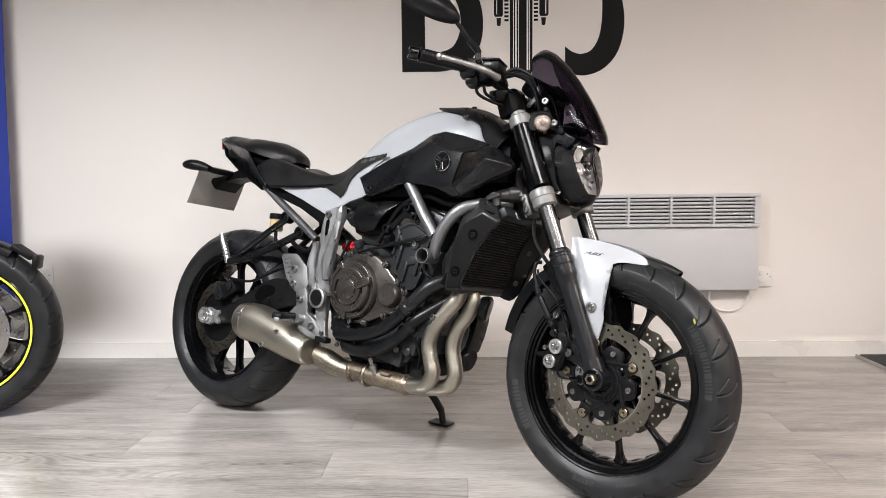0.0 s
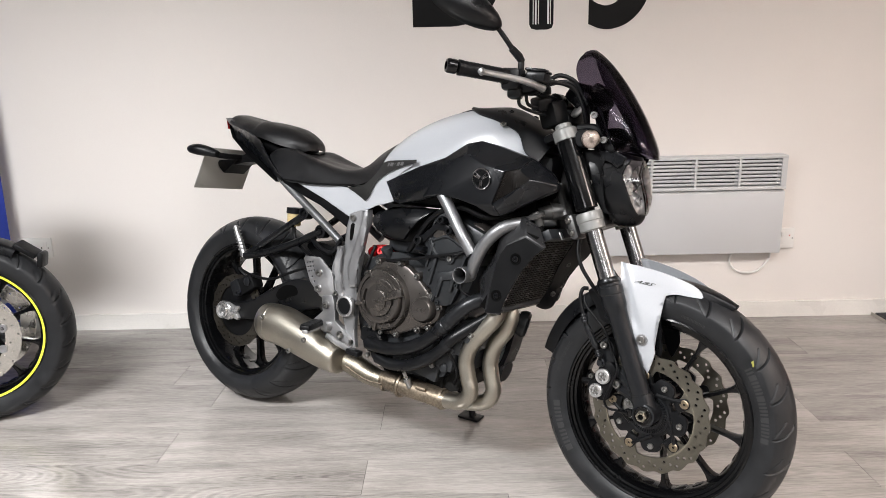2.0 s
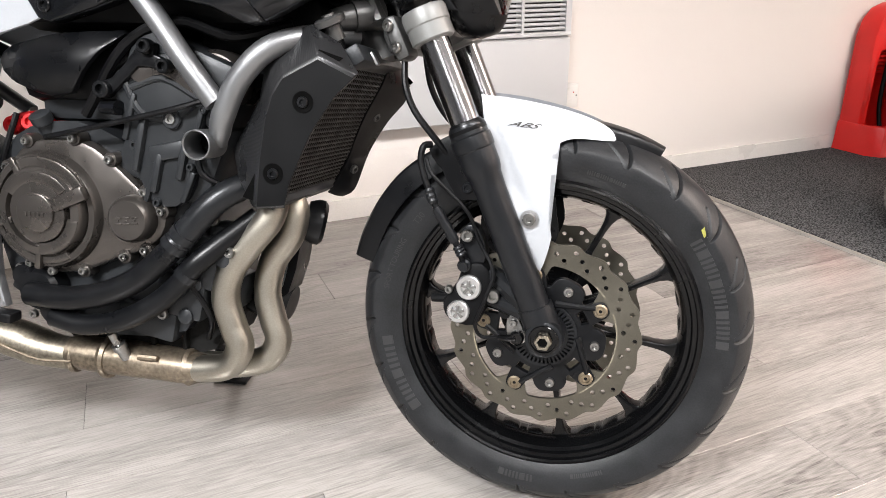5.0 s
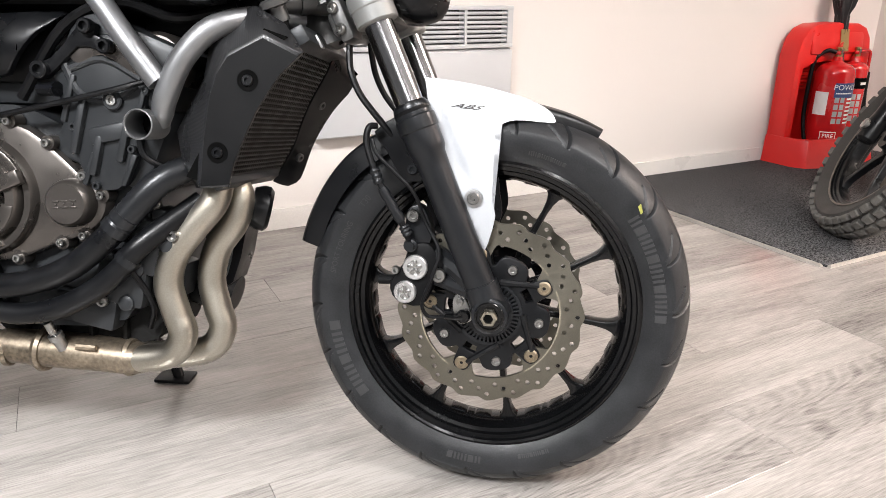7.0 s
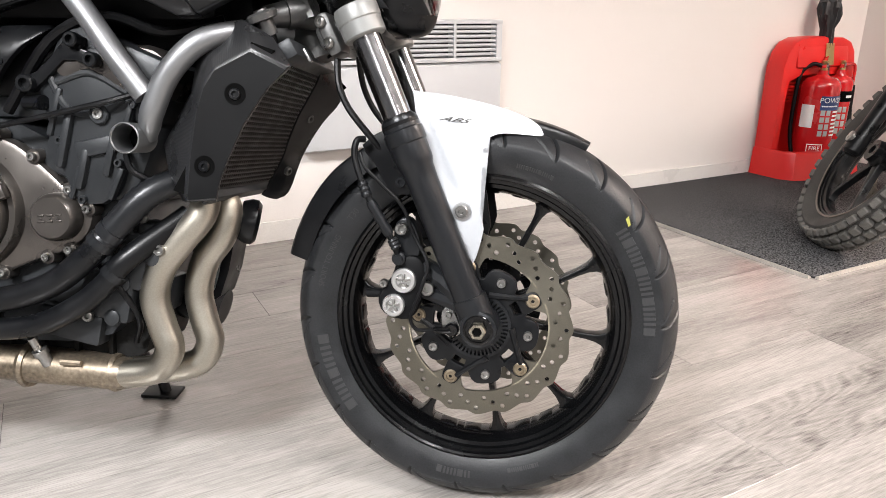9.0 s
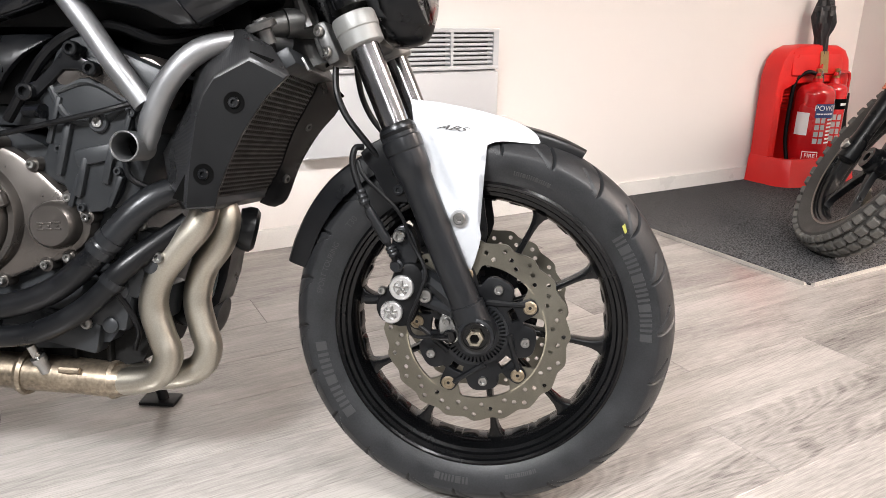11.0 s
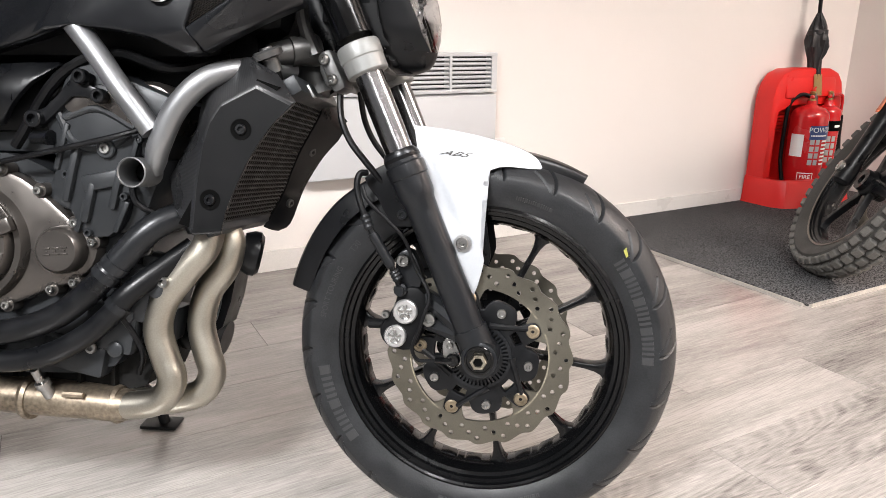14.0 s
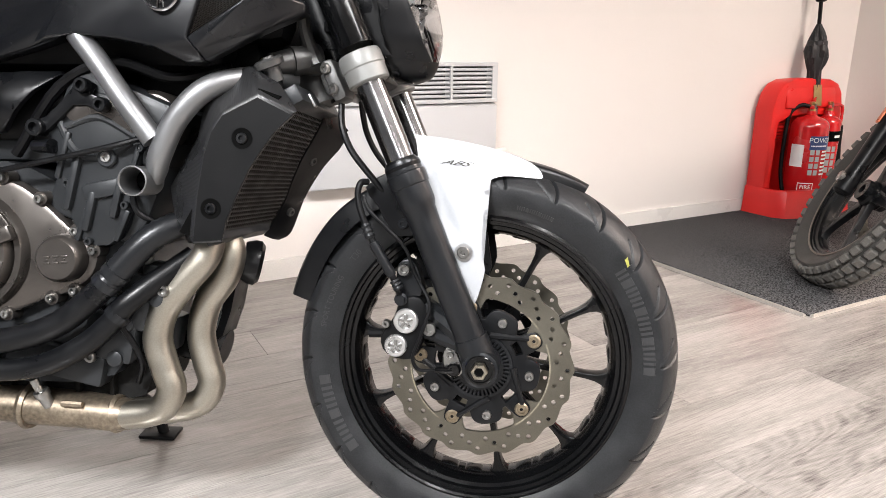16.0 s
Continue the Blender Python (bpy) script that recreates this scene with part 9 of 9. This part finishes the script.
    part("fuel_tank", rings([(-0.46, 0, 0.98, 0.10, 0.08, 2.6), (-0.62, 0, 1.00, 0.15, 0.10, 2.6), (-0.85, 0, 0.92, 0.10, 0.06, 2.6)], 20), M_BLACK, b)


M_POLISHED = mat("polished_disc_steel", (0.62, 0.60, 0.56), 0.24, 1.0, 0.1, 20, 300, 0.05)
build_blue_side_bike()
build_knobbly_bike()


# ---- floor boards ----
def build_floor():
    slab = tagged(put("floor", box((EAST + WEST) / 2, (NORTH + SOUTH) / 2, -0.056, EAST - WEST, NORTH - SOUTH, 0.10), M_DARK), "grey oak laminate floor", "floor", kind="structure")
    pitch, length, gap = 0.1767, 1.38, 0.0009
    known = {0: -0.90, -1: -0.305, -2: -0.945, -3: -0.325, -4: 0.068, -5: 0.912}
    rng = random.Random(5)
    meshes = {}

    def board(w, d):
        key = (round(w, 3), round(d, 3))
        if key not in meshes:
            bm = bmesh.new()
            c = 0.0004
            lo = [(0, 0, -0.006), (w, 0, -0.006), (w, d, -0.006), (0, d, -0.006)]
            mid = [(x, y, -c * 0.6) for x, y, z in lo]
            top = [(c, c, 0), (w - c, c, 0), (w - c, d - c, 0), (c, d - c, 0)]
            grid_faces(bm, [lo, mid, top], closed_u=True)
            bm.faces.new([bm.verts.new(p) for p in top])
            me = bpy.data.meshes.new("floor_board")
            bm.to_mesh(me)
            bm.free()
            me.materials.append(M_PLANK)
            meshes[key] = me
        return meshes[key]

    k0, k1 = int((SOUTH - 2.438) / pitch) - 1, int((NORTH - 2.438) / pitch) + 1
    for k in range(k0, k1):
        y0, y1 = max(2.438 + k * pitch, SOUTH), min(2.438 + (k + 1) * pitch, NORTH)
        if y1 - y0 < 0.02:
            continue
        joint = known.get(k, rng.uniform(0, length))
        x = joint - math.ceil((joint - WEST) / length) * length
        while x < EAST:
            a, b = max(x, WEST), min(x + length, EAST)
            if b - a > 0.03:
                ob = new("floor_board", board(b - a - gap, y1 - y0 - gap))
                ob.parent = slab
                ob.location = (a + gap / 2, y0 + gap / 2, 0)
            x += length


build_floor()
